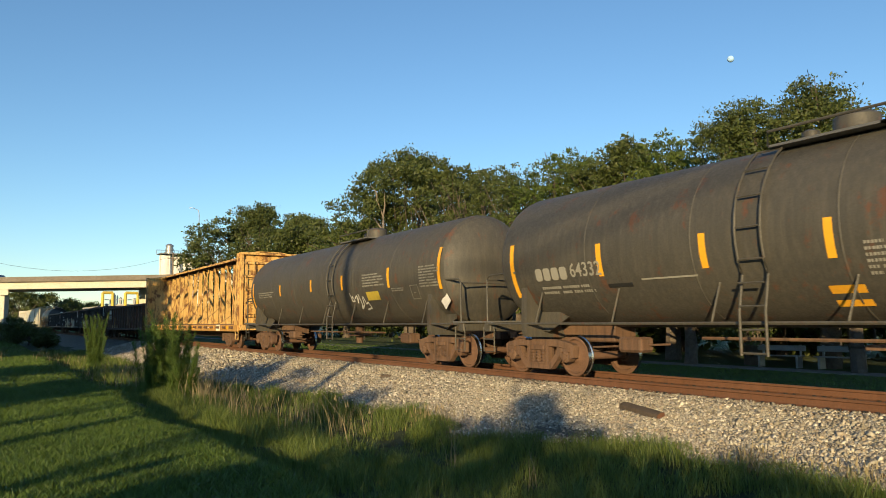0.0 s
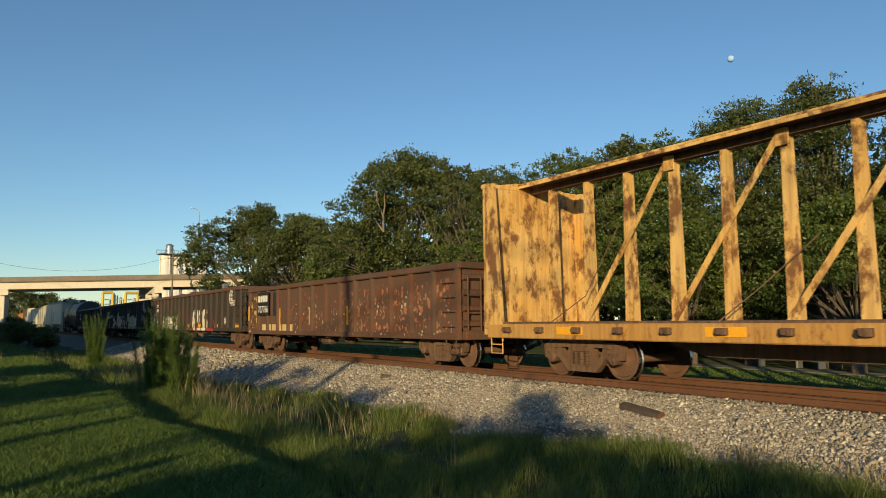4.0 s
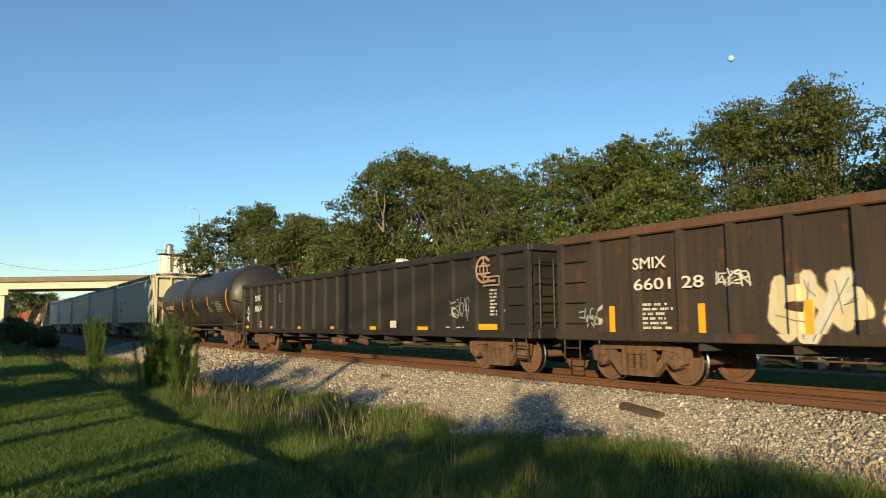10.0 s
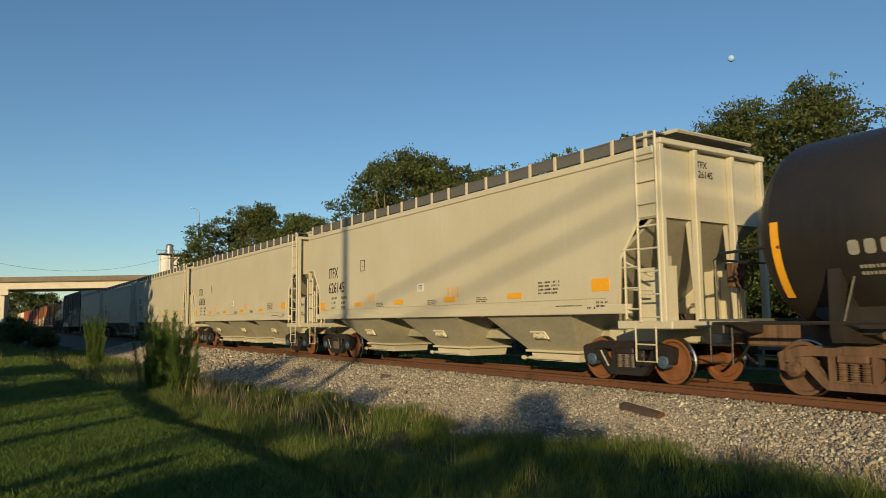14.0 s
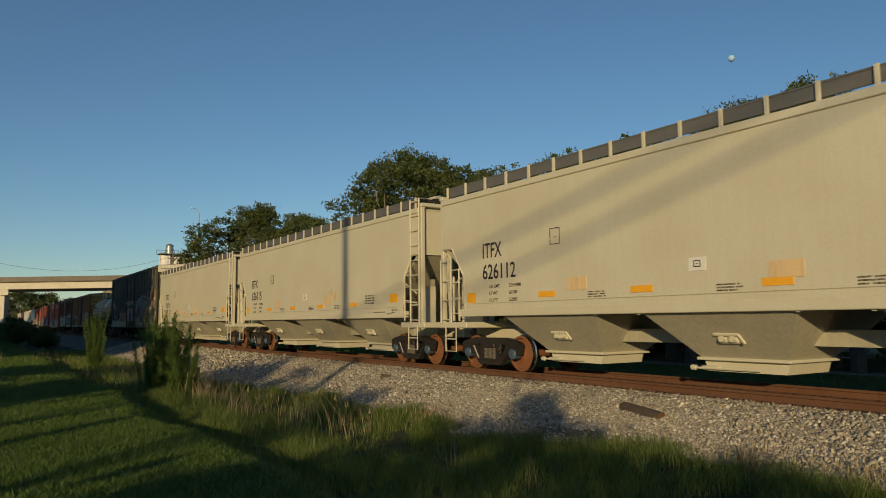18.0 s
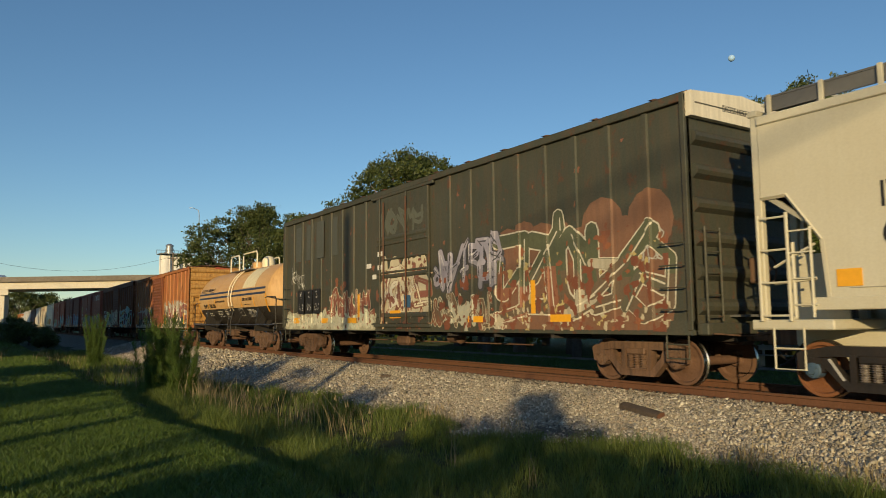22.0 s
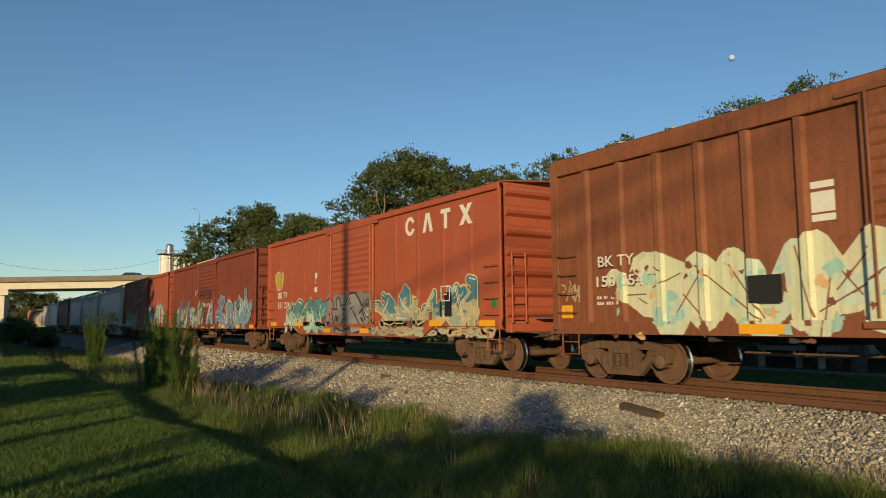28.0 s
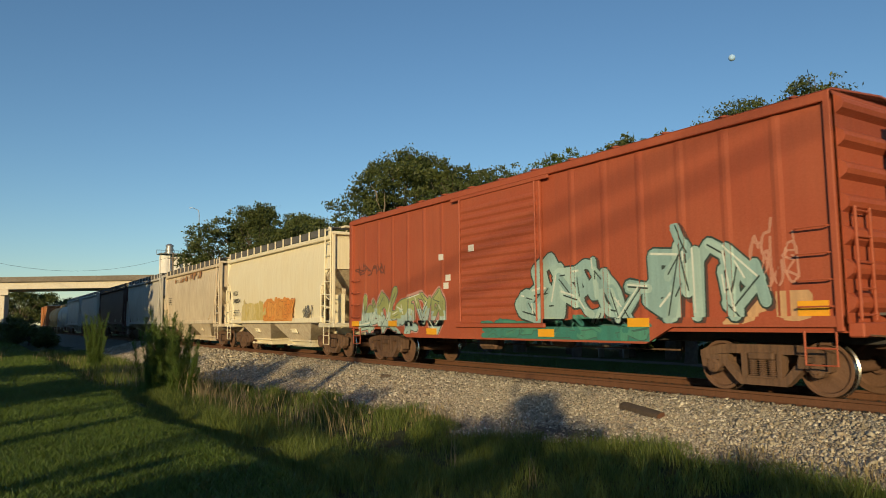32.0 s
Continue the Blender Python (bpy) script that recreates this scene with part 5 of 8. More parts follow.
    for s in (-1, 1):
        xe = s * h
        head = part("bulkhead", Geo().prism([(-1.42, 1.1), (1.42, 1.1), (1.42, top - 0.12), (0.55, top + 0.02), (-0.55, top + 0.02), (-1.42, top - 0.12)], "x", min(xe, xe - s * 0.05), max(xe, xe - s * 0.05)), col, car)
        for k in (-1, 1):
            part("bulkhead_post", Geo().prism([(xe, 1.1), (xe - s * 0.55, 1.1), (xe - s * 0.30, top - 0.1), (xe, top - 0.1)], "y", k * 1.42 - 0.05, k * 1.42 + 0.05), col, head)
            part("bulkhead_rib", Geo().box(min(xe, xe + s * 0.16), max(xe, xe + s * 0.16), k * 1.34 - 0.08, k * 1.34 + 0.08, 1.0, top - 0.14, 0.015), col, head)
        for i in range(5):
            z = 1.5 + i * 0.62
            part("bulkhead_rib", Geo().box(min(xe, xe + s * 0.10), max(xe, xe + s * 0.10), -1.26, 1.26, z - 0.05, z + 0.05, 0.01), col, head)
        part("bulkhead_cap", Geo().box(min(xe - s * 0.06, xe + s * 0.2), max(xe - s * 0.06, xe + s * 0.2), -1.44, 1.44, top - 0.16, top - 0.06, 0.01), col, head)
        part("ladder", ladder_geo((xe + s * 0.2, -1.2), (xe + s * 0.2, -0.8), 1.15, top - 0.4), col, car)
        part("end_sill", Geo().box(min(xe, xe + s * 0.2), max(xe, xe + s * 0.2), -1.4, 1.4, 0.86, 1.12, 0.02), col, car)
        sill_step(car, xe - s * 0.3, -1.40, 0.45, 0.85, 0.42, col)
    for i in range(19):
        x = -h + 0.8 + i * (2 * h - 1.6) / 18
        part("winch", Geo().lathe([(-1.62, 0.05), (-1.46, 0.05)], "y", 8, (x, 0, 0.99)).box(x - 0.10, x + 0.10, -1.56, -1.46, 0.93, 1.05, 0.01), M_STEEL, car)
    brake_wheel(car, h + 0.42, 0.6, 1.8, M_STEEL)
    return car


# ---- ground ----
PROFILE = ((-4000, -0.45), (2.6, -0.45), (2.8, -0.51), (3.3, -0.80), (4.3, -0.86), (5.3, -0.96), (6.2, -0.98), (6.9, -0.88), (7.6, -0.78), (8.3, -0.70), (10.15, -0.21), (10.6, -0.19), (12.4, -0.19), (12.9, -0.22), (14.4, -0.66), (16, -0.70), (20, -0.68), (4000, -0.65))
PY, PZ = np.array([a for a, _ in PROFILE]), np.array([b for _, b in PROFILE])


def ground_z(y, x=None):
    """Height of the ground across the track: lawn, ditch with a winding lip, ballast shoulder, trackbed, far verge."""
    if x is not None:
        y = y - np.clip((y - 1.2) / 0.8, 0, 1) * np.clip((5.0 - y) / 1.2, 0, 1) * (0.17 * np.sin(np.asarray(x) * 0.62 + 1.0) + 0.12 * np.sin(np.asarray(x) * 1.5))
    return np.interp(y, PY, PZ)


def toe(x):
    """Where the ballast ends and the ditch grass begins."""
    return np.interp(x, [-60, -24, -20, -17, -15.4, -14.3, -13.2, -12, -10.5, -8.5, -7.2, -6.2, -5, 0], [7.0, 6.8, 7.1, 7.8, 7.1, 7.85, 8.2, 7.55, 7.2, 8.0, 8.55, 8.2, 8.25, 8.5]) + 0.08 * np.sin(x * 3.1) + 0.06 * np.sin(x * 7.3 + 1)


def lump(x, y, k=0.05):
    return k * noise.noise((x * 0.5, y * 0.5, 0.3)) + k * 0.6 * noise.noise((x * 1.7, y * 1.7, 4.0))


xs = [-2500, -900, -400, -220] + [-150 + i * 5 for i in range(18)] + [-60 + i * 0.8 for i in range(88)] + [20, 40, 100, 400, 2500]
ys = [-2500, -400, -100, -40, -20, -10, -5, -2, 0, 0.7, 1.4, 1.7, 2, 2.2, 2.4, 2.6, 2.8] + [3 + i * 0.3 for i in range(18)] + [8.3, 8.8, 9.4, 10.15, 10.6, 11.5, 12.4, 12.9, 13.6, 14.4, 15.2, 16, 18, 20, 22.4, 25, 30, 40, 60, 120, 400, 2500]
gv, gf = [], []
for x in xs:
    for y in ys:
        flat = 8.6 < y < 14 or abs(x) > 300
        gv.append((x, y, float(ground_z(y, x)) + (0 if flat else lump(x, y, 0.06 if 3 < y < 9 else 0.025))))
ny = len(ys)
for i in range(len(xs) - 1):
    for j in range(ny - 1):
        gf.append((i * ny + j, (i + 1) * ny + j, (i + 1) * ny + j + 1, i * ny + j + 1))
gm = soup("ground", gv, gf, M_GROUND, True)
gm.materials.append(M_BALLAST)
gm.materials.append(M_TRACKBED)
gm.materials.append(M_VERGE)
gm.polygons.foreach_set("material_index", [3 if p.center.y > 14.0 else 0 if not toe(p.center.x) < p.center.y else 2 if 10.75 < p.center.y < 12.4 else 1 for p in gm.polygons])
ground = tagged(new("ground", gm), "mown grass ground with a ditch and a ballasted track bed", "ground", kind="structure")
far_path = thing("far_path", Geo().box(-120, 60, 23.8, 25.0, -0.70, -0.655, 0.01), M_ROAD, "narrow pale path across the far lawn", "path", kind="structure")

# rails with base, web and head, their anchors and the ties under them
RAIL = [(-0.075, -0.172), (0.075, -0.172), (0.075, -0.160), (0.022, -0.140), (0.010, -0.125), (0.010, -0.050), (0.036, -0.038), (0.037, -0.010), (0.028, 0.0), (-0.028, 0.0), (-0.037, -0.010), (-0.036, -0.038), (-0.010, -0.050), (-0.010, -0.125), (-0.022, -0.140), (-0.075, -0.160)]
anchor = Geo().box(-0.02, 0.02, -0.10, 0.10, -0.185, -0.145, 0.005).box(-0.025, 0.025, -0.105, -0.078, -0.185, -0.135, 0.006).mesh("rail_anchor", 0)
anchor.materials.append(M_BLACK)
for s in (-1, 1):
    me = Geo().prism([(TY + s * 0.754 + a, b) for a, b in RAIL], "x", -900, 400).mesh("rail", 0)
    slotted(me, (M_RAIL, M_RAILTOP), lambda c, n: 1 if n.z > 0.9 and c.z > -0.02 else 0)
    rail = tagged(new("rail", me), "rusty steel rail with a worn head", "rail", "rails of the track", "structure")
    for i in range(60):
        x = -2.2 - i * 0.53
        for dx in (0.0, 0.17):
            part("rail_anchor", anchor, None, rail, at=pose(x + dx, TY + s * 0.754, 0))
tie_me = Geo().box(-0.115, 0.115, TY - 1.3, TY + 1.3, -0.36, -0.178, 0.015).mesh("tie")
tie_me.materials.append(M_TIE)
ties = holder("track_ties", "row of weathered wooden ties under the rails", "railroad ties", kind="structure")
for i in range(120):
    part("tie", tie_me, None, ties, at=pose(-0.5 - i * 0.53, 0, 0))


# ---- ballast stones ----
def rocks(count, x0, x1, ylo, yhi, lo, hi, rng, lift=0.35):
    """Loose angular stones: cubes knocked out of shape, lying on the ground."""
    x = rng.uniform(x0, x1, count)
    t = toe(x) if ylo is None else ylo
    y = t + (yhi - t) * rng.random(count)
    s = lo + (hi - lo) * rng.random(count) ** 1.6
    z = ground_z(y) + s * lift * (rng.random(count) - 0.2)
    cube = np.array([(a, b, c) for c in (-1, 1) for a, b in ((-1, -1), (1, -1), (1, 1), (-1, 1))], float)
    v = cube[None] * (0.55 + 0.75 * rng.random((count, 8, 1))) * (0.6 + 0.7 * rng.random((count, 1, 3)))
    q = rng.normal(size=(count, 4))
    q /= np.linalg.norm(q, axis=1, keepdims=True)
    w, a, b, c = q.T
    R = np.stack([1 - 2 * (b * b + c * c), 2 * (a * b - c * w), 2 * (a * c + b * w), 2 * (a * b + c * w), 1 - 2 * (a * a + c * c), 2 * (b * c - a * w), 2 * (a * c - b * w), 2 * (b * c + a * w), 1 - 2 * (a * a + b * b)], 1).reshape(-1, 3, 3)
    v = np.einsum("nij,nkj->nki", R, v) * (s / 2)[:, None, None] + np.stack([x, y, z], 1)[:, None, :]
    quad = np.array([(3, 2, 1, 0), (4, 5, 6, 7), (0, 1, 5, 4), (1, 2, 6, 5), (2, 3, 7, 6), (3, 0, 4, 7)])
    f = (np.arange(count) * 8)[:, None, None] + quad[None]
    return v.reshape(-1, 3), f.reshape(-1, 4)


rng = np.random.default_rng(5)
vs, fs, base_n = [], [], 0
for n, x0, x1, lo, hi in ((52000, -14, -2.2, 0.022, 0.052), (23000, -28, -14, 0.036, 0.070), (8000, -60, -28, 0.06, 0.11)):
    v, f = rocks(n, x0, x1, None, 10.72, lo, hi, rng)
    vs.append(v)
    fs.append(f + base_n)
    base_n += len(v)
v, f = rocks(9000, -30, -2.2, 10.85, 12.15, 0.03, 0.07, rng)
ballast = tagged(new("ballast", soup("ballast", np.concatenate(vs), np.concatenate(fs), M_STONE)), "grey crushed stone ballast along the track", "ballast", kind="stuff")
inner = tagged(new("inner_ballast", soup("inner_ballast", v, f, M_TRACKBED)), "rust-stained crushed stone between the rails", "ballast", kind="stuff")
stone_meshes = []
for k in range(6):
    v, f = rocks(1, 0, 0.001, 9.0, 9.001, 0.045, 0.07, rng)
    stone_meshes.append(soup("stone", v - v.mean(0), f, M_STONE))
rr = random.Random(8)
stones = holder("loose_stones", "larger loose stones lying on the ballast shoulder", "stones", kind="structure")
for i in range(280):
    x = rr.uniform(-11, -2.6)
    y = rr.uniform(float(toe(x)) - 0.1, 10.0)
    part("stone", stone_meshes[i % 6], None, stones, at=pose(x, y, float(ground_z(y)) + 0.035, rr.uniform(0, 360), rr.uniform(0, 360), rr.uniform(0, 360)))

# dead leaves and bark blown against the foot of the ballast
n = 1500
x = np.concatenate([rng.normal(c, 0.45, n // 5) for c in (-4.4, -5.6, -8.6, -11.2, -3.2)])
y = toe(x) + rng.normal(0.12, 0.16, n)
a, s = rng.uniform(0, math.tau, n), rng.uniform(0.012, 0.035, n)
dx, dy = np.stack([np.cos(a), np.sin(a)]) * s
z = ground_z(y) + rng.uniform(0.015, 0.045, n)
v = np.stack([np.stack([x - dx, y - dy, z], 1), np.stack([x + dy * 0.5, y - dx * 0.5, z + 0.008], 1), np.stack([x + dx, y + dy, z], 1), np.stack([x - dy * 0.5, y + dx * 0.5, z + 0.006], 1)], 1).reshape(-1, 3)
tagged(new("leaf_litter", soup("leaf_litter", v, np.arange(n * 4).reshape(-1, 4), pieces("dead_leaf", ((0.20, 0.09, 0.045), (0.30, 0.16, 0.08), (0.14, 0.07, 0.04))))), "brown dead leaves at the foot of the ballast", "leaf litter", kind="stuff")

# an old tie end lying on the shoulder
g = Geo().prism([(-0.08, 0.0), (0.08, 0.01), (0.09, 0.11), (0.02, 0.13), (-0.07, 0.10)], "x", -0.5, 0.5)
log = thing("broken_tie", g, M_TIE, "weathered piece of a broken wooden tie on the ballast", "timber", pose(-8.42, 9.45, -0.40, 10, 4, -11))
part("cut_end", Geo().prism([(-0.075, 0.01), (0.075, 0.02), (0.08, 0.105), (0.02, 0.12), (-0.065, 0.095)], "x", 0.5, 0.512), M_RAIL, log, "red-brown split end")
thing("tie_scrap", Geo().prism([(-0.05, 0.0), (0.05, 0.0), (0.03, 0.12), (-0.04, 0.1)], "x", -0.14, 0.14), M_TIE, "short dark scrap of wood on the ballast", "timber", pose(-17.6, 9.55, -0.38, 0, 0, 50))


# ---- grass ----
def blades(x, y, h, w, rng, bend=0.5, segs=2, z=None):
    """Grass blades at places x, y: narrow bent ribbons."""
    n = len(x)
    z = ground_z(y, x) if z is None else z
    a = rng.uniform(0, math.tau, n)
    d = np.stack([np.cos(a), np.sin(a)], 1)
    c = rng.uniform(0, math.tau, n)
    k = np.stack([np.cos(c), np.sin(c)], 1) * (bend * h * (0.3 + rng.random(n)))[:, None]
    base = np.stack([x, y], 1)
    rows = []
    for i in range(segs + 1):
        t = i / segs
        half = (w * (1 - t * 0.85) / 2)[:, None]
        p = base + k * t * t
        zz = (z + h * t * (1 - 0.25 * bend * t))[:, None]
        rows += [np.concatenate([p - d * half, zz], 1), np.concatenate([p + d * half, zz], 1)]
    v = np.stack(rows, 1)
    m = 2 * (segs + 1)
    f = np.array([(2 * i, 2 * i + 1, 2 * i + 3, 2 * i + 2) for i in range(segs)])
    return v.reshape(-1, 3), ((np.arange(n) * m)[:, None, None] + f[None]).reshape(-1, 4)


def joined(sets):
    vs, fs, n = [], [], 0
    for v, f in sets:
        vs.append(v)
        fs.append(f + n)
        n += len(v)
    return np.concatenate(vs), np.concatenate(fs)


sets = []
for n, x0, x1, y0, y1, h, w in ((80000, -13, -5.2, -0.2, 3.0, 0.085, 0.015), (60000, -24, -13, 0.0, 3.2, 0.095, 0.020), (30000, -50, -24, 0.0, 3.4, 0.11, 0.034), (9000, -95, -50, 0, 3.6, 0.12, 0.06)):
    x, y = rng.uniform(x0, x1, n), rng.uniform(y0, y1, n)
    patch = np.array([noise.noise((a * 0.9, b * 0.9, 2.0)) for a, b in zip(x, y)])
    sets.append(blades(x, y, h * (0.35 + 1.0 * rng.random(n) ** 1.5 + 0.45 * patch), np.full(n, w), rng, 0.9, 1, ground_z(y, x) - 0.005))
v, f = joined(sets)
tagged(new("lawn_grass", soup("lawn_grass", v, f, M_LAWN)), "short mown lawn grass", "grass", kind="stuff")
sets = []
for n, x0, x1, y0, y1, h, w in ((34000, -26, -6, 14.6, 23.6, 0.07, 0.030), (26000, -60, -26, 14.6, 26, 0.08, 0.050)):
    x, y = rng.uniform(x0, x1, n), y0 + (y1 - y0) * rng.random(n) ** 1.2
    sets.append(blades(x, y, h * (0.5 + 0.8 * rng.random(n)), np.full(n, w), rng, 0.7, 1, ground_z(y) - 0.005))
v, f = joined(sets)
tagged(new("far_lawn_grass", soup("far_lawn_grass", v, f, M_LAWN)), "short mown grass of the lawn under the far trees", "grass", kind="stuff")
sets = []
for n, x0, x1, h, w in ((62000, -13, -2.6, 0.30, 0.010), (56000, -24, -13, 0.33, 0.012), (16000, -60, -24, 0.40, 0.026)):
    x = rng.uniform(x0, x1, n)
    lo = np.interp(x, [-60, -24, -16, -10, -2], [3.0, 2.9, 2.8, 2.7, 2.7])
    y = lo + (toe(x) + 0.25 - lo) * rng.random(n) ** 0.9
    clump = np.array([noise.noise((a * 1.1, b * 1.1, 7.0)) + 0.8 * noise.noise((a * 3.1, b * 3.1, 9.0)) for a, b in zip(x, y)])
    # thin and low in the wet bottom of the ditch, thick on its two banks
    wet = np.exp(-((y - 5.95) / 0.55) ** 2) * np.clip((-8.5 - x) / 2.0, 0, 1) * np.clip((x + 21) / 2.0, 0, 1)
    over = np.clip((y - toe(x) + 0.15) / 0.4, 0, 1)
    keep = (clump > -0.35) & (rng.random(n) > 0.75 * wet) & (clump > over * 0.5 - 0.35)
    x, y, clump, wet = x[keep], y[keep], clump[keep], wet[keep]
    m = len(x)
    edge = np.clip((y - lo[keep]) / 1.2, 0.25, 1) * np.clip((toe(x) + 0.4 - y) / 0.7, 0.35, 1) * (1 - 0.65 * wet)
    sets.append(blades(x, y, h * edge * (0.30 + 0.75 * rng.random(m) ** 1.4 + 0.9 * clump.clip(-0.3, 0.7)), w * (0.6 + 0.9 * rng.random(m)), rng, 0.5, 2))
v, f = joined(sets)
tagged(new("ditch_grass", soup("ditch_grass", v, f, M_TALL)), "long green grass in the ditch beside the track", "grass", kind="stuff")
sets = []
for cx, cy, r, n, h in ((-15.2, 6.2, 0.7, 50, 0.75), (-13.3, 6.3, 0.5, 26, 0.62), (-12.4, 6.3, 0.35, 16, 0.6), (-20.0, 5.3, 1.0, 140, 1.0), (-24.0, 4.9, 1.6, 220, 0.9), (-30, 4.7, 2.2, 110, 0.6), (-40, 4.6, 4.0, 90, 0.6), (-9.6, 7.7, 0.5, 70, 0.28), (-12.2, 7.6, 0.7, 160, 0.26), (-5.6, 8.3, 0.5, 90, 0.24), (-4.4, 8.3, 0.4, 80, 0.22), (-16.8, 5.4, 1.2, 80, 0.6), (-7.2, 6.0, 0.1, 6, 0.8), (-9.1, 6.1, 0.15, 8, 0.7), (-13.6, 5.3, 0.4, 16, 1.0), (-12.2, 5.5, 0.25, 10, 1.05), (-11.4, 5.4, 0.15, 6, 1.0), (-15.4, 4.9, 0.5, 30, 0.95), (-17.0, 4.6, 0.5, 30, 0.9)):
    x, y = rng.normal(cx, r * 0.5, n), rng.normal(cy, r * 0.35, n)
    sets.append(blades(x, y, h * (0.5 + 0.6 * rng.random(n)), np.full(n, 0.014 if cx > -20 else 0.022), rng, 0.35, 2))
    tip = rng.random(n) < 0.3
    k = int(tip.sum())
    sets.append(blades(x[tip] + rng.normal(0, 0.03, k), y[tip], np.full(k, 0.12), np.full(k, 0.03), rng, 0.3, 1, ground_z(y[tip]) + h * 0.7))
v, f = joined(sets)
tagged(new("dry_grass", soup("dry_grass", v, f, M_DRY)), "dry straw-coloured seed stalks standing in the ditch", "grass", kind="stuff")


# ---- tall weeds ----
def weed_clump(x, y, height, width, stems, seed, label):
    """Tall feathery weeds: upright stems clad in narrow rising leaves."""
    rg = np.random.default_rng(seed)
    t = holder("weed_clump", label, "weeds", pose(x, y, float(ground_z(y)) - 0.02), "weeds by the track")
    vs, fs, n = [], [], 0
    for i in range(stems):
        bx, by = rg.normal(0, width * 0.27), rg.normal(0, width * 0.27)
        h = height * (0.45 + 0.55 * rg.random() ** 0.7) * (1 - 0.35 * (math.hypot(bx, by) / width))
        lean = rg.normal(0, 0.10, 2) + np.array([bx, by]) * 0.22
        part("stem", Geo().tube([(bx, by, 0), (bx + lean[0] * h * 0.4, by + lean[1] * h * 0.4, h * 0.5), (bx + lean[0] * h, by + lean[1] * h, h)], 0.012, 5, 0.004), M_WEED, t)
        m = 420
        u = rg.random(m) ** 0.8
        a = rg.uniform(0, math.tau, m)
        L = (0.09 + 0.18 * rg.random(m)) * (1.0 - 0.4 * u)
        p = np.stack([bx + lean[0] * h * u, by + lean[1] * h * u, h * (0.12 + 0.88 * u)], 1)
        out = np.stack([np.cos(a), np.sin(a), 0.6 + 1.5 * rg.random(m)], 1)
        out /= np.linalg.norm(out, axis=1, keepdims=True)
        side = np.cross(out, rg.normal(size=(m, 3)))
        side /= np.linalg.norm(side, axis=1, keepdims=True)
        wd = 0.0046
        mid = p + out * (L * 0.5)[:, None]
        v = np.stack([p, mid + side * wd, p + out * L[:, None], mid - side * wd], 1).reshape(-1, 3)
        vs.append(v)
        fs.append(np.arange(m * 4).reshape(-1, 4) + n)
        n += len(v)
    part("foliage", soup("foliage", np.concatenate(vs), np.concatenate(fs), M_WEED), None, t)
    return t


weed_clump(-21.3, 4.5, 2.55, 0.95, 70, 3, "dark green clump of tall feathery weeds in the ditch")
weed_clump(-20.5, 4.75, 1.5, 0.6, 24, 6, "small dark clump of feathery weeds in the ditch")
weed_clump(-36.2, 4.6, 2.75, 0.5, 34, 4, "narrow green clump of tall feathery weeds")


# ---- trees ----
def leaf_cloud(centers, radii, count, size, rng, squash=0.8, spray=0.0):
    """Small leaves on sprays of twigs that cover the skin of each lobe, some reaching out, with gaps between them."""
    c = np.asarray(centers, float)
    r = np.asarray(radii, float)
    w = r ** 2 / (r ** 2).sum()
    per = 36
    k = max(1, count // per)
    pick = rng.choice(len(c), k, p=w)
    d = rng.normal(size=(k, 3)) + np.array([0, 0, 0.25])
    d /= np.linalg.norm(d, axis=1, keepdims=True)
    out = 0.62 + 0.5 * rng.random(k) ** 1.3 + (rng.random(k) < 0.10) * 0.28 * rng.random(k)
    hub = c[pick] + d * (r[pick] * out)[:, None] * np.array([1, 1, squash])
    reach = (spray or size * 3.6) * (0.55 + 0.8 * rng.random(k))
    count = k * per
    own = np.repeat(np.arange(k), per)
    q = rng.normal(size=(count, 3)) * np.array([1, 1, 0.55])
    q += d[own] * (0.9 * rng.random(count) ** 0.7)[:, None]
    p = hub[own] + q * (reach[own] * 0.62)[:, None]
    a = rng.normal(size=(count, 3)) + d[own] * 0.8
    a /= np.linalg.norm(a, axis=1, keepdims=True)
    b = np.cross(a, rng.normal(size=(count, 3)))
    b /= np.linalg.norm(b, axis=1, keepdims=True)
    s = size * (0.5 + 1.0 * rng.random(count))[:, None]
    n = np.cross(a, b)
    v = np.stack([p - a * s, p + b * s * 0.5 + n * s * 0.2, p + a * s, p - b * s * 0.5 - n * s * 0.1], 1).reshape(-1, 3)
    return v, np.arange(count * 4).reshape(-1, 4)


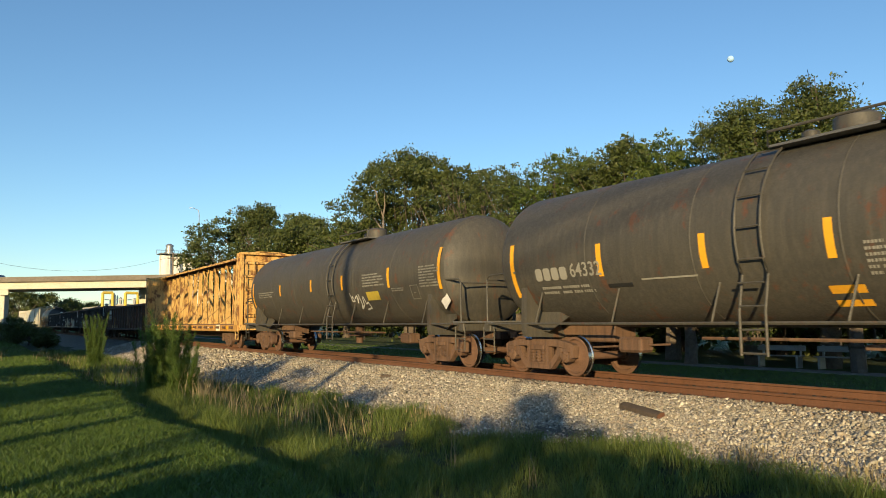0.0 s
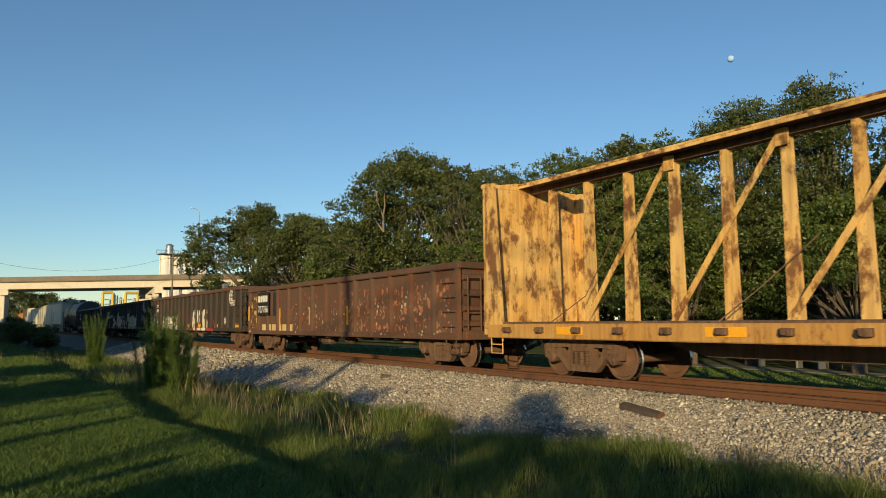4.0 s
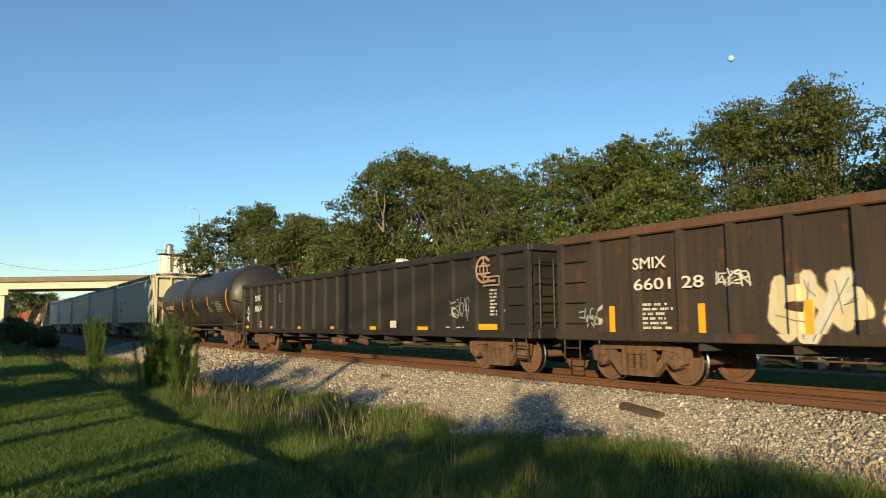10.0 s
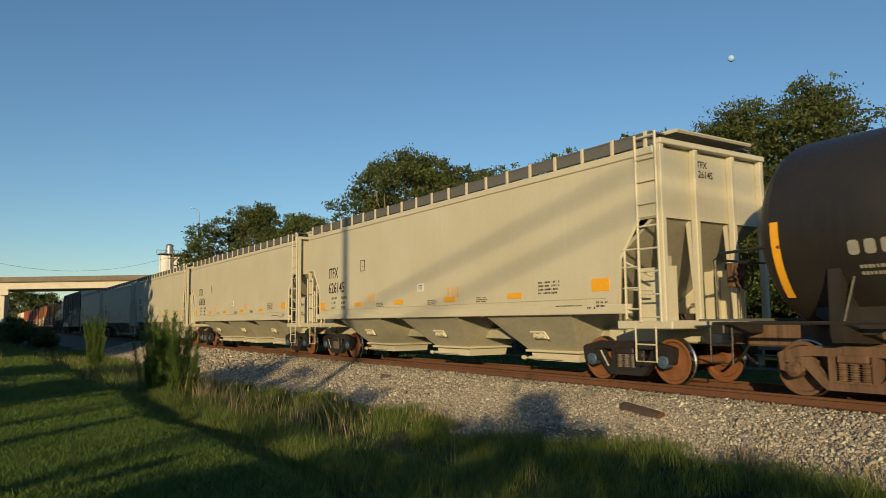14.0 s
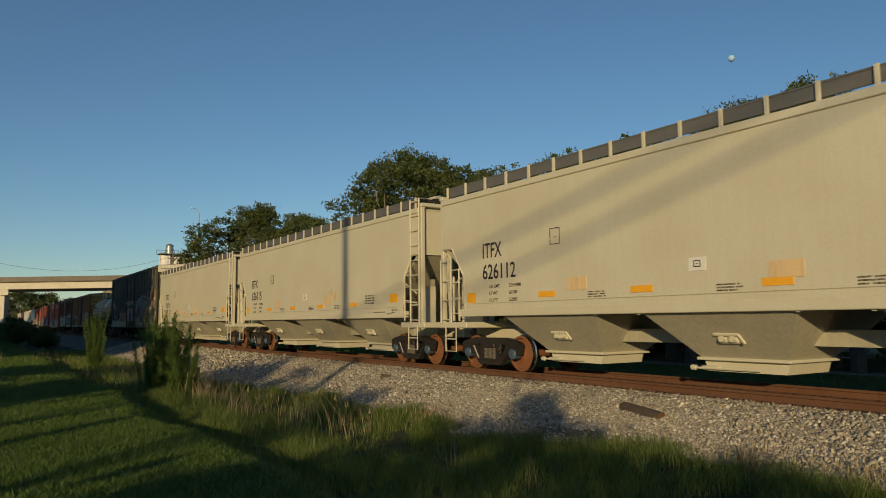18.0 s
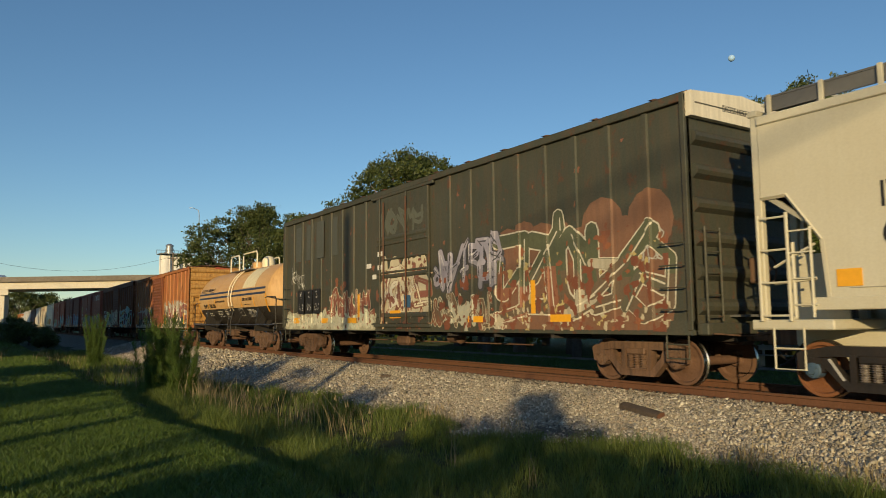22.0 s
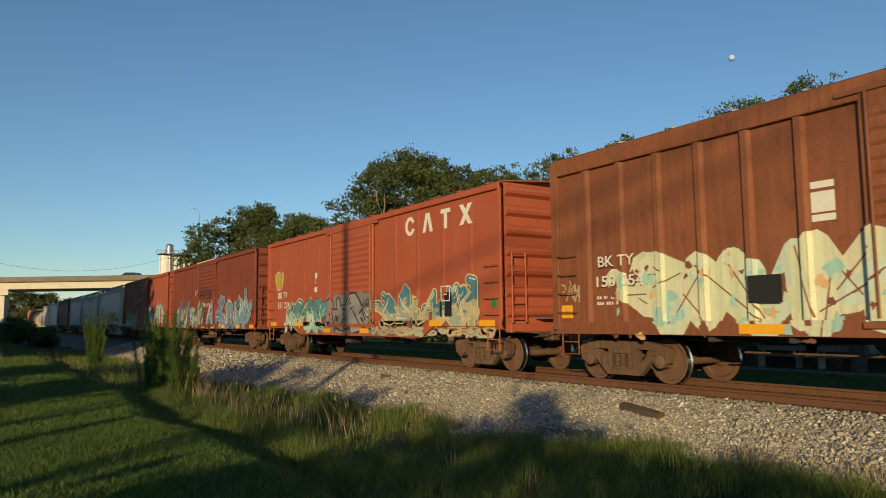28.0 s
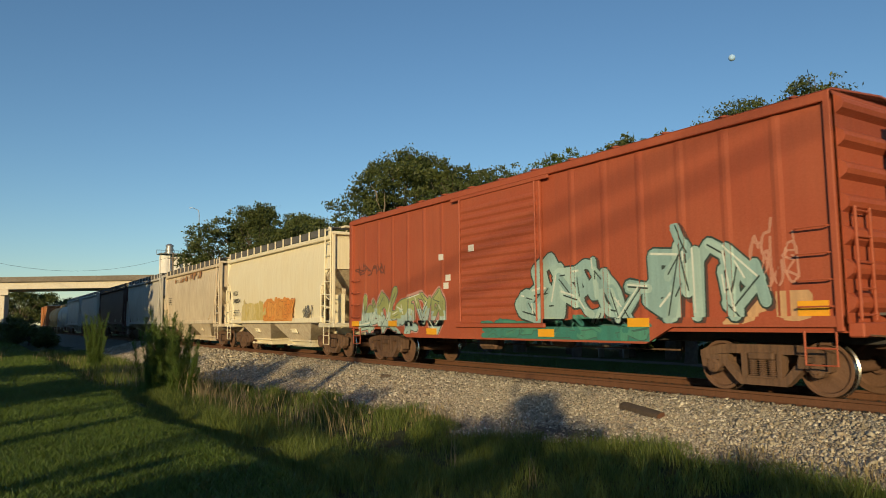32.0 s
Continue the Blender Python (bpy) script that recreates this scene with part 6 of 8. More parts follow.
def tree(name, label, x, y, height, width, seed, leaves=9000, size=0.20, trunk_h=0.24, material=None, z0=-0.66, lobes=40, low=0.2, lob=(0.06, 0.115), squash=0.8, trunk_r=None, group="trees", flat=2.2, spray=0.0):
    """A tree: forking trunk with limbs and twigs, and a crown of leaf clumps in uneven lobes with gaps between."""
    rng = np.random.default_rng(seed)
    rr = random.Random(seed)
    t = holder(name, label, "tree", pose(x, y, z0), group)
    cs, rad = [], []
    for i in range(lobes):
        a = rr.uniform(0, math.tau)
        h = low + (1.0 - low) * rr.random() ** 0.75
        reach = (1.0 - 0.8 * max(0.0, (h - 0.5) / 0.5) ** flat) * (0.62 + 0.38 * min(1, h / 0.45)) * math.sqrt(rr.uniform(0.08, 1))
        cs.append([reach * math.cos(a), reach * math.sin(a), h])
        rad.append(height * rr.uniform(*lob))
    cs, rad = np.array(cs), np.array(rad)
    cs[:, :2] *= (width / 2 - rad.mean() * 0.8) / max(0.01, np.abs(cs[:, :2]).max())
    cs[:, 2] *= (height - rad.max() - size) / cs[:, 2].max()
    g = Geo()
    tr = trunk_r or height * 0.022 + 0.05
    fork = height * trunk_h
    g.tube([(0, 0, -0.1), (rr.uniform(-0.12, 0.12), rr.uniform(-0.1, 0.1), fork * 0.5), (0, 0, fork)], tr * 1.35, 9, tr)
    for c in cs[::2]:
        mid = (c[0] * 0.45 + rr.uniform(-0.4, 0.4), c[1] * 0.45 + rr.uniform(-0.4, 0.4), fork + (c[2] - fork) * rr.uniform(0.35, 0.6))
        g.tube([(0, 0, fork * 0.9), mid, tuple(c)], tr * 0.32, 5, tr * 0.06)
        for _ in range(2):
            e = tuple(c[k] + rr.uniform(-1, 1) * height * 0.09 for k in range(3))
            g.tube([mid, tuple((mid[k] + e[k]) / 2 + rr.uniform(-0.2, 0.2) for k in range(3)), e], tr * 0.15, 4, tr * 0.04)
    part("trunk", g, M_BARK, t)
    v, f = leaf_cloud(cs, rad, leaves, size, rng, squash, spray)
    part("crown", soup("crown", v, f, material or M_LEAF), None, t)
    return t


OAK = "broad dark green oak with an uneven crown"
for x, y, top, w, seed, n, m in (
        (-9.7, 26.5, 11.3, 7.2, 1, 70000, M_LEAF), (-14.5, 26.5, 11.5, 4.4, 2, 46000, M_LEAF), (-17.6, 26.5, 11.1, 6.2, 3, 66000, M_LEAF), (-22.2, 27.2, 10.9, 6.2, 4, 40000, M_LEAF_B),
        (-25.3, 27.5, 11.8, 6.6, 5, 36000, M_LEAF), (-29.2, 27.5, 11.9, 7.6, 6, 34000, M_LEAF_B), (-33.8, 27.5, 12.2, 8.2, 7, 32000, M_LEAF), (-53.6, 31.4, 17.0, 18.0, 8, 76000, M_LEAF),
        (-38.8, 28.5, 13.0, 9.8, 14, 26000, M_LEAF), (-44.5, 30.5, 14.4, 11.0, 9, 24000, M_LEAF), (-68.0, 34.0, 12.6, 13.0, 10, 16000, M_LEAF_B), (-94.0, 31.5, 18.2, 20.5, 11, 60000, M_LEAF), (-82.0, 33.0, 15.8, 14.0, 12, 30000, M_LEAF),
        (-78.0, 37.0, 14.0, 13.0, 13, 12000, M_LEAF), (-5.5, 27.0, 11.5, 7.0, 15, 14000, M_LEAF)):
    far = x < -50
    tree("oak_tree", OAK, x, y, top, w, seed, n, 0.058 if x > -20 else 0.072 if x > -40 else 0.115 if x > -60 else 0.15, material=m, lobes=90 if far else 64, lob=(0.04, 0.10) if far else (0.05, 0.115), low=0.16, flat=3.0, spray=0.0 if far else 0.26)
# leafy branches in front, clear of the ground
for x, y, top, w, seed, n in ((-12.5, 24.6, 6.4, 7.0, 21, 26000), (-19.2, 24.6, 7.0, 7.0, 22, 26000), (-26.5, 25.2, 6.8, 7.5, 23, 20000), (-34.5, 25.6, 7.2, 8.5, 24, 16000)):
    tree("young_oak", "young oak with bright green leaves", x, y, top, w, seed, n, 0.062 if x > -20 else 0.085, material=M_LEAF_B, lobes=44, lob=(0.07, 0.13), low=0.42, flat=3.0, spray=0.28)
# a lower belt of leaves closes the view behind them
for i, (x, y, h, w) in enumerate(((-9, 33, 8, 8), (-15, 33, 8, 8), (-21, 34, 8, 8), (-27, 34, 8, 8), (-33, 34, 8, 8), (-40, 35, 8.5, 9), (-47, 36, 9, 9), (-57, 38, 9, 10), (-66, 40, 9, 11), (-76, 42, 9, 12), (-90, 42, 9, 13), (-110, 31.5, 5.6, 8), (-101, 31, 6.2, 9), (-92, 30, 6.2, 9))):
    tree("understorey_tree", "low dense green tree in the shade of the oaks", x, y, h, w, 60 + i, 4200, 0.30, low=0.08, lob=(0.10, 0.17), lobes=26, material=M_LEAF, group="understorey")
# dead grey limbs of the tallest oak
g = Geo()
for pts in (((0, 0, 0), (0.3, -0.2, 1.6), (-0.4, -0.5, 3.2), (-1.6, -0.6, 4.2)), ((0.3, -0.2, 1.6), (1.1, -0.4, 2.6), (1.3, -0.6, 4.0)), ((-0.4, -0.5, 3.2), (-0.7, -0.5, 4.3), (-1.9, -0.5, 5.2)), ((0, 0, 0), (-1.2, -0.3, 1.4), (-2.6, -0.2, 2.2))):
    g.tube(pts, 0.11, 6, 0.03)
thing("bare_limb", g, earthy("bare_wood", ((0.27, 0.22, 0.17), (0.22, 0.18, 0.14), (0.33, 0.28, 0.22)), (1, 8, 30), 0.9, 0.4, 0.01), "pale bare limb showing in an oak crown", "branch", pose(-49.0, 26.4, 8.2) @ Matrix.Scale(0.75, 4))


# ---- bridge, plant and poles at the end of the view ----
BX0, BX1 = Vector((-152.9, 3.1)), Vector((-133.0, 28.4))
along = (BX1 - BX0).normalized()
ang = math.degrees(math.atan2(along.y, along.x))
blen = (BX1 - BX0).length
BRIDGE_AT = pose(BX0.x, BX0.y, -0.65, 0, 0, ang)
bridge = holder("road_bridge", "concrete road bridge on piers over the track", "bridge", BRIDGE_AT, kind="structure")
for y in (-0.45, 2.6, 5.6, 8.7):
    part("girder", Geo().box(-420, 420, -y - 0.25, -y + 0.25, 7.85, 9.08, 0.05), M_CONCRETE, bridge)
part("deck", Geo().box(-420, 420, -9.5, 0.62, 9.08, 9.35, 0.03), M_PARAPET, bridge)
for y in (0.6, -9.4):
    part("parapet", Geo().prism([(y, 9.0), (y + 0.3, 9.0), (y + 0.24, 9.3), (y + 0.22, 9.9), (y + 0.02, 9.9), (y, 9.3)], "x", -420, 420), M_PARAPET, bridge)
for i in range(-12, 13):
    x = 7.0 + i * 27.1
    for y in (-8.1, -3.9, 0.3):
        k = x - 0.79 * (y + 8.1)
        part("pier_column", Geo().box(k - 0.6, k + 0.6, y - 0.6, y + 0.6, -0.2, 6.9, 0.06), M_CONCRETE, bridge)
    cap = [(x + 1.6, -9.2), (x + 0.1, -9.2), (x - 8.2, 1.2), (x - 6.7, 1.2)]
    part("pier_cap", Geo().prism(cap, "z", 6.88, 7.84), M_CONCRETE, bridge)


def silo(x, y, r, h, label):
    t = holder("silo", label, "silo", pose(x, y, -0.6), "silos of the plant")
    part("shell", Geo().lathe([(0, r), (h, r), (h + r * 0.35, r * 0.35), (h + r * 0.4, 0.05)], "z", 24), M_SILO, t)
    for k in range(4):
        a = k * math.tau / 4 + 0.4
        part("pipe", Geo().tube([(r * 1.08 * math.cos(a), r * 1.08 * math.sin(a), 0), (r * 1.08 * math.cos(a), r * 1.08 * math.sin(a), h)], 0.16, 6), M_SILO, t)
    return t


for k, (dx, dy, d, r, h) in enumerate(((-0.9790, 0.204, 190, 1.5, 18.6), (-0.9765, 0.2155, 191, 1.5, 18.4), (-0.9730, 0.2310, 192, 1.8, 17.8), (-0.9690, 0.2475, 193, 1.6, 17.0))):
    silo(dx * d, dy * d, r, h, "white cylindrical silo with pipes beyond the bridge")
tower = holder("lift_tower", "steel lift tower with a round head over the silos", "tower", pose(-185.6, 39.5, -0.6), kind="")
part("head", Geo().lathe([(19.1, 1.0), (19.5, 1.0), (19.5, 0.85), (20.0, 0.85), (20.0, 1.0), (20.4, 1.0), (20.4, 0.85), (21.0, 0.85), (21.0, 1.0), (21.3, 0.9), (21.6, 0.4)], "z", 16), M_METAL, tower)
part("platform", Geo().box(-2.4, 2.4, -2.6, 6.0, 18.9, 19.1), M_METAL, tower)
g = Geo()
for i in range(9):
    g.tube([(-2.4 + 0.0, -2.6 + i * 1.07, 19.1), (-2.4, -2.6 + i * 1.07, 20.2)], 0.06, 4)
g.tube([(-2.4, -2.6, 20.2), (-2.4, 6.0, 20.2)], 0.06, 4)
part("platform_rail", g, M_METAL, tower)
part("mast", Geo().tube([(0, 0, 0), (0, 0, 20)], 0.5, 8), M_SILO, tower)
part("duct", Geo().tube([(0, -1.0, 19.3), (0, -1.9, 18.9), (0, -2.1, 18.0), (0, -2.1, 0)], 0.2, 8), M_METAL, tower)


def gantry(x, y, w, h):
    t = holder("pipe_gantry", "yellow steel pipe gantry under the bridge", "gantry", pose(x, y, -0.6, 0, 0, 100), "gantries of the plant")
    for s in (-1, 1):
        part("leg", Geo().tube([(s * w / 2, 0, 0), (s * w / 2, 0, h)], 0.32, 8), M_PIPEYEL, t)
    part("beam", Geo().tube([(-w / 2, 0, h), (w / 2, 0, h)], 0.32, 8), M_PIPEYEL, t)


gantry(-172.0, 23.9, 2.1, 8.7)
gantry(-172.0, 28.8, 2.7, 8.7)
rack = holder("pipe_rack", "grey process pipes and vessels under the bridge", "pipes", pose(-173.5, 26.2, -0.6))
for k, (dy, r, h) in enumerate(((-1.5, 0.22, 7.4), (-0.9, 0.4, 8.6), (-0.1, 0.16, 8.2), (0.5, 0.3, 7.8), (1.2, 0.14, 8.8), (3.4, 0.35, 7.6))):
    part("pipe", Geo().lathe([(0, r), (h - r, r), (h, r * 0.4)], "z", 10, (0.4 * (k % 2), dy, 0)), M_METAL if k % 2 else M_SILO, rack)
for z in (6.2, 7.2):
    part("pipe", Geo().tube([(0.6, -3.0, z), (0.6, 5.0, z)], 0.11, 6), M_SILO, rack)
shed = holder("plant_shed", "low white shed with a sloping roof at the plant", "shed", pose(-175.5, 25.5, -0.6))
part("wall", Geo().box(-3, 3, -5.6, 6.0, 0, 5.2, 0.03), M_SILO, shed)
part("roof", Geo().prism([(-5.8, 5.2), (6.2, 5.2), (6.2, 5.35), (3.5, 6.3), (-5.8, 5.5)], "x", -3.2, 3.2), M_ROOFGREY, shed)
for i, (dx, dy, d, h, w) in enumerate(((-0.9990, 0.045, 250, 13.0, 14), (-0.9975, 0.07, 255, 12.0, 14), (-0.9955, 0.095, 262, 10.5, 13), (-0.993, 0.12, 268, 9.5, 13), (-0.999, 0.02, 255, 12.5, 14))):
    tree("distant_tree", "hazy green tree far beyond the bridge", dx * d, dy * d, h, w, 80 + i, 9000, 0.26, group="far trees")

pole = holder("utility_pole", "tall wooden utility pole beside the track", "pole", pose(-117.2, 25.5, -0.65))
part("shaft", Geo().tube([(0, 0, 0), (0, 0, 13.0)], 0.16, 8, 0.11), M_POLE, pole)
part("crossarm", Geo().box(-0.06, 0.06, -0.8, 0.8, 12.0, 12.12), M_POLE, pole)
wire = [(-117.2, y, 9.0 + 0.0125 * (y - 10.5) ** 2) for y in [25.5 - 2.2 * i for i in range(18)]]
thing("overhead_wire", Geo().tube(wire, 0.017, 4), M_BLACK, "thin dark overhead wire sagging from the pole", "wire")
lamp = holder("street_lamp", "slim grey street lamp on the bridge", "street lamp", BRIDGE_AT @ pose(37.2, 0.5, 9.1))
part("mast", Geo().tube([(0, 0, 0), (0, 0, 12.2), (-0.2, 0.1, 13.0), (-1.2, 0.1, 13.5)], 0.09, 6, 0.05), M_METAL, lamp)
part("head", Geo().box(-1.9, -1.1, 0.0, 0.2, 13.42, 13.54, 0.03), M_METAL, lamp)


# ---- furniture of the far lawn ----
def bench(x, y, rz):
    t = holder("bench", "weathered grey park bench under the trees", "bench", pose(x, y, -0.66, 0, 0, rz), "benches under the trees")
    for s in (-0.7, 0.7):
        part("leg", Geo().box(s - 0.04, s + 0.04, -0.22, 0.22, 0, 0.42, 0.01).box(s - 0.04, s + 0.04, 0.17, 0.23, 0.4, 0.85, 0.01), M_METAL, t)
    for y in (-0.15, 0.05):
        part("seat_board", Geo().box(-0.9, 0.9, y - 0.08, y + 0.08, 0.42, 0.46, 0.01), M_METAL, t)
    part("back_board", Geo().box(-0.9, 0.9, 0.14, 0.18, 0.62, 0.82, 0.01), M_METAL, t)


bench(-15.8, 25.4, 8)
bench(-13.6, 25.6, 4)
bench(-24.8, 26.0, 10)


def parked_car(x, y, rz, body, label):
    t = holder("parked_car", label, "car", pose(x, y, -0.66, 0, 0, rz), "parked cars")
    part("body", Geo().prism([(-2.2, 0.3), (2.2, 0.3), (2.25, 0.7), (1.3, 0.85), (0.7, 1.4), (-1.2, 1.42), (-1.9, 0.92), (-2.25, 0.85)], "y", -0.85, 0.85), body, t)
    part("window", Geo().prism([(-1.6, 0.95), (1.1, 0.92), (0.62, 1.34), (-1.1, 1.36)], "y", -0.86, 0.86), M_GLASS, t)
    for a in (-1.4, 1.4):
        for s in (-1, 1):
            part("wheel", Geo().lathe([(s * 0.68, 0.2), (s * 0.68, 0.33), (s * 0.87, 0.33), (s * 0.87, 0.2)], "y", 16, (a, 0, 0.33)), M_BLACK, t)
    return t


parked_car(-15.0, 37.0, 5, M_SILO, "white car parked beyond the trees")
parked_car(-21.5, 38.0, 5, M_METAL, "silver car parked beyond the trees")

# ---- trees, shrubs and poles on the sun's side; their shade falls on lawn and train ----
SHADE = "leafy tree on the lawn behind"
for x, y, h, w, s, n in ((-33.2, -18, 17.0, 8, 31, 15000), (-38, -18, 17.5, 13, 32, 15000), (-47, -18, 17.5, 14, 33, 15000), (-57, -18, 18, 15, 34, 15000), (-68, -19, 18, 15, 37, 15000), (-80, -20, 18, 16, 38, 15000), (-93, -20, 15.5, 16, 39, 15000), (-107, -20, 13.5, 16, 36, 13000)):
    tree("shade_tree", SHADE, x, y, h, w, s, n * 3 // 5, 0.58, material=M_LEAF_SHADE, z0=-0.45, low=0.1, lobes=70, lob=(0.07, 0.12), group="trees behind")
for x, y, h, w, s, low in ((-1.6, -12.0, 5.8, 3.8, 71, 0.80), (3.6, -12.0, 5.45, 0.7, 73, 0.9), (9.8, -12.0, 6.1, 1.6, 74, 0.86), (8.5, -12.0, 5.1, 2.4, 40, 0.92), (11.0, -12.0, 5.4, 1.8, 41, 0.90), (13.4, -12.0, 5.3, 3.6, 42, 0.91), (16.2, -12.0, 5.2, 3.6, 43, 0.91), (19.0, -12.0, 5.2, 3.6, 44, 0.91), (22.0, -12.0, 5.2, 4.0, 49, 0.91)):
    tree("small_tree", "small clear-stemmed leafy tree at the edge of the lawn", x, y, h, w, s, 330, 0.14, material=M_LEAF_SHADE, z0=-0.45, low=low, lob=(0.07, 0.11), squash=0.7, trunk_h=0.6, trunk_r=0.07, group="small trees behind")
for x, y, h, w, s in ((2.9, -8.0, 2.65, 3.2, 45), (-11.2, -8.0, 4.4, 3.6, 46), (-19.8, -8.0, 4.5, 4.0, 47), (-38.6, -8.0, 4.4, 7.0, 48)):
    tree("shrub", "rounded leafy shrub at the edge of the lawn", x, y, h, w, s, 6000, 0.2, material=M_LEAF_SHADE, z0=-0.45, low=0.05, lob=(0.12, 0.2), group="shrubs behind")
for x, y, h in ((6.72, -18.4, 12.5), (46.0, -30.0, 18.4), (0.0, -30.0, 8.9)):
    p2 = holder("utility_pole", "wooden utility pole behind the lawn", "pole", pose(x, y, -0.45), "poles behind")
    part("shaft", Geo().tube([(0, 0, 0), (0, 0, h)], 0.17, 8, 0.12), M_POLE, p2)
    part("insulator", Geo().lathe([(h - 0.02, 0.05), (h + 0.1, 0.07), (h + 0.16, 0.03)], "z", 8), M_METAL, p2)
for za, zb in ((17.56, 7.95), (17.34, 6.22)):
    thing("overhead_cable", Geo().tube([(46.0, -30.0, za), (0.0, -30.0, zb)], 0.055, 6), M_BLACK, "black overhead cable strung between two poles", "cable", group="cables behind")

# a dark thicket where the lawn meets the track
for i, (x, y, h, w) in enumerate(((-72, 5.2, 1.3, 2.0), (-78, 4.2, 1.9, 4), (-84, 3.6, 2.5, 4.5), (-92, 3.4, 2.9, 5.5))):
    tree("thicket_shrub", "dark dense shrub at the end of the lawn", x, y, h, w, 90 + i, 8000, 0.075, z0=-0.6, low=0.03, lob=(0.07, 0.15), group="thicket")

# ---- moon ----
moon = thing("moon", Geo().lathe([(-12.6 * math.cos(i / 16 * math.pi), max(0.01, 12.6 * math.sin(i / 16 * math.pi))) for i in range(17)], "z", 32), M_MOON, "pale gibbous moon in the evening sky", "moon", pose(-1591, 2348, 978))


# ---- road traffic on the bridge ----
def vehicle(kind, body, label):
    t = holder(kind, label, "vehicle", pose(0, 0, 0), "vehicles on the bridge")
    if kind == "pickup_truck":
        outline = [(-2.8, 0.45), (2.8, 0.45), (2.85, 0.85), (2.75, 1.1), (1.4, 1.2), (0.8, 1.85), (-0.7, 1.88), (-0.9, 1.2), (-2.8, 1.2)]
        glass = [(-0.55, 1.25), (1.15, 1.22), (0.7, 1.75), (-0.55, 1.78)]
    else:
        outline = [(-2.3, 0.35), (2.3, 0.35), (2.3, 0.8), (1.4, 0.95), (0.7, 1.5), (-1.1, 1.52), (-1.9, 1.05), (-2.3, 0.95)]
        glass = [(-1.5, 1.05), (1.1, 1.0), (0.62, 1.42), (-1.0, 1.44)]
    part("body", Geo().prism(outline, "y", -0.9, 0.9), body, t)
    part("window", Geo().prism(glass, "y", -0.91, 0.91), M_GLASS, t)
    for a in (-1.6, 1.6):
        for s in (-1, 1):
            part("wheel", Geo().lathe([(s * 0.7, 0.2), (s * 0.7, 0.36), (s * 0.92, 0.36), (s * 0.92, 0.2)], "y", 14, (a, 0, 0.36)), M_BLACK, t)
    return t


DARK_PAINT = plain("dark_car_paint", (0.03, 0.04, 0.05), 0.25)
TRAFFIC = [(vehicle("sedan", DARK_PAINT, "dark sedan crossing the bridge"), 0.0, 0.6), (vehicle("pickup_truck", DARK_PAINT, "dark pickup truck crossing the bridge"), 5.5, 13.2),
           (vehicle("sport_utility", DARK_PAINT, "dark sport utility car crossing the bridge"), 13.0, 21.5), (vehicle("sedan", M_SILO, "white sedan crossing the bridge"), 23.0, 24.8), (vehicle("sedan", DARK_PAINT, "dark sedan crossing the bridge"), 27.5, 14.5)]


# ---- the train, from its head to its tail ----
ROWS = [(t, rolled(t)) for t in [i * 0.8 for i in range(41)]]
WHT, CRM = (0.62, 0.60, 0.53), (0.64, 0.56, 0.36)
INK, GREY, TEAL, AQUA = (0.02, 0.02, 0.022), (0.34, 0.35, 0.35), (0.05, 0.22, 0.18), (0.42, 0.60, 0.56)
PINK, OCHRE, PALEGRN, BLUE = (0.55, 0.24, 0.20), (0.55, 0.27, 0.06), (0.50, 0.56, 0.38), (0.10, 0.24, 0.42)


def tank_marks(c, strips, r=1.52, zc=2.55):
    for x, a0, a1 in strips:
        on_tank(c, r, zc, x - 0.065, x + 0.065, a0, a1, M_STRIP, "reflector")


tk = tankcar("grey weathered tank car with yellow reflectors", 170.6, 152.73, 16.4, 1.52, 2.55, M_TANKGREY, overhang=1.97, lx=-1.35, mx=-0.4, platform=1.8)
tank_marks(tk, ((-7.25, -34, 12), (-4.6, -20, 4), (-2.25, -20, 2), (-0.15, -20, 2), (2.3, -20, 2), (5.0, -20, 2), (7.25, -34, 12)))
blocks(tk, -6.5, 2.02, 0.95, 0.26, 4, M_FADED, 0.25)
for o in [o for o in tk.children if o.name.startswith("emblem")]:
    wrap(o, 1.52, 2.55)
wrap(letters("64332", 0.27, M_FADED, tk, -5.45, 2.06, 0.85), 1.52, 2.55)
wrap(bars(tk, -6.4, 1.72, 1.7, 0.2, 2, M_FADED), 1.52, 2.55)
wrap(strip(tk, -4.2, 1.84, 0.6, 0.07, material=M_BLACK, name="stencil"), 1.52, 2.55)
wrap(strip(tk, -3.05, 1.92, 1.2, 0.03, material=M_FADED, name="stencil"), 1.52, 2.55)
wrap(strip(tk, -0.1, 1.5, 0.5, 0.3, name="placard"), 1.52, 2.55)
wrap(bars(tk, 0.3, 1.75, 1.2, 0.5, 5, M_FADED), 1.52, 2.55)

tk2 = tankcar("grey weathered tank car with stains and yellow reflectors", 152.73, 134.8, 16.4, 1.52, 2.55, M_TANKGREY, overhang=1.97, lx=0.92, mx=1.35, platform=1.8)
tank_marks(tk2, ((-7.25, -34, 12), (-4.0, -12, 4), (-0.89, -10, 6), (1.71, -12, 6), (4.86, -14, 8), (7.6, -20, 22)))
wrap(bars(tk2, 3.2, 2.25, 1.4, 0.42, 4, M_FADED, gap=0.9), 1.52, 2.55)
wrap(strip(tk2, 3.75, 1.98, 0.8, 0.26, material=pigment((0.45, 0.34, 0.03)), name="placard"), 1.52, 2.55)
wrap(bars(tk2, 6.6, 2.1, 1.0, 0.6, 6, M_FADED, gap=0.6), 1.52, 2.55)
wrap(outline_box(tk2, 6.05, 1.8, 0.42, 0.4, M_FADED), 1.52, 2.55)
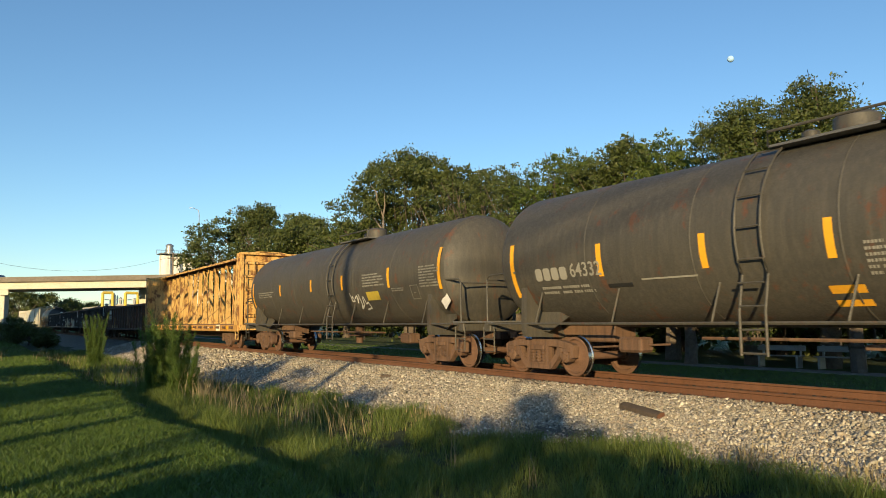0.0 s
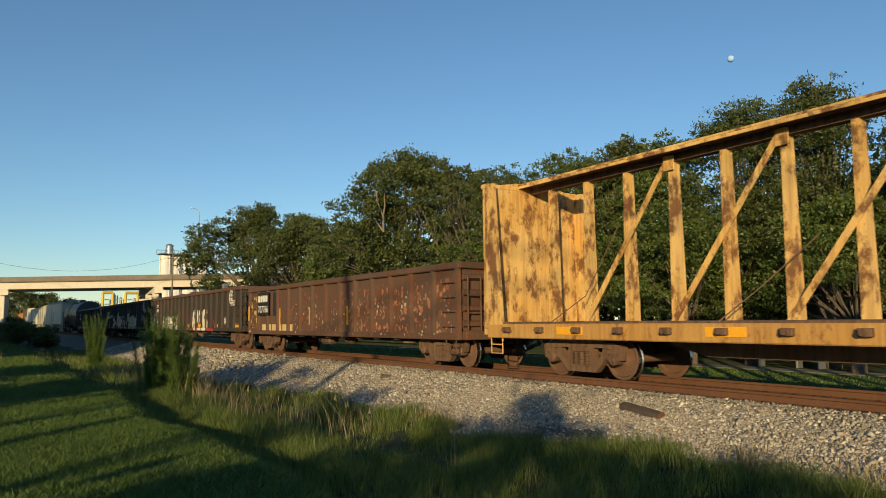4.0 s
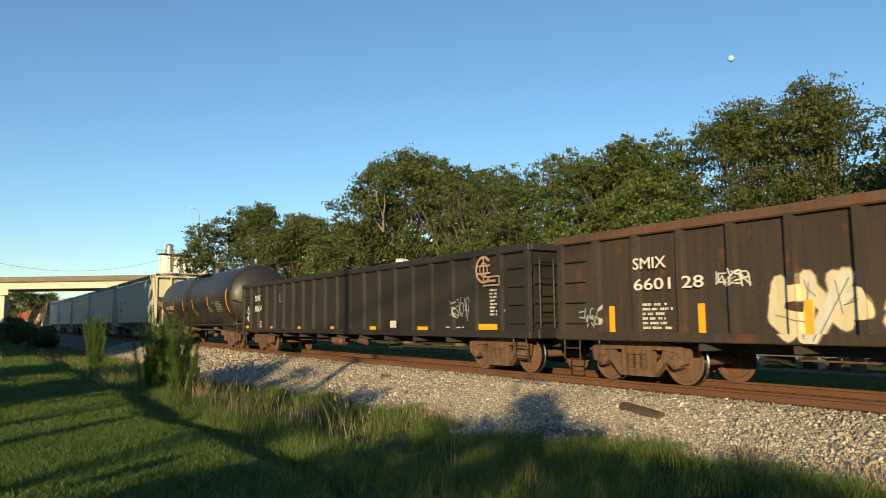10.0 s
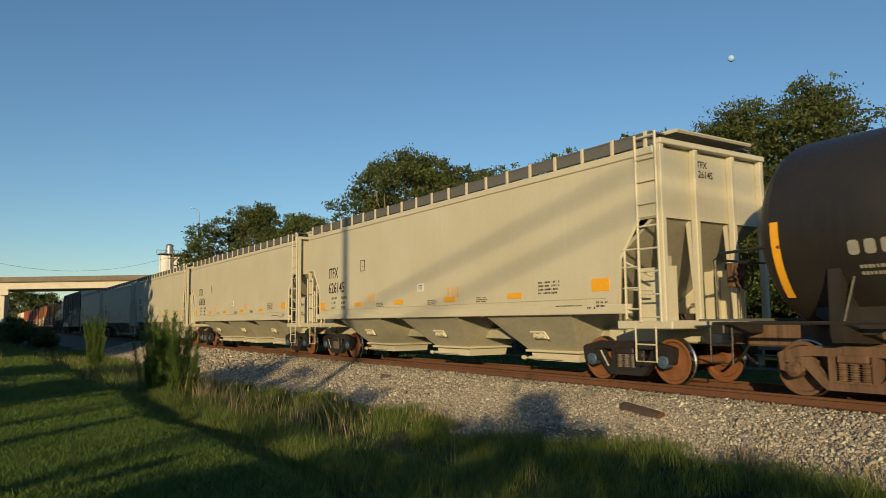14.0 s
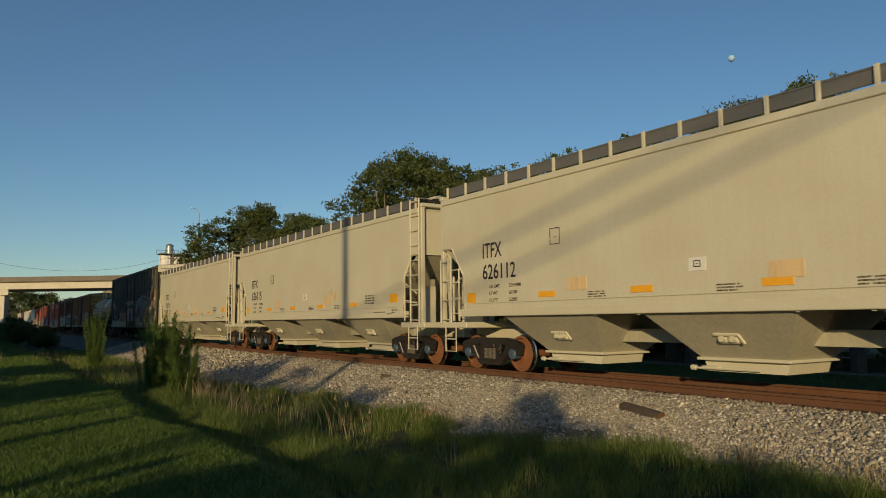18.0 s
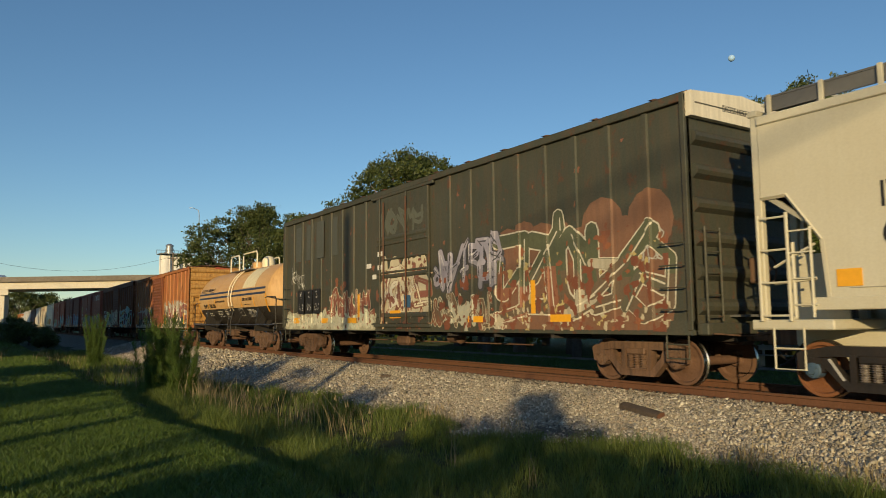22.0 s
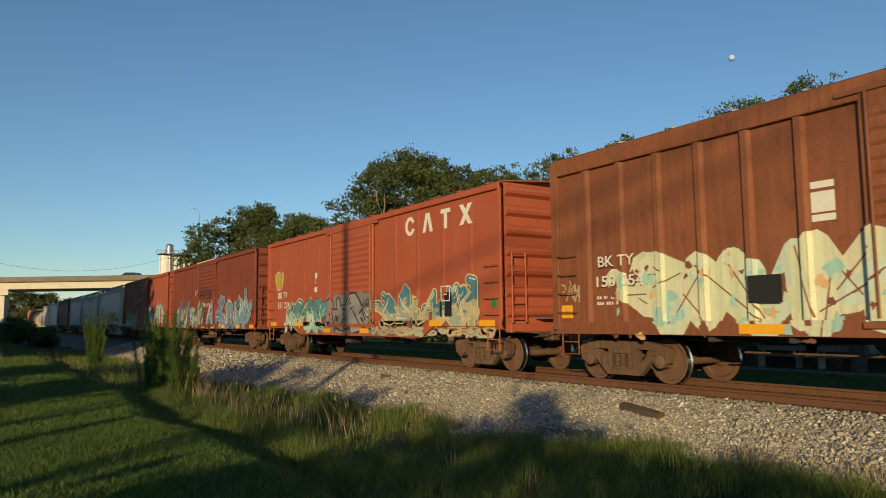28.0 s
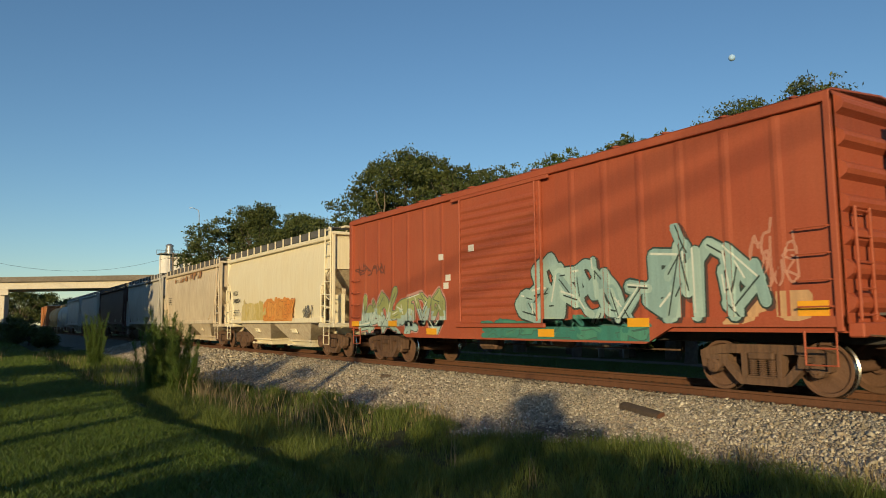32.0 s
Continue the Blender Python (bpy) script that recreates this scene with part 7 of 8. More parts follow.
wrap(bars(tk2, -6.5, 2.2, 1.9, 0.26, 2, M_FADED), 1.52, 2.55)
wrap(bars(tk2, 5.0, 2.05, 0.7, 0.12, 2, M_FADED), 1.52, 2.55)
SCRIBBLE = [([(2.2, 2.1), (2.25, 1.85), (2.42, 1.86), (2.36, 2.0), (2.25, 1.95)], 0.022), ([(2.5, 1.95), (2.65, 2.02), (2.6, 1.8), (2.72, 1.98)], 0.022), ([(2.78, 2.05), (2.8, 1.72), (2.66, 1.62), (2.9, 1.7), (3.02, 1.98)], 0.022), ([(3.08, 1.95), (3.1, 1.75), (3.28, 1.8), (3.3, 1.62), (3.0, 1.58)], 0.022)]
wrap(sprayed(tk2, SCRIBBLE, (0.55, 0.54, 0.50), 1.2, 2.4), 1.52, 2.55)
part("placard", Geo().prism([(7.63, 1.50), (7.85, 1.72), (7.63, 1.94), (7.41, 1.72)], "y", -1.315, -1.30), M_WHITE, tk2, "white diamond placard")

cb = centerbeam("yellow rusty centerbeam lumber flat car, empty", 134.8, 112.0, M_YELLOW)
SURF[cb.name] = (-1.46, [])
for x in (-8.0, -4.4, -0.8, 2.8, 6.4, 8.9):
    strip(cb, x, 0.98, 0.75, 0.16)
strip(cb, 7.6, 0.97, 0.62, 0.30, material=M_CREAM, name="plate")
bars(cb, 5.2, 0.90, 0.9, 0.14, 1, M_WHITE)

gon = gondola("brown rusty gondola with patched panels", 112.0, 94.4, 16.5, 2.68, M_GON_BROWN, 14, low=0.72)
strip(gon, -6.25, 1.98, 1.34, 0.95, y=-1.472, material=M_BLACK, name="patch_panel")
strip(gon, -4.95, 1.95, 0.75, 0.95, material=plain("slate_patch", (0.03, 0.032, 0.038), 0.6), name="patch_panel")
blocks(gon, -6.85, 2.05, 1.15, 0.28, 4, M_WHITE, 0.2, y=-1.490)
lettering("707766", 0.27, M_WHITE, gon, -6.85, 1.62, -1.492, 1.2)
for x, z in ((-4.56, 1.45), (-1.47, 1.42), (1.68, 1.42), (4.6, 1.42), (-8.1, 1.6)):
    strip(gon, x, z, 0.13, 0.62)
for i in range(3):
    strip(gon, -6.1 + i * 1.2, 0.98, 1.05, 0.30, material=pigment((0.62, 0.48, 0.22)), name="patch_panel")
splash(gon, -3.4, 7.8, 0.9, 2.3, (0.20, 0.075, 0.036), 5, 200, 0.08)
splash(gon, -3.4, 7.8, 0.8, 1.9, (0.46, 0.38, 0.26), 6, 110, 0.055)
splash(gon, 2.0, 7.8, 0.9, 2.2, (0.36, 0.15, 0.07), 8, 120, 0.09)
splash(gon, -8.1, -7.3, 0.8, 2.4, (0.62, 0.42, 0.14), 7, 26, 0.10)

GON_LOAD = [(1.1, -0.9, 2.70, 0.32, 0.10, 0.42, 30, M_METAL), (5.0, -0.7, 2.70, 0.26, 0.26, 0.55, 5, M_METAL), (-0.3, -0.8, 2.72, 0.9, 0.5, 0.22, 12, M_STEEL), (-1.2, -0.7, 2.75, 0.5, 0.4, 0.18, 40, M_METAL), (-3.5, -0.7, 2.70, 1.4, 0.3, 0.2, 3, M_WALKWAY), (3.2, -0.6, 2.7, 0.8, 0.4, 0.2, 70, M_STEEL), (7.0, -0.6, 2.75, 0.3, 0.2, 0.2, 10, M_METAL)]
gon2 = gondola("black gondola with white graffiti lettering and scrap load", 94.4, 73.1, 20.1, 2.89, M_GON_BLACK, 20, chord=M_GON_BROWN, load=GON_LOAD)
JPEG_STROKES = [([(1.36, 1.72), (1.30, 1.25), (1.18, 0.98), (0.98, 0.90), (0.84, 1.12)], 0.15), ([(1.75, 1.76), (1.86, 1.3), (1.98, 0.86)], 0.15), ([(1.75, 1.76), (2.15, 1.80), (2.33, 1.60), (2.20, 1.36), (1.95, 1.30)], 0.14),
        ([(2.75, 1.72), (2.75, 1.3), (2.82, 0.92)], 0.15), ([(2.75, 1.74), (3.16, 1.76)], 0.13), ([(2.78, 1.34), (3.08, 1.36)], 0.11), ([(2.82, 0.93), (3.25, 0.92)], 0.14),
        ([(4.25, 1.78), (3.88, 1.85), (3.58, 1.72), (3.56, 1.3), (3.64, 0.98), (3.95, 0.90), (4.30, 0.98), (4.32, 1.22), (4.02, 1.30)], 0.165)]
sprayed(gon2, [([(0.73 + (x - 0.73) * 0.93, z) for x, z in pts], r) for pts, r in JPEG_STROKES], (0.78, 0.74, 0.60), 0.82, 2.1)
sprayed(gon2, [([(0.5, 0.86), (0.9, 1.2)], 0.10), ([(0.3, 0.84), (0.8, 0.9)], 0.08), ([(1.45, 0.9), (1.6, 1.2)], 0.12), ([(2.35, 0.9), (2.5, 1.2)], 0.14), ([(3.35, 0.88), (3.4, 1.05)], 0.10), ([(4.4, 0.88), (5.6, 0.86)], 0.07)], (0.34, 0.03, 0.028), 0.80, 1.5, 0.003)
sprayed(gon2, [([(4.75, 1.6), (5.05, 1.62), (4.8, 1.4), (5.1, 1.3)], 0.03), ([(5.2, 1.65), (5.2, 1.3), (5.5, 1.3)], 0.03), ([(5.65, 1.3), (5.65, 1.65), (5.9, 1.55), (5.7, 1.45)], 0.03), ([(4.8, 1.1), (5.0, 1.25), (5.15, 1.1)], 0.03), ([(5.3, 1.2), (5.7, 1.15)], 0.03)], (0.26, 0.035, 0.03), 0.80, 2.0, 0.003)
splash(gon2, -0.2, 0.9, 1.1, 1.6, (0.10, 0.02, 0.018), 11, 10, 0.16)
graffiti(gon2, -6.0, -2.2, 0.84, 1.66, ((0.60, 0.58, 0.52), (0.52, 0.50, 0.46)), (0.06, 0.06, 0.06), 12, 6, 0.24, line=0.028, base=(0.30, 0.29, 0.27), bright=(0.74, 0.72, 0.66))
graffiti(gon2, -9.25, -8.45, 1.68, 2.02, ((0.24, 0.22, 0.34),), (0.20, 0.18, 0.28), 13, 4, 0.05, line=0.012)
graffiti(gon2, -9.0, -8.5, 1.36, 1.55, ((0.03, 0.22, 0.14),), (0.03, 0.16, 0.11), 14, 3, 0.08, line=0.012)
for x in (-9.3, 0.1, 2.98, 5.85):
    strip(gon2, x, 1.07, 0.56, 0.16)
strip(gon2, 9.4, 1.08, 0.9, 0.17)
letters("SMIX", 0.2, M_WHITE, gon2, -8.0, 2.25, 0.6)
letters("660114", 0.2, M_WHITE, gon2, -8.05, 1.95, 0.7)
bars(gon2, -8.0, 0.98, 0.6, 0.5, 3, M_WHITE)
outline_box(gon2, 7.27, 1.14, 0.48, 0.32, M_WHITE, 0.03)
outline_box(gon2, 7.33, 1.2, 0.17, 0.2, M_WHITE, 0.02)
outline_box(gon2, 7.52, 1.2, 0.17, 0.2, M_WHITE, 0.02)
bars(gon2, 8.66, 1.2, 0.36, 0.42, 4, M_FADED, gap=0.8)


def globe_mark(c, x, z, material):
    """A round mark with a ribbon, drawn as plain shapes."""
    y = min(face_y(c, x - 0.4 + 0.1 * i, z) for i in range(11))
    g = Geo()

    def ring(r0, r1, wide, a0, a1):
        for k in range(18):
            t0, t1 = (radians(a0 + (a1 - a0) * (k + q) / 18) for q in (0, 1))
            g.prism([(x + r * wide * math.cos(t), z + r * math.sin(t)) for r, t in ((r1, t0), (r1, t1), (r0, t1), (r0, t0))], "y", y - 0.006, y)

    ring(0.27, 0.33, 0.98, 40, 318)
    ring(0.15, 0.18, 0.9, 0, 360)
    for dz in (-0.09, 0.09):
        g.box(x - 0.28, x + 0.26, y - 0.0065, y, z + dz - 0.02, z + dz + 0.02)
    g.box(x - 0.02, x + 0.02, y - 0.007, y, z - 0.27, z + 0.27)
    # the ribbon, an open frame with a bar in it
    for a, b, d, e in ((-0.02, 0.62, -0.40, -0.36), (0.05, 0.62, -0.20, -0.16), (0.58, 0.62, -0.36, -0.20), (0.12, 0.46, -0.31, -0.25)):
        g.box(x + a, x + b, y - 0.0075, y, z + d, z + e)
    part("emblem", g, material, c)


globe_mark(gon2, 8.64, 2.42, M_WHITE)

gon3 = gondola("black gondola with large cream graffiti", 73.1, 52.1, 20.1, 2.89, M_GON_BLACK, 20, chord=M_GON_BROWN)
graffiti(gon3, -5.3, -1.9, 0.82, 1.95, (CRM, WHT, CRM), (0.20, 0.17, 0.12), 21, 4, 0.30, line=0.02)
graffiti(gon3, -1.3, 0.3, 0.85, 2.0, (INK, (0.05, 0.05, 0.05)), (0.62, 0.58, 0.44), 22, 2, 0.12, line=0.04)
graffiti(gon3, 1.0, 5.3, 0.82, 2.0, (CRM, WHT, CRM), (0.36, 0.10, 0.06), 23, 4, 0.30, line=0.025)
for x in (-8.63, -6.62, -4.78, -2.88, -1.0, 1.02, 2.91, 4.86, 6.58, 9.2):
    strip(gon3, x, 1.14, 0.13, 0.62)
letters("SMIX", 0.2, M_WHITE, gon3, -8.0, 2.1, 0.75)
letters("6601 28", 0.2, M_WHITE, gon3, -8.0, 1.72, 1.5)
bars(gon3, -7.9, 1.0, 0.7, 0.5, 3, M_WHITE)
bars(gon3, 6.0, 1.5, 0.4, 0.12, 2, M_FADED)
bars(gon3, 5.5, 0.95, 0.9, 0.06, 1, M_WHITE, gap=1)
graffiti(gon3, -9.5, -8.9, 1.0, 1.5, (GREY,), INK, 24, 2, 0.1)
graffiti(gon3, -6.3, -5.7, 1.7, 2.0, (WHT,), INK, 25, 2, 0.1, line=0.01)
globe_mark(gon3, 8.64, 2.42, M_WHITE)
graffiti(gon3, 7.2, 8.2, 1.2, 2.0, (INK,), GREY, 26, 2, 0.08, line=0.03)

gon4 = gondola("black gondola with plain clean sides", 52.1, 31.1, 20.1, 2.89, M_GON_DARK, 20, load=[(3.3, -0.8, 2.72, 0.3, 0.3, 0.36, 20, M_WHITE), (-2.0, -0.6, 2.74, 0.4, 0.3, 0.2, 50, M_METAL)])
letters("SMIX", 0.24, M_WHITE, gon4, -8.25, 2.12, 0.72)
letters("660634", 0.24, M_WHITE, gon4, -8.25, 1.68, 0.85)
bars(gon4, -8.2, 0.98, 0.7, 0.3, 2, M_WHITE)
for x in (-6.25, -3.27, -0.32, 2.61, 5.45):
    strip(gon4, x, 0.99, 0.52, 0.13)
strip(gon4, -9.3, 1.02, 0.75, 0.12)
strip(gon4, 8.5, 1.05, 0.95, 0.14)
outline_box(gon4, -5.5, 2.02, 0.30, 0.32, M_FADED, 0.02)
strip(gon4, 4.0, 1.12, 0.34, 0.2, material=M_WHITE, name="stencil")
bars(gon4, 6.6, 1.0, 0.9, 0.07, 1, M_WHITE, gap=1)
bars(gon4, 8.5, 1.3, 0.6, 0.65, 4, M_WHITE)
globe_mark(gon4, 8.40, 2.40, pigment((0.45, 0.30, 0.22)))
graffiti(gon4, 6.8, 7.6, 1.2, 1.9, (GREY,), INK, 28, 2, 0.06, line=0.01)
graffiti(gon4, -9.6, -9.0, 1.2, 2.0, (WHT,), WHT, 27, 2, 0.16, line=0.02)

tk3 = tankcar("glossy black tank car with yellow reflectors", 31.1, 13.4, 15.7, 1.52, 2.52, M_TANKBLACK, overhang=2.5, lx=-0.9, mx=0.15, platform=2.4)
tank_marks(tk3, ((-7.15, -42, 4), (-4.14, -22, 0), (-1.82, -22, 0), (0.45, -22, 0), (3.56, -22, 2), (6.9, -32, 12)), zc=2.52)
blocks(tk3, -6.1, 2.05, 0.8, 0.2, 4, M_FADED, 0.5)
for o in [o for o in tk3.children if o.name.startswith("emblem")]:
    wrap(o, 1.52, 2.52)
wrap(letters("37592", 0.2, M_WHITE, tk3, -5.15, 2.06, 0.75), 1.52, 2.52)
wrap(bars(tk3, -6.0, 1.75, 1.6, 0.18, 2, M_FADED), 1.52, 2.52)
wrap(bars(tk3, 4.95, 1.75, 1.15, 0.55, 6, M_FADED, gap=0.6), 1.52, 2.52)
wrap(bars(tk3, 4.2, 2.15, 0.7, 0.16, 1, M_FADED), 1.52, 2.52)
wrap(bars(tk3, 3.5, 1.75, 0.7, 0.25, 3, M_FADED), 1.52, 2.52)
wrap(bars(tk3, 0.5, 1.6, 0.7, 0.3, 3, M_FADED), 1.52, 2.52)
wrap(strip(tk3, -2.6, 1.7, 0.45, 0.26, material=M_BLACK, name="plate"), 1.52, 2.52)

hops = []
for i, num in enumerate(("626145", "626136", "626112", "626115", "626114")):
    hp = hopper("pale grey covered hopper with black lettering", 13.52 - 16.9 * i, 13.52 - 16.9 * (i + 1), M_HOPPER, M_HOPPER_SHADED, overhang=1.87, inset=0.60, sill=1.40)
    letters("ITFX", 0.34, M_BLACK, hp, -6.15, 2.66, 0.72)
    letters(num, 0.34, M_BLACK, hp, -6.15, 2.16, 1.22)
    for k, (word, load) in enumerate((("LD LMT", "225900"), ("LT WT", "60100"), ("CU FT", "5200"))):
        letters(word, 0.075, M_BLACK, hp, -5.9, 1.95 - 0.16 * k, 0.40 if k == 0 else 0.32)
        letters(load, 0.075, M_BLACK, hp, -5.16, 1.95 - 0.16 * k, 0.42 if k == 0 else 0.28)
    outline_box(hp, -3.75, 2.76, 0.30, 0.34, M_BLACK, 0.012)
    strip(hp, -0.15, 2.1, 0.34, 0.22, material=M_WHITE, name="label_plate")
    outline_box(hp, -0.22, 2.05, 0.14, 0.11, M_BLACK, 0.015)
    for x in (-3.9, -1.35, 1.25, 3.85):
        strip(hp, x, 1.74, 0.5, 0.12)
    strip(hp, 6.46, 1.86, 0.46, 0.24)
    strip(hp, -6.6, 1.74, 0.34, 0.24)
    for x in (-2.7, 0.2, 2.4):
        bars(hp, x, 1.62, 0.5, 0.14, 3, M_BLACK, gap=0.7)
    bars(hp, 4.65, 1.72, 0.75, 0.3, 3, M_BLACK)
    bars(hp, 5.2, 1.45, 0.9, 0.05, 1, M_BLACK, gap=0.9)
    bars(hp, 6.1, 1.38, 0.3, 0.08, 1, M_BLACK, gap=1)
    bars(hp, 6.35, 1.42, 0.35, 0.14, 2, M_BLACK)
    for x in (-3.0, 1.4 + 0.5 * (i % 2)):
        strip(hp, x, 1.92, 0.55, 0.26, material=pigment((0.68, 0.50, 0.27)), name="sticker_ghost")
    strip(hp, 0.0, 1.60, 13.2, 0.012, material=M_HOPPER_SHADED, name="seam")
    if i == 3:
        splash(hp, 1.3, 3.4, 1.9, 2.5, (0.62, 0.46, 0.22), 44, 5, 0.22)
    t = letters("ITFX", 0.13, M_BLACK, hp, 0, 0, 0.34)
    t.matrix_basis = pose(7.855, -0.42, 4.0, 0, 0, 90)
    t = letters(num, 0.13, M_BLACK, hp, 0, 0, 0.5)
    t.matrix_basis = pose(7.855, -0.42, 3.82, 0, 0, 90)
    hops.append(hp)

kcs = boxcar("dark green high boxcar with pale graffiti and rust", -71.1, -91.4, 19.0, 5.1, M_GREEN, M_GON_BROWN, 8, [(-1.75, 1.2)], belly=False, louvred=False, post=0.04)
part("end_fascia", Geo().prism([(-1.46, 4.66), (1.46, 4.66), (1.46, 5.1), (0, 5.22), (-1.46, 5.1)], "x", 9.50, 9.62), pigment((0.72, 0.67, 0.54)), kcs, "white band across the top of the end")
t = letters("EXCESS HEIGHT CAR", 0.11, M_BLACK, kcs, 0, 0, 1.1)
t.matrix_basis = pose(9.624, -0.6, 4.85, 0, 0, 90)
t = letters("KCS", 0.14, M_WHITE, kcs, 0, 0, 0.4)
t.matrix_basis = pose(9.60, 0.55, 4.42, 0, 0, 90)
for x, ch, num in ((-7.7, "K", "12"), (-6.94, "C", "96"), (-6.26, "S", "01")):
    strip(kcs, x, 1.94, 0.60, 0.86, y=-1.512, material=M_BLACK, name="patch_panel")
    lettering(ch, 0.24, M_WHITE, kcs, x - 0.1, 2.06, -1.522, 0.2)
    lettering(num, 0.24, M_WHITE, kcs, x - 0.2, 1.62, -1.522, 0.38)
for i in range(4):
    strip(kcs, -8.1 + i * 1.02, 4.1, 0.62, 1.3, material=pigment((0.078, 0.085, 0.072)), name="faded_panel")
graffiti(kcs, -9.2, -2.0, 0.94, 1.55, ((0.58, 0.58, 0.44), (0.50, 0.52, 0.40)), (0.40, 0.38, 0.28), 51, 9, 0.16, line=0.015, base=(0.40, 0.38, 0.27))
graffiti(kcs, -5.4, -2.4, 1.2, 2.35, ((0.22, 0.075, 0.045), (0.30, 0.10, 0.05)), (0.56, 0.52, 0.38), 59, 4, 0.16, line=0.025)
graffiti(kcs, -1.4, 1.1, 1.45, 2.95, ((0.66, 0.60, 0.44), (0.70, 0.66, 0.54), (0.24, 0.09, 0.06)), (0.28, 0.20, 0.13), 52, 3, 0.20, line=0.02, base=(0.58, 0.52, 0.37))
graffiti(kcs, 1.3, 4.2, 1.9, 3.3, ((0.26, 0.25, 0.30), (0.30, 0.28, 0.35)), (0.05, 0.05, 0.06), 53, 4, 0.19, line=0.03, shade=(0.06, 0.06, 0.07), two=(0.38, 0.36, 0.44), bright=(0.64, 0.62, 0.6))
graffiti(kcs, 4.2, 8.9, 1.0, 3.35, ((0.14, 0.10, 0.06), (0.26, 0.11, 0.06), (0.12, 0.11, 0.07), (0.44, 0.40, 0.30)), (0.62, 0.58, 0.46), 54, 3, 0.20, line=0.035, two=(0.10, 0.11, 0.06), base=(0.20, 0.10, 0.055))
graffiti(kcs, 1.3, 4.0, 0.95, 1.9, ((0.20, 0.085, 0.045), (0.15, 0.10, 0.06), (0.42, 0.42, 0.34)), (0.46, 0.43, 0.32), 55, 4, 0.16, line=0.02)
splash(kcs, -9.0, 9.0, 1.0, 2.9, (0.24, 0.09, 0.045), 56, 46, 0.16)
splash(kcs, -9.0, 9.0, 2.6, 4.6, (0.22, 0.09, 0.05), 57, 40, 0.06)
for x0, x1, z1, col, seed, n, size in ((1.6, 9.0, 2.35, (0.20, 0.065, 0.03), 150, 130, 0.13), (4.2, 9.0, 2.9, (0.28, 0.10, 0.04), 151, 60, 0.08), (1.5, 9.0, 1.5, (0.52, 0.46, 0.32), 152, 90, 0.07), (-9.2, -2.0, 1.35, (0.62, 0.58, 0.44), 153, 200, 0.07), (-9.2, -2.0, 1.7, (0.24, 0.08, 0.04), 154, 36, 0.10), (-1.6, 1.2, 2.9, (0.18, 0.07, 0.04), 155, 70, 0.09), (-1.6, 1.3, 2.5, (0.56, 0.40, 0.24), 156, 40, 0.07), (4.2, 8.8, 2.6, (0.50, 0.40, 0.16), 157, 40, 0.07)):
    splash(kcs, x0, x1, 0.98, z1, col, seed, n, size, 0.0095)
for z in (1.35, 2.62, 3.0, 3.45):
    part("door_rib", Geo().box(-1.70, 1.15, -1.55, -1.51, z - 0.03, z + 0.03, 0.01), M_GREEN, kcs)
for x in (-1.2, 0.1):
    part("lock_bar", Geo().tube([(x, -1.58, 1.15), (x, -1.58, 4.7)], 0.024, 6), M_GON_BROWN, kcs)
for x, z in ((-8.3, 1.25), (-5.77, 1.22), (-3.5, 1.22), (-0.6, 1.4), (3.2, 1.2), (6.2, 1.2)):
    strip(kcs, x, z, 0.62, 0.22)
for x in (-3.1, 5.35):
    strip(kcs, x, 1.7, 0.14, 0.72)
strip(kcs, 0.1, 1.75, 0.36, 0.34, material=pigment((0.03, 0.10, 0.22)), name="plate")
for x, z in ((-1.5, 3.2), (-1.5, 2.8), (-2.4, 2.9), (-2.0, 2.55)):
    strip(kcs, x, z, 0.3, 0.14, material=M_WHITE, name="stencil")
graffiti(kcs, -1.4, 0.9, 3.7, 4.5, ((0.10, 0.11, 0.085),), (0.13, 0.135, 0.11), 58, 3, 0.09, line=0.02)
for x, z in ((-8.9, 2.6), (-8.2, 2.4), (8.3, 2.2)):
    graffiti(kcs, x, x + 0.6, z, z + 0.6, ((0.45, 0.45, 0.42),), (0.40, 0.40, 0.37), int(x * 10 + 200), 2, 0.03, line=0.008)

TR, TZ = 1.42, 2.42
tan = tankcar("cream and black tank car with navy stripes", -91.4, -105.3, 12.0, TR, TZ, M_TAN, M_TANKBLACK, -0.52, overhang=2.95, high_rails=True, lx=0.4, mx=0.15, platform=2.6, rail_m=M_CREAM)
for z0, z1 in ((2.43, 2.52), (2.64, 2.73)):
    a0, a1 = (math.degrees(math.asin((z - TZ) / TR)) for z in (z0, z1))
    on_tank(tan, TR, TZ, -5.35, 5.15, a0, a1, M_NAVY)
on_tank(tan, TR, TZ, 1.98, 3.7, 14.5, 62, pigment((0.78, 0.70, 0.46)), "clean_patch", 0.006)
for x in (-3.65, -2.4, 1.82, 3.63):
    on_tank(tan, TR, TZ, x - 0.05, x + 0.05, -20, 0, M_STRIP, "reflector")
on_tank(tan, TR, TZ, 5.15, 5.28, -32, 2, M_STRIP, "reflector")
on_tank(tan, TR, TZ, -5.55, -5.43, -40, 2, M_STRIP, "reflector")
wrap(letters("SHPX", 0.2, M_BLACK, tan, -4.52, 1.97, 0.88), TR, TZ)
wrap(letters("206106", 0.2, M_BLACK, tan, -3.5, 1.97, 1.12), TR, TZ)
wrap(letters("CALCIUM CARBONATE", 0.13, M_BLACK, tan, -5.1, 2.83, 2.5), TR, TZ)
wrap(strip(tan, -3.9, 2.78, 2.5, 0.015, material=M_BLACK, name="stencil"), TR, TZ)
wrap(letters("VENT BEFORE UNLOADING", 0.08, M_BLACK, tan, -2.3, 2.22, 1.6), TR, TZ)
wrap(letters("LIMESTONE SLURRY", 0.12, M_BLACK, tan, 2.05, 2.2, 1.37), TR, TZ)
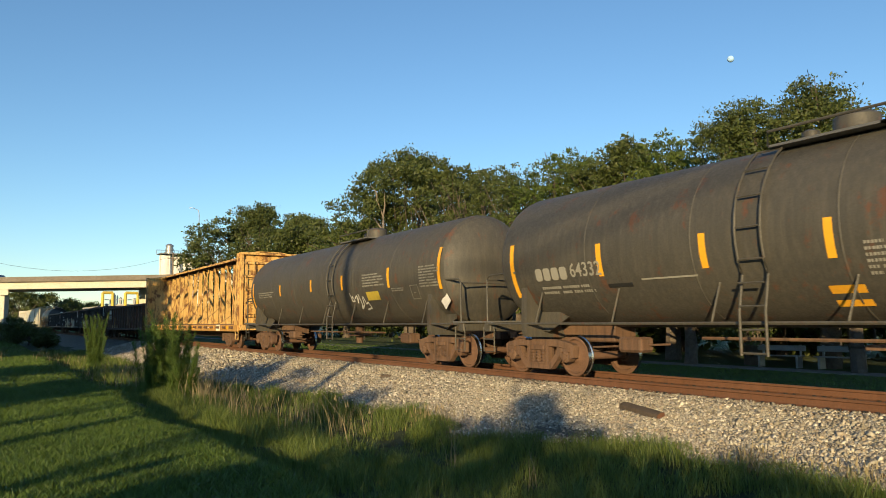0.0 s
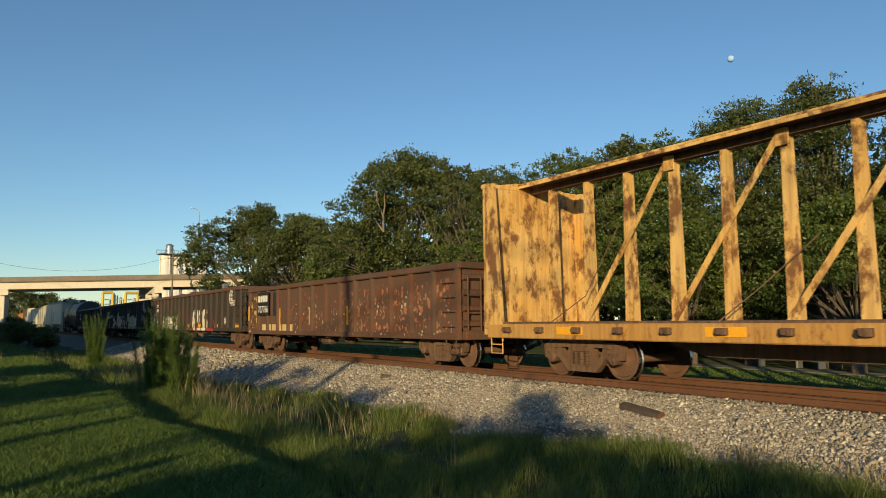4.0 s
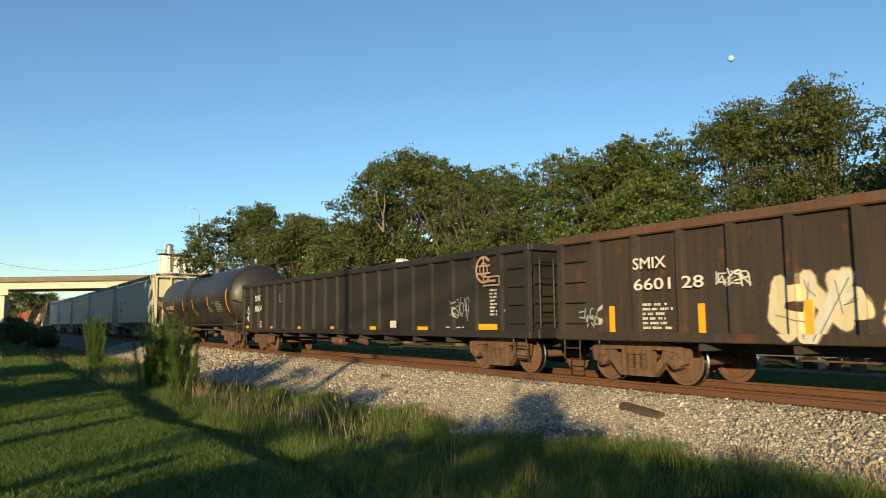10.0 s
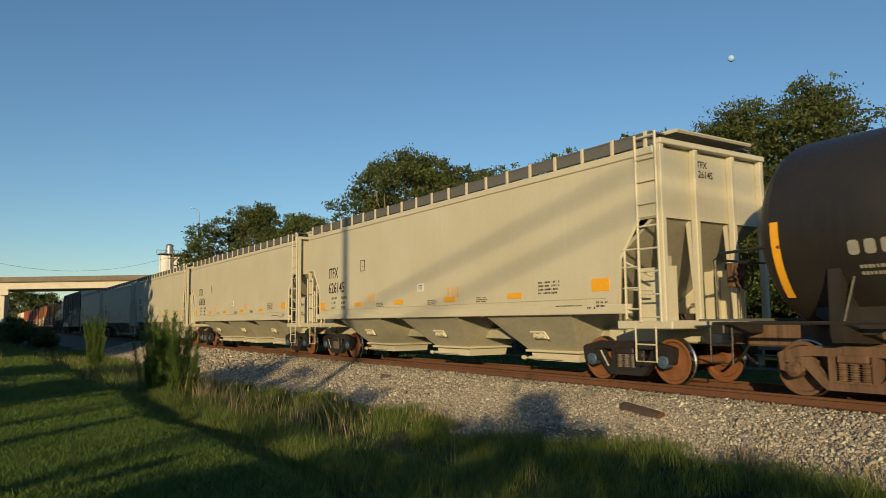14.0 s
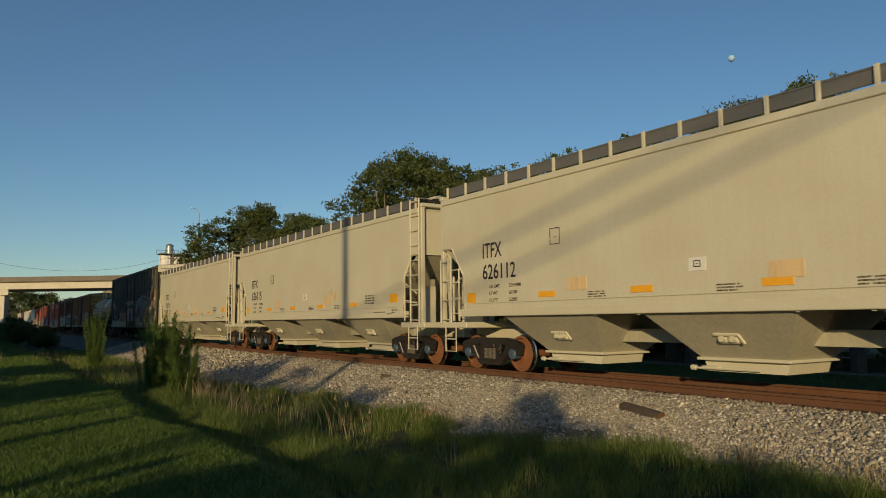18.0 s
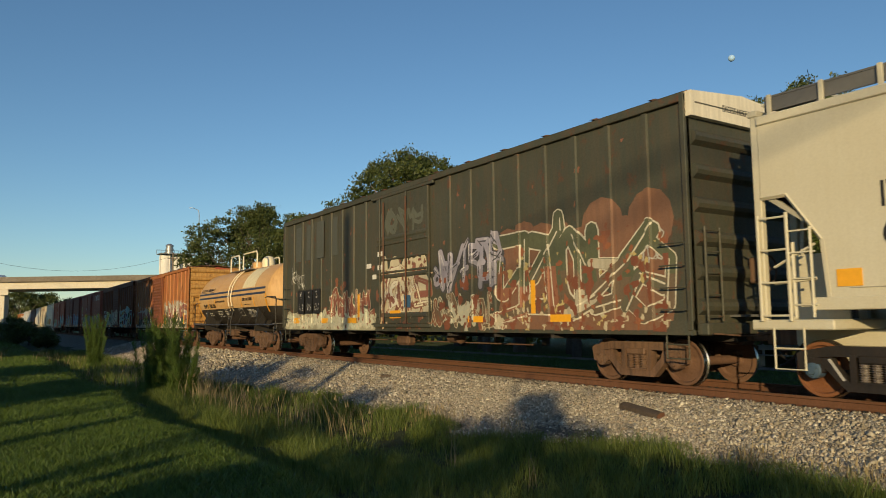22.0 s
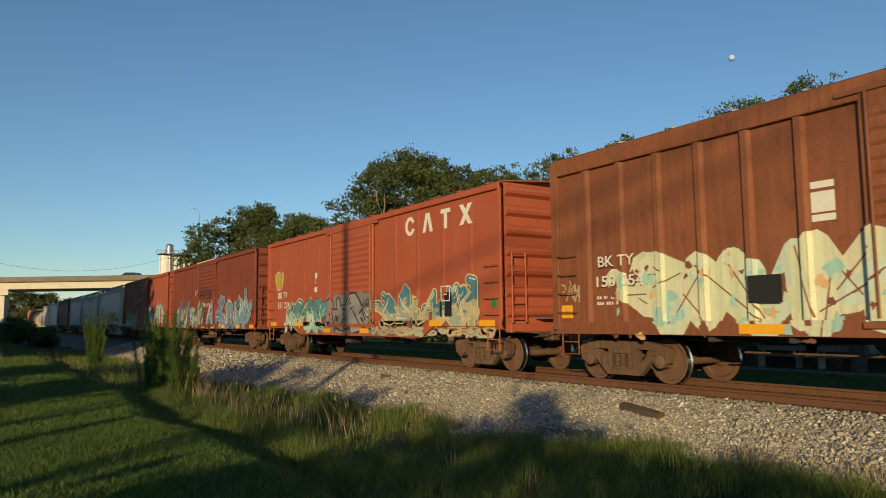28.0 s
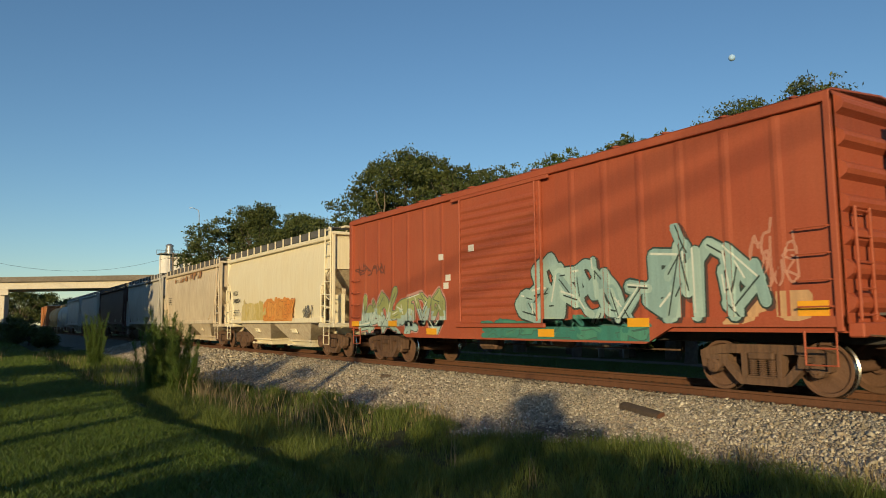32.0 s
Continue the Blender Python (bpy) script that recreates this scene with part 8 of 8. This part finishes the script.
wrap(bars(tan, 2.2, 2.0, 1.05, 0.05, 1, M_BLACK), TR, TZ)
wrap(bars(tan, -4.7, 1.55, 1.6, 0.2, 2, M_WHITE), TR, TZ)
wrap(bars(tan, -2.3, 1.5, 1.0, 0.32, 4, M_WHITE), TR, TZ)
wrap(bars(tan, -1.0, 1.48, 0.6, 0.4, 5, M_WHITE), TR, TZ)
wrap(outline_box(tan, 1.19, 1.52, 0.62, 0.34, M_WHITE, 0.03), TR, TZ)
wrap(bars(tan, 2.45, 1.47, 1.25, 0.34, 7, M_WHITE, gap=0.7), TR, TZ)
wrap(strip(tan, 3.95, 1.45, 0.22, 0.08, material=pigment((0.5, 0.08, 0.06)), name="stencil"), TR, TZ)

orange = boxcar("rust-orange boxcar with red and white graffiti", -105.3, -122.3, 15.7, 4.42, M_ORANGE, M_GON_BROWN, 6, [(-1.75, 1.15)], post=0.05, belly=False, end_col=M_YELLOW_END, door_col=M_REDBROWN)
graffiti(orange, 1.6, 7.2, 0.93, 2.45, ((0.03, 0.028, 0.025),), (0.66, 0.62, 0.46), 61, 4, 0.22, line=0.05, two=(0.23, 0.075, 0.06), base=(0.36, 0.35, 0.33))
graffiti(orange, 6.2, 7.4, 0.93, 1.75, ((0.03, 0.028, 0.025),), (0.64, 0.60, 0.46), 62, 1, 0.22, line=0.04)
graffiti(orange, -7.2, -2.3, 0.93, 2.2, ((0.03, 0.028, 0.025),), (0.64, 0.60, 0.46), 63, 4, 0.20, line=0.04, two=(0.23, 0.075, 0.06), base=(0.38, 0.36, 0.34))
for x in (2.1, 4.2, 6.9, -7.0, -4.2):
    strip(orange, x, 1.45, 0.14, 0.7)
splash(orange, -1.7, 1.1, 1.2, 3.6, (0.11, 0.04, 0.022), 64, 190, 0.07)
splash(orange, -1.7, 1.1, 1.2, 4.0, (0.42, 0.20, 0.06), 70, 90, 0.05)
splash(orange, -1.7, 1.1, 1.0, 2.4, (0.28, 0.07, 0.04), 65, 50, 0.09)
splash(orange, -7.7, 7.7, 1.0, 4.1, (0.20, 0.065, 0.025), 67, 150, 0.07)
splash(orange, 1.4, 7.5, 2.15, 2.6, (0.44, 0.36, 0.28), 68, 44, 0.16)
splash(orange, -7.4, -1.9, 1.95, 2.35, (0.44, 0.36, 0.28), 69, 36, 0.15)
splash(orange, -7.7, 7.7, 0.92, 1.16, (0.50, 0.44, 0.36), 66, 40, 0.22)
strip(orange, 6.45, 1.35, 0.24, 0.16, material=pigment((0.02, 0.22, 0.06)), name="stencil")
strip(orange, 5.2, 2.0, 0.2, 0.14, material=M_WHITE, name="stencil")
for x, z in ((-7.6, 2.4), (-7.2, 2.15)):
    graffiti(orange, x, x + 0.6, z, z + 0.4, (WHT,), WHT, int(x * 10 + 300), 2, 0.05, line=0.01)
part("end_panel", Geo().prism([(0.0, 4.46), (1.40, 4.30), (1.40, 4.12), (0.0, 4.25)], "x", 7.85, 7.90), M_RED, orange, "red name panel")

bkty = boxcar("red-brown boxcar with large pale graffiti", -122.3, -139.8, 15.6, 4.5, M_REDBROWN, M_ROOFGREY, 6, [(-1.6, 1.5)], belly=False, fascia=0.34)
graffiti(bkty, -5.9, -1.5, 0.93, 2.4, ((0.66, 0.66, 0.46), (0.62, 0.66, 0.44), (0.56, 0.66, 0.54)), (0.22, 0.08, 0.045), 71, 3, 0.30, line=0.025)
splash(bkty, -6.2, 0.4, 0.95, 2.1, (0.36, 0.58, 0.52), 75, 34, 0.13, 0.013)
splash(bkty, -6.2, 0.4, 0.82, 2.3, (0.66, 0.42, 0.20), 76, 12, 0.12, 0.0125)
splash(bkty, -6.4, 1.4, 0.80, 2.2, (0.20, 0.07, 0.035), 77, 34, 0.12, 0.0128)
graffiti(bkty, -1.2, 2.0, 1.15, 2.5, ((0.68, 0.64, 0.42), CRM), (0.20, 0.09, 0.05), 72, 2, 0.30, line=0.025, shade=(0.13, 0.025, 0.04))
graffiti(bkty, 2.2, 7.4, 0.93, 2.6, (AQUA, (0.34, 0.52, 0.48), (0.16, 0.10, 0.14), (0.46, 0.36, 0.12)), (0.64, 0.66, 0.50), 73, 4, 0.20, line=0.03, shade=(0.05, 0.09, 0.04))
strip(bkty, -3.12, 1.64, 0.56, 0.42, y=-1.52, material=M_BLACK, name="patch_panel")
letters("BK TY", 0.2, M_WHITE, bkty, -6.6, 2.2, 0.9)
letters("150 054", 0.2, M_WHITE, bkty, -6.7, 1.82, 1.15)
bars(bkty, -6.7, 1.45, 0.7, 0.22, 2, M_WHITE)
strip(bkty, -7.55, 1.36, 0.32, 0.26)
for x in (-3.2, 0.2, 4.6):
    strip(bkty, x, 1.03, 0.8, 0.15)
for x, z, w, h in ((-2.2, 3.1, 0.34, 0.1), (-2.2, 2.85, 0.34, 0.3), (-2.2, 2.62, 0.34, 0.1)):
    strip(bkty, x, z, w, h, material=M_WHITE, name="stencil")
graffiti(bkty, -7.7, -7.2, 1.55, 1.95, ((0.5, 0.38, 0.2),), (0.45, 0.36, 0.2), 74, 2, 0.07, line=0.01)

gatx = boxcar("red boxcar with teal graffiti along the sill", -139.8, -157.2, 15.6, 4.42, M_RED, M_RED, 4, [(-1.6, 1.5)], flush=True)
g, r8 = Geo(), [(math.cos(radians(22.5 + 45 * k)), math.sin(radians(22.5 + 45 * k))) for k in range(8)]
for k in range(7):
    (a, b), (c, d) = r8[k], r8[(k + 1) % 8]
    g.prism([(3.63 + 0.27 * a, 3.84 + 0.28 * b), (3.63 + 0.27 * c, 3.84 + 0.28 * d), (3.63 + 0.15 * c, 3.84 + 0.165 * d), (3.63 + 0.15 * a, 3.84 + 0.165 * b)], "y", -1.45, -1.443)
part("emblem", g, M_WHITE, gatx, "white ring mark")
part("emblem", Geo().prism([(4.30, 3.58), (4.44, 3.58), (4.56, 3.95), (4.68, 3.58), (4.82, 3.58), (4.65, 4.10), (4.47, 4.10)], "y", -1.45, -1.443), M_WHITE, gatx, "white wedge mark")
part("emblem", Geo().box(5.22, 5.66, -1.45, -1.443, 3.99, 4.10).box(5.37, 5.51, -1.45, -1.443, 3.58, 3.995), M_WHITE, gatx, "white bar mark")
g = Geo()
for q in (-1, 1):
    g.prism([(6.35 - q * 0.28, 3.58), (6.35 - q * 0.11, 3.58), (6.35 + q * 0.28, 4.10), (6.35 + q * 0.11, 4.10)], "y", -1.45 - 0.001 * q, -1.443)
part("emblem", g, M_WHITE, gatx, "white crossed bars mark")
graffiti(gatx, -5.9, -2.2, 0.80, 2.05, ((0.46, 0.62, 0.50), (0.38, 0.58, 0.50)), (0.07, 0.08, 0.07), 81, 4, 0.20, halo=(0.64, 0.58, 0.40), line=0.03, two=(0.09, 0.26, 0.28), shade=(0.16, 0.06, 0.06), bright=(0.70, 0.74, 0.64))
graffiti(gatx, -2.1, 1.4, 0.84, 2.1, ((0.30, 0.29, 0.28), (0.24, 0.23, 0.23)), INK, 82, 3, 0.17, line=0.06, base=(0.22, 0.21, 0.21))
graffiti(gatx, 1.4, 6.8, 1.02, 2.2, ((0.34, 0.38, 0.30), (0.50, 0.44, 0.26)), (0.66, 0.56, 0.30), 83, 5, 0.17, line=0.035, two=(0.08, 0.23, 0.30), shade=(0.20, 0.10, 0.06), bright=(0.70, 0.68, 0.56))
splash(gatx, 1.6, 7.0, 1.1, 2.0, (0.58, 0.34, 0.08), 86, 16, 0.09, 0.0002)
strip(gatx, 5.4, 1.62, 0.55, 0.62, material=M_BLACK, name="patch_panel")
graffiti(gatx, 1.5, 7.4, 0.78, 1.08, ((0.40, 0.46, 0.34), (0.50, 0.42, 0.26)), (0.26, 0.14, 0.08), 84, 7, 0.16, line=0.02)
PATCH = [([(-7.0, 2.95), (-6.92, 3.0)], 0.2), ([(-6.75, 3.04), (-6.68, 3.05)], 0.19), ([(-6.45, 3.0), (-6.38, 2.95)], 0.2), ([(-6.95, 2.9), (-6.8, 2.65)], 0.2), ([(-6.42, 2.9), (-6.55, 2.65)], 0.2), ([(-6.7, 2.85), (-6.68, 2.62)], 0.2)]
sprayed(gatx, PATCH, (0.70, 0.42, 0.34), 1.9, 3.4, 0.003)
sprayed(gatx, [(pts, r - 0.06) for pts, r in PATCH], (0.45, 0.38, 0.03), 1.9, 3.4, 0.006)
letters("BK TY", 0.24, M_WHITE, gatx, -6.78, 2.14, 0.98)
letters("151 274", 0.24, M_WHITE, gatx, -6.82, 1.75, 1.2)
strip(gatx, -2.95, 2.85, 0.26, 0.2, material=M_WHITE, name="stencil")
strip(gatx, -3.0, 2.35, 0.26, 0.18, material=M_WHITE, name="stencil")
bars(gatx, -3.1, 2.55, 0.24, 0.2, 2, M_WHITE)
for x in (-7.1, -4.4, -1.9, 0.9, 5.0, 7.25):
    strip(gatx, x, 0.92 if abs(x) < 4.2 else 1.14, 0.6, 0.15)
outline_box(gatx, 5.2, 1.7, 0.42, 0.4, M_WHITE, 0.03)
strip(gatx, 7.45, 1.6, 0.18, 0.2, material=pigment((0.02, 0.20, 0.06)), name="stencil")

dkred = boxcar("dark red boxcar with blue and green graffiti", -157.2, -174.3, 15.6, 4.45, M_DKRED, M_DKRED, 6, [(-1.6, 1.5)], belly=False, flush=True)
part("roof_patch", Geo().box(-2.0, 1.4, -1.535, -1.30, 4.43, 4.475, 0.01), M_SILO, dkred, "pale patched roof edge")
graffiti(dkred, -7.2, -0.5, 0.93, 2.25, ((0.04, 0.11, 0.30), (0.06, 0.14, 0.10), (0.28, 0.36, 0.30), (0.44, 0.17, 0.05), (0.05, 0.14, 0.34)), (0.56, 0.60, 0.50), 91, 7, 0.26, line=0.014, halo=(0.05, 0.14, 0.08), shade=(0.02, 0.04, 0.03), bright=WHT)
graffiti(dkred, 0.3, 6.8, 0.93, 2.4, ((0.13, 0.25, 0.40), (0.20, 0.32, 0.42), (0.30, 0.20, 0.13), (0.05, 0.10, 0.24), (0.13, 0.25, 0.40)), (0.62, 0.62, 0.58), 92, 6, 0.24, line=0.016, shade=(0.02, 0.02, 0.025), bright=(0.70, 0.70, 0.66))
splash(dkred, 0.6, 7.3, 1.0, 2.5, (0.42, 0.02, 0.025), 97, 24, 0.26)
graffiti(dkred, -1.4, 1.2, 2.45, 3.15, ((0.14, 0.035, 0.022),), INK, 93, 3, 0.05, line=0.02)
graffiti(dkred, -0.7, 0.6, 2.05, 2.3, (WHT,), WHT, 94, 3, 0.05, line=0.01)
splash(dkred, 0.8, 2.0, 1.5, 2.2, (0.40, 0.02, 0.02), 95, 6, 0.25)
for x, z in ((-2.6, 2.8), (-2.4, 2.95), (-2.85, 2.7)):
    splash(dkred, x, x + 0.4, z, z + 0.15, (0.66, 0.58, 0.48), int(z * 100), 2, 0.12)
for x in (-7.4, -4.9, -0.6, 1.2, 3.0, 5.4, 7.35):
    strip(dkred, x, 1.04, 0.55, 0.16)

red2 = boxcar("red boxcar with pale green graffiti", -174.3, -191.3, 15.5, 4.44, M_RED, M_RED, 6, [(-1.6, 1.5)], flush=True)
graffiti(red2, -7.1, -2.5, 0.85, 2.05, ((0.42, 0.54, 0.50), (0.38, 0.52, 0.50)), (0.08, 0.12, 0.10), 101, 5, 0.19, halo=(0.52, 0.28, 0.24), line=0.025, two=(0.34, 0.38, 0.14), bright=(0.66, 0.70, 0.62))
graffiti(red2, 0.8, 6.6, 1.12, 2.5, ((0.40, 0.56, 0.52), (0.34, 0.50, 0.48), (0.28, 0.44, 0.44)), (0.025, 0.05, 0.045), 102, 6, 0.22, line=0.03, shade=(0.10, 0.04, 0.03), bright=(0.66, 0.72, 0.66))
graffiti(red2, -0.6, 4.3, 0.80, 1.2, (TEAL, (0.08, 0.28, 0.20)), (0.05, 0.14, 0.11), 103, 5, 0.24, line=0.02, base=TEAL)
graffiti(red2, 6.3, 7.1, 1.6, 2.5, ((0.52, 0.22, 0.14),), (0.55, 0.30, 0.22), 104, 2, 0.05, line=0.012)
splash(red2, 5.7, 7.3, 1.1, 1.6, (0.58, 0.36, 0.18), 105, 7, 0.22)
graffiti(red2, -7.5, -5.6, 2.6, 3.0, ((0.16, 0.05, 0.03),), (0.14, 0.045, 0.03), 106, 4, 0.05, line=0.01)
for x, z in ((-2.2, 2.3), (-2.3, 2.1), (-2.5, 2.85), (-1.0, 2.95)):
    strip(red2, x, z, 0.22, 0.16, material=M_WHITE, name="stencil")
for x in (-7.4, -5.0, -2.9, 1.6, 4.1):
    strip(red2, x, 0.93 if abs(x) < 4 else 1.14, 0.5, 0.16)
strip(red2, 7.3, 1.33, 0.46, 0.22)

cream = hopper("cream covered hopper with orange graffiti", -191.3, -204.6, M_CREAM, M_BUFF, 2, rounded=True, look_of="rust", eave=4.15, posts=14)
graffiti(cream, -0.7, 2.4, 1.25, 2.15, ((0.70, 0.27, 0.04), (0.72, 0.34, 0.07)), (0.34, 0.10, 0.02), 111, 4, 0.2, line=0.02, base=(0.70, 0.30, 0.06))
graffiti(cream, -3.6, -0.9, 1.3, 2.05, ((0.62, 0.50, 0.16), (0.66, 0.56, 0.26)), (0.60, 0.50, 0.20), 112, 4, 0.25, line=0.02, base=(0.64, 0.52, 0.2))
letters("WGSX", 0.2, M_BLACK, cream, -5.0, 2.45, 0.75)
letters("100024", 0.2, M_BLACK, cream, -5.0, 2.1, 1.0)
bars(cream, -4.9, 1.5, 0.8, 0.3, 2, M_BLACK)
graffiti(cream, 3.6, 4.4, 1.35, 1.8, (WHT,), INK, 113, 2, 0.05, line=0.02)
buff = hopper("buff covered hopper with rust streaks", -204.6, -218.0, M_BUFF, M_BUFF, 2, rounded=True, look_of="rust", eave=4.15, posts=14)
bars(buff, -4.9, 2.3, 0.9, 0.5, 2, M_BLACK)
splash(buff, -3.5, 2.5, 3.6, 4.0, (0.42, 0.22, 0.09), 114, 14, 0.25)
bars(buff, -4.9, 1.6, 0.7, 0.2, 2, M_BLACK)
u = -218.0
for lab, col, n in (("pale grey covered hopper with dusty sides", M_PALE, 13.5), ("dark maroon covered hopper with dusty sides", M_MAROON, 15.5), ("pale grey covered hopper with dusty sides", M_PALE, 15.0), ("pale grey covered hopper with dusty sides", M_PALE, 15.0)):
    hopper(lab, u, u - n, col, M_HOPPER_SHADED, 3, rounded=True, look_of="rust", eave=4.2, posts=12)
    u -= n
tankcar("pale grey tank car with side rails", u, u - 15, 13.2, 1.45, 2.5, M_PALE, overhang=2.2)
tankcar("cream tank car with side rails", u - 15, u - 30, 13.2, 1.45, 2.5, M_TAN, overhang=2.2)
boxcar("rust-orange boxcar with ribbed sides", u - 30, u - 47, 15.6, 4.42, M_ORANGE, M_ROOFGREY, 6, [(-1.6, 1.4)], belly=False)


def motions():
    """The train rolls on, its wheels turn, the moon drifts."""
    for car, u in CARS:
        walk(car, [(t, pose(u + s, TY, 0)) for t, s in ROWS])
    spin = [(i / 30, rolled(i / 30) / 0.42) for i in range(961)]
    keyed = {}
    for ob in [o for o in scene.objects if o.name.startswith("wheelset")]:
        k = 1 if ob.matrix_basis.translation.x > 0 else -1
        if k not in keyed:
            walk(ob, [(t, Matrix.Translation((k * 0.889, 0, 0.42)) @ Matrix.Rotation(a, 4, "Y")) for t, a in spin])
            keyed[k] = ob
        else:
            ob.rotation_mode = "QUATERNION"
            ob.animation_data_create()
            ob.animation_data.action = keyed[k].animation_data.action
            ob.animation_data.action_slot = keyed[k].animation_data.action_slot
    for car, t0, x0 in TRAFFIC:
        rows = [(t0 + (x - x0) / 24.0, x) for x in (-380, -200, -100, -40, 0, 20, 40, 80, 160, 380)]
        rows = [(t, x) for t, x in rows if 0.05 < t < 31.95]
        rows = [(0.0, max(-390, x0 - 24.0 * t0))] + rows + [(32.0, min(390, x0 + 24.0 * (32 - t0)))]
        walk(car, [(t, BRIDGE_AT @ pose(x, -1.6, 9.35)) for t, x in rows])
    walk(moon, [(0.0, pose(-1591, 2348, 978)), (32.0, pose(-1586.6, 2349.6, 981.5))])


motions()
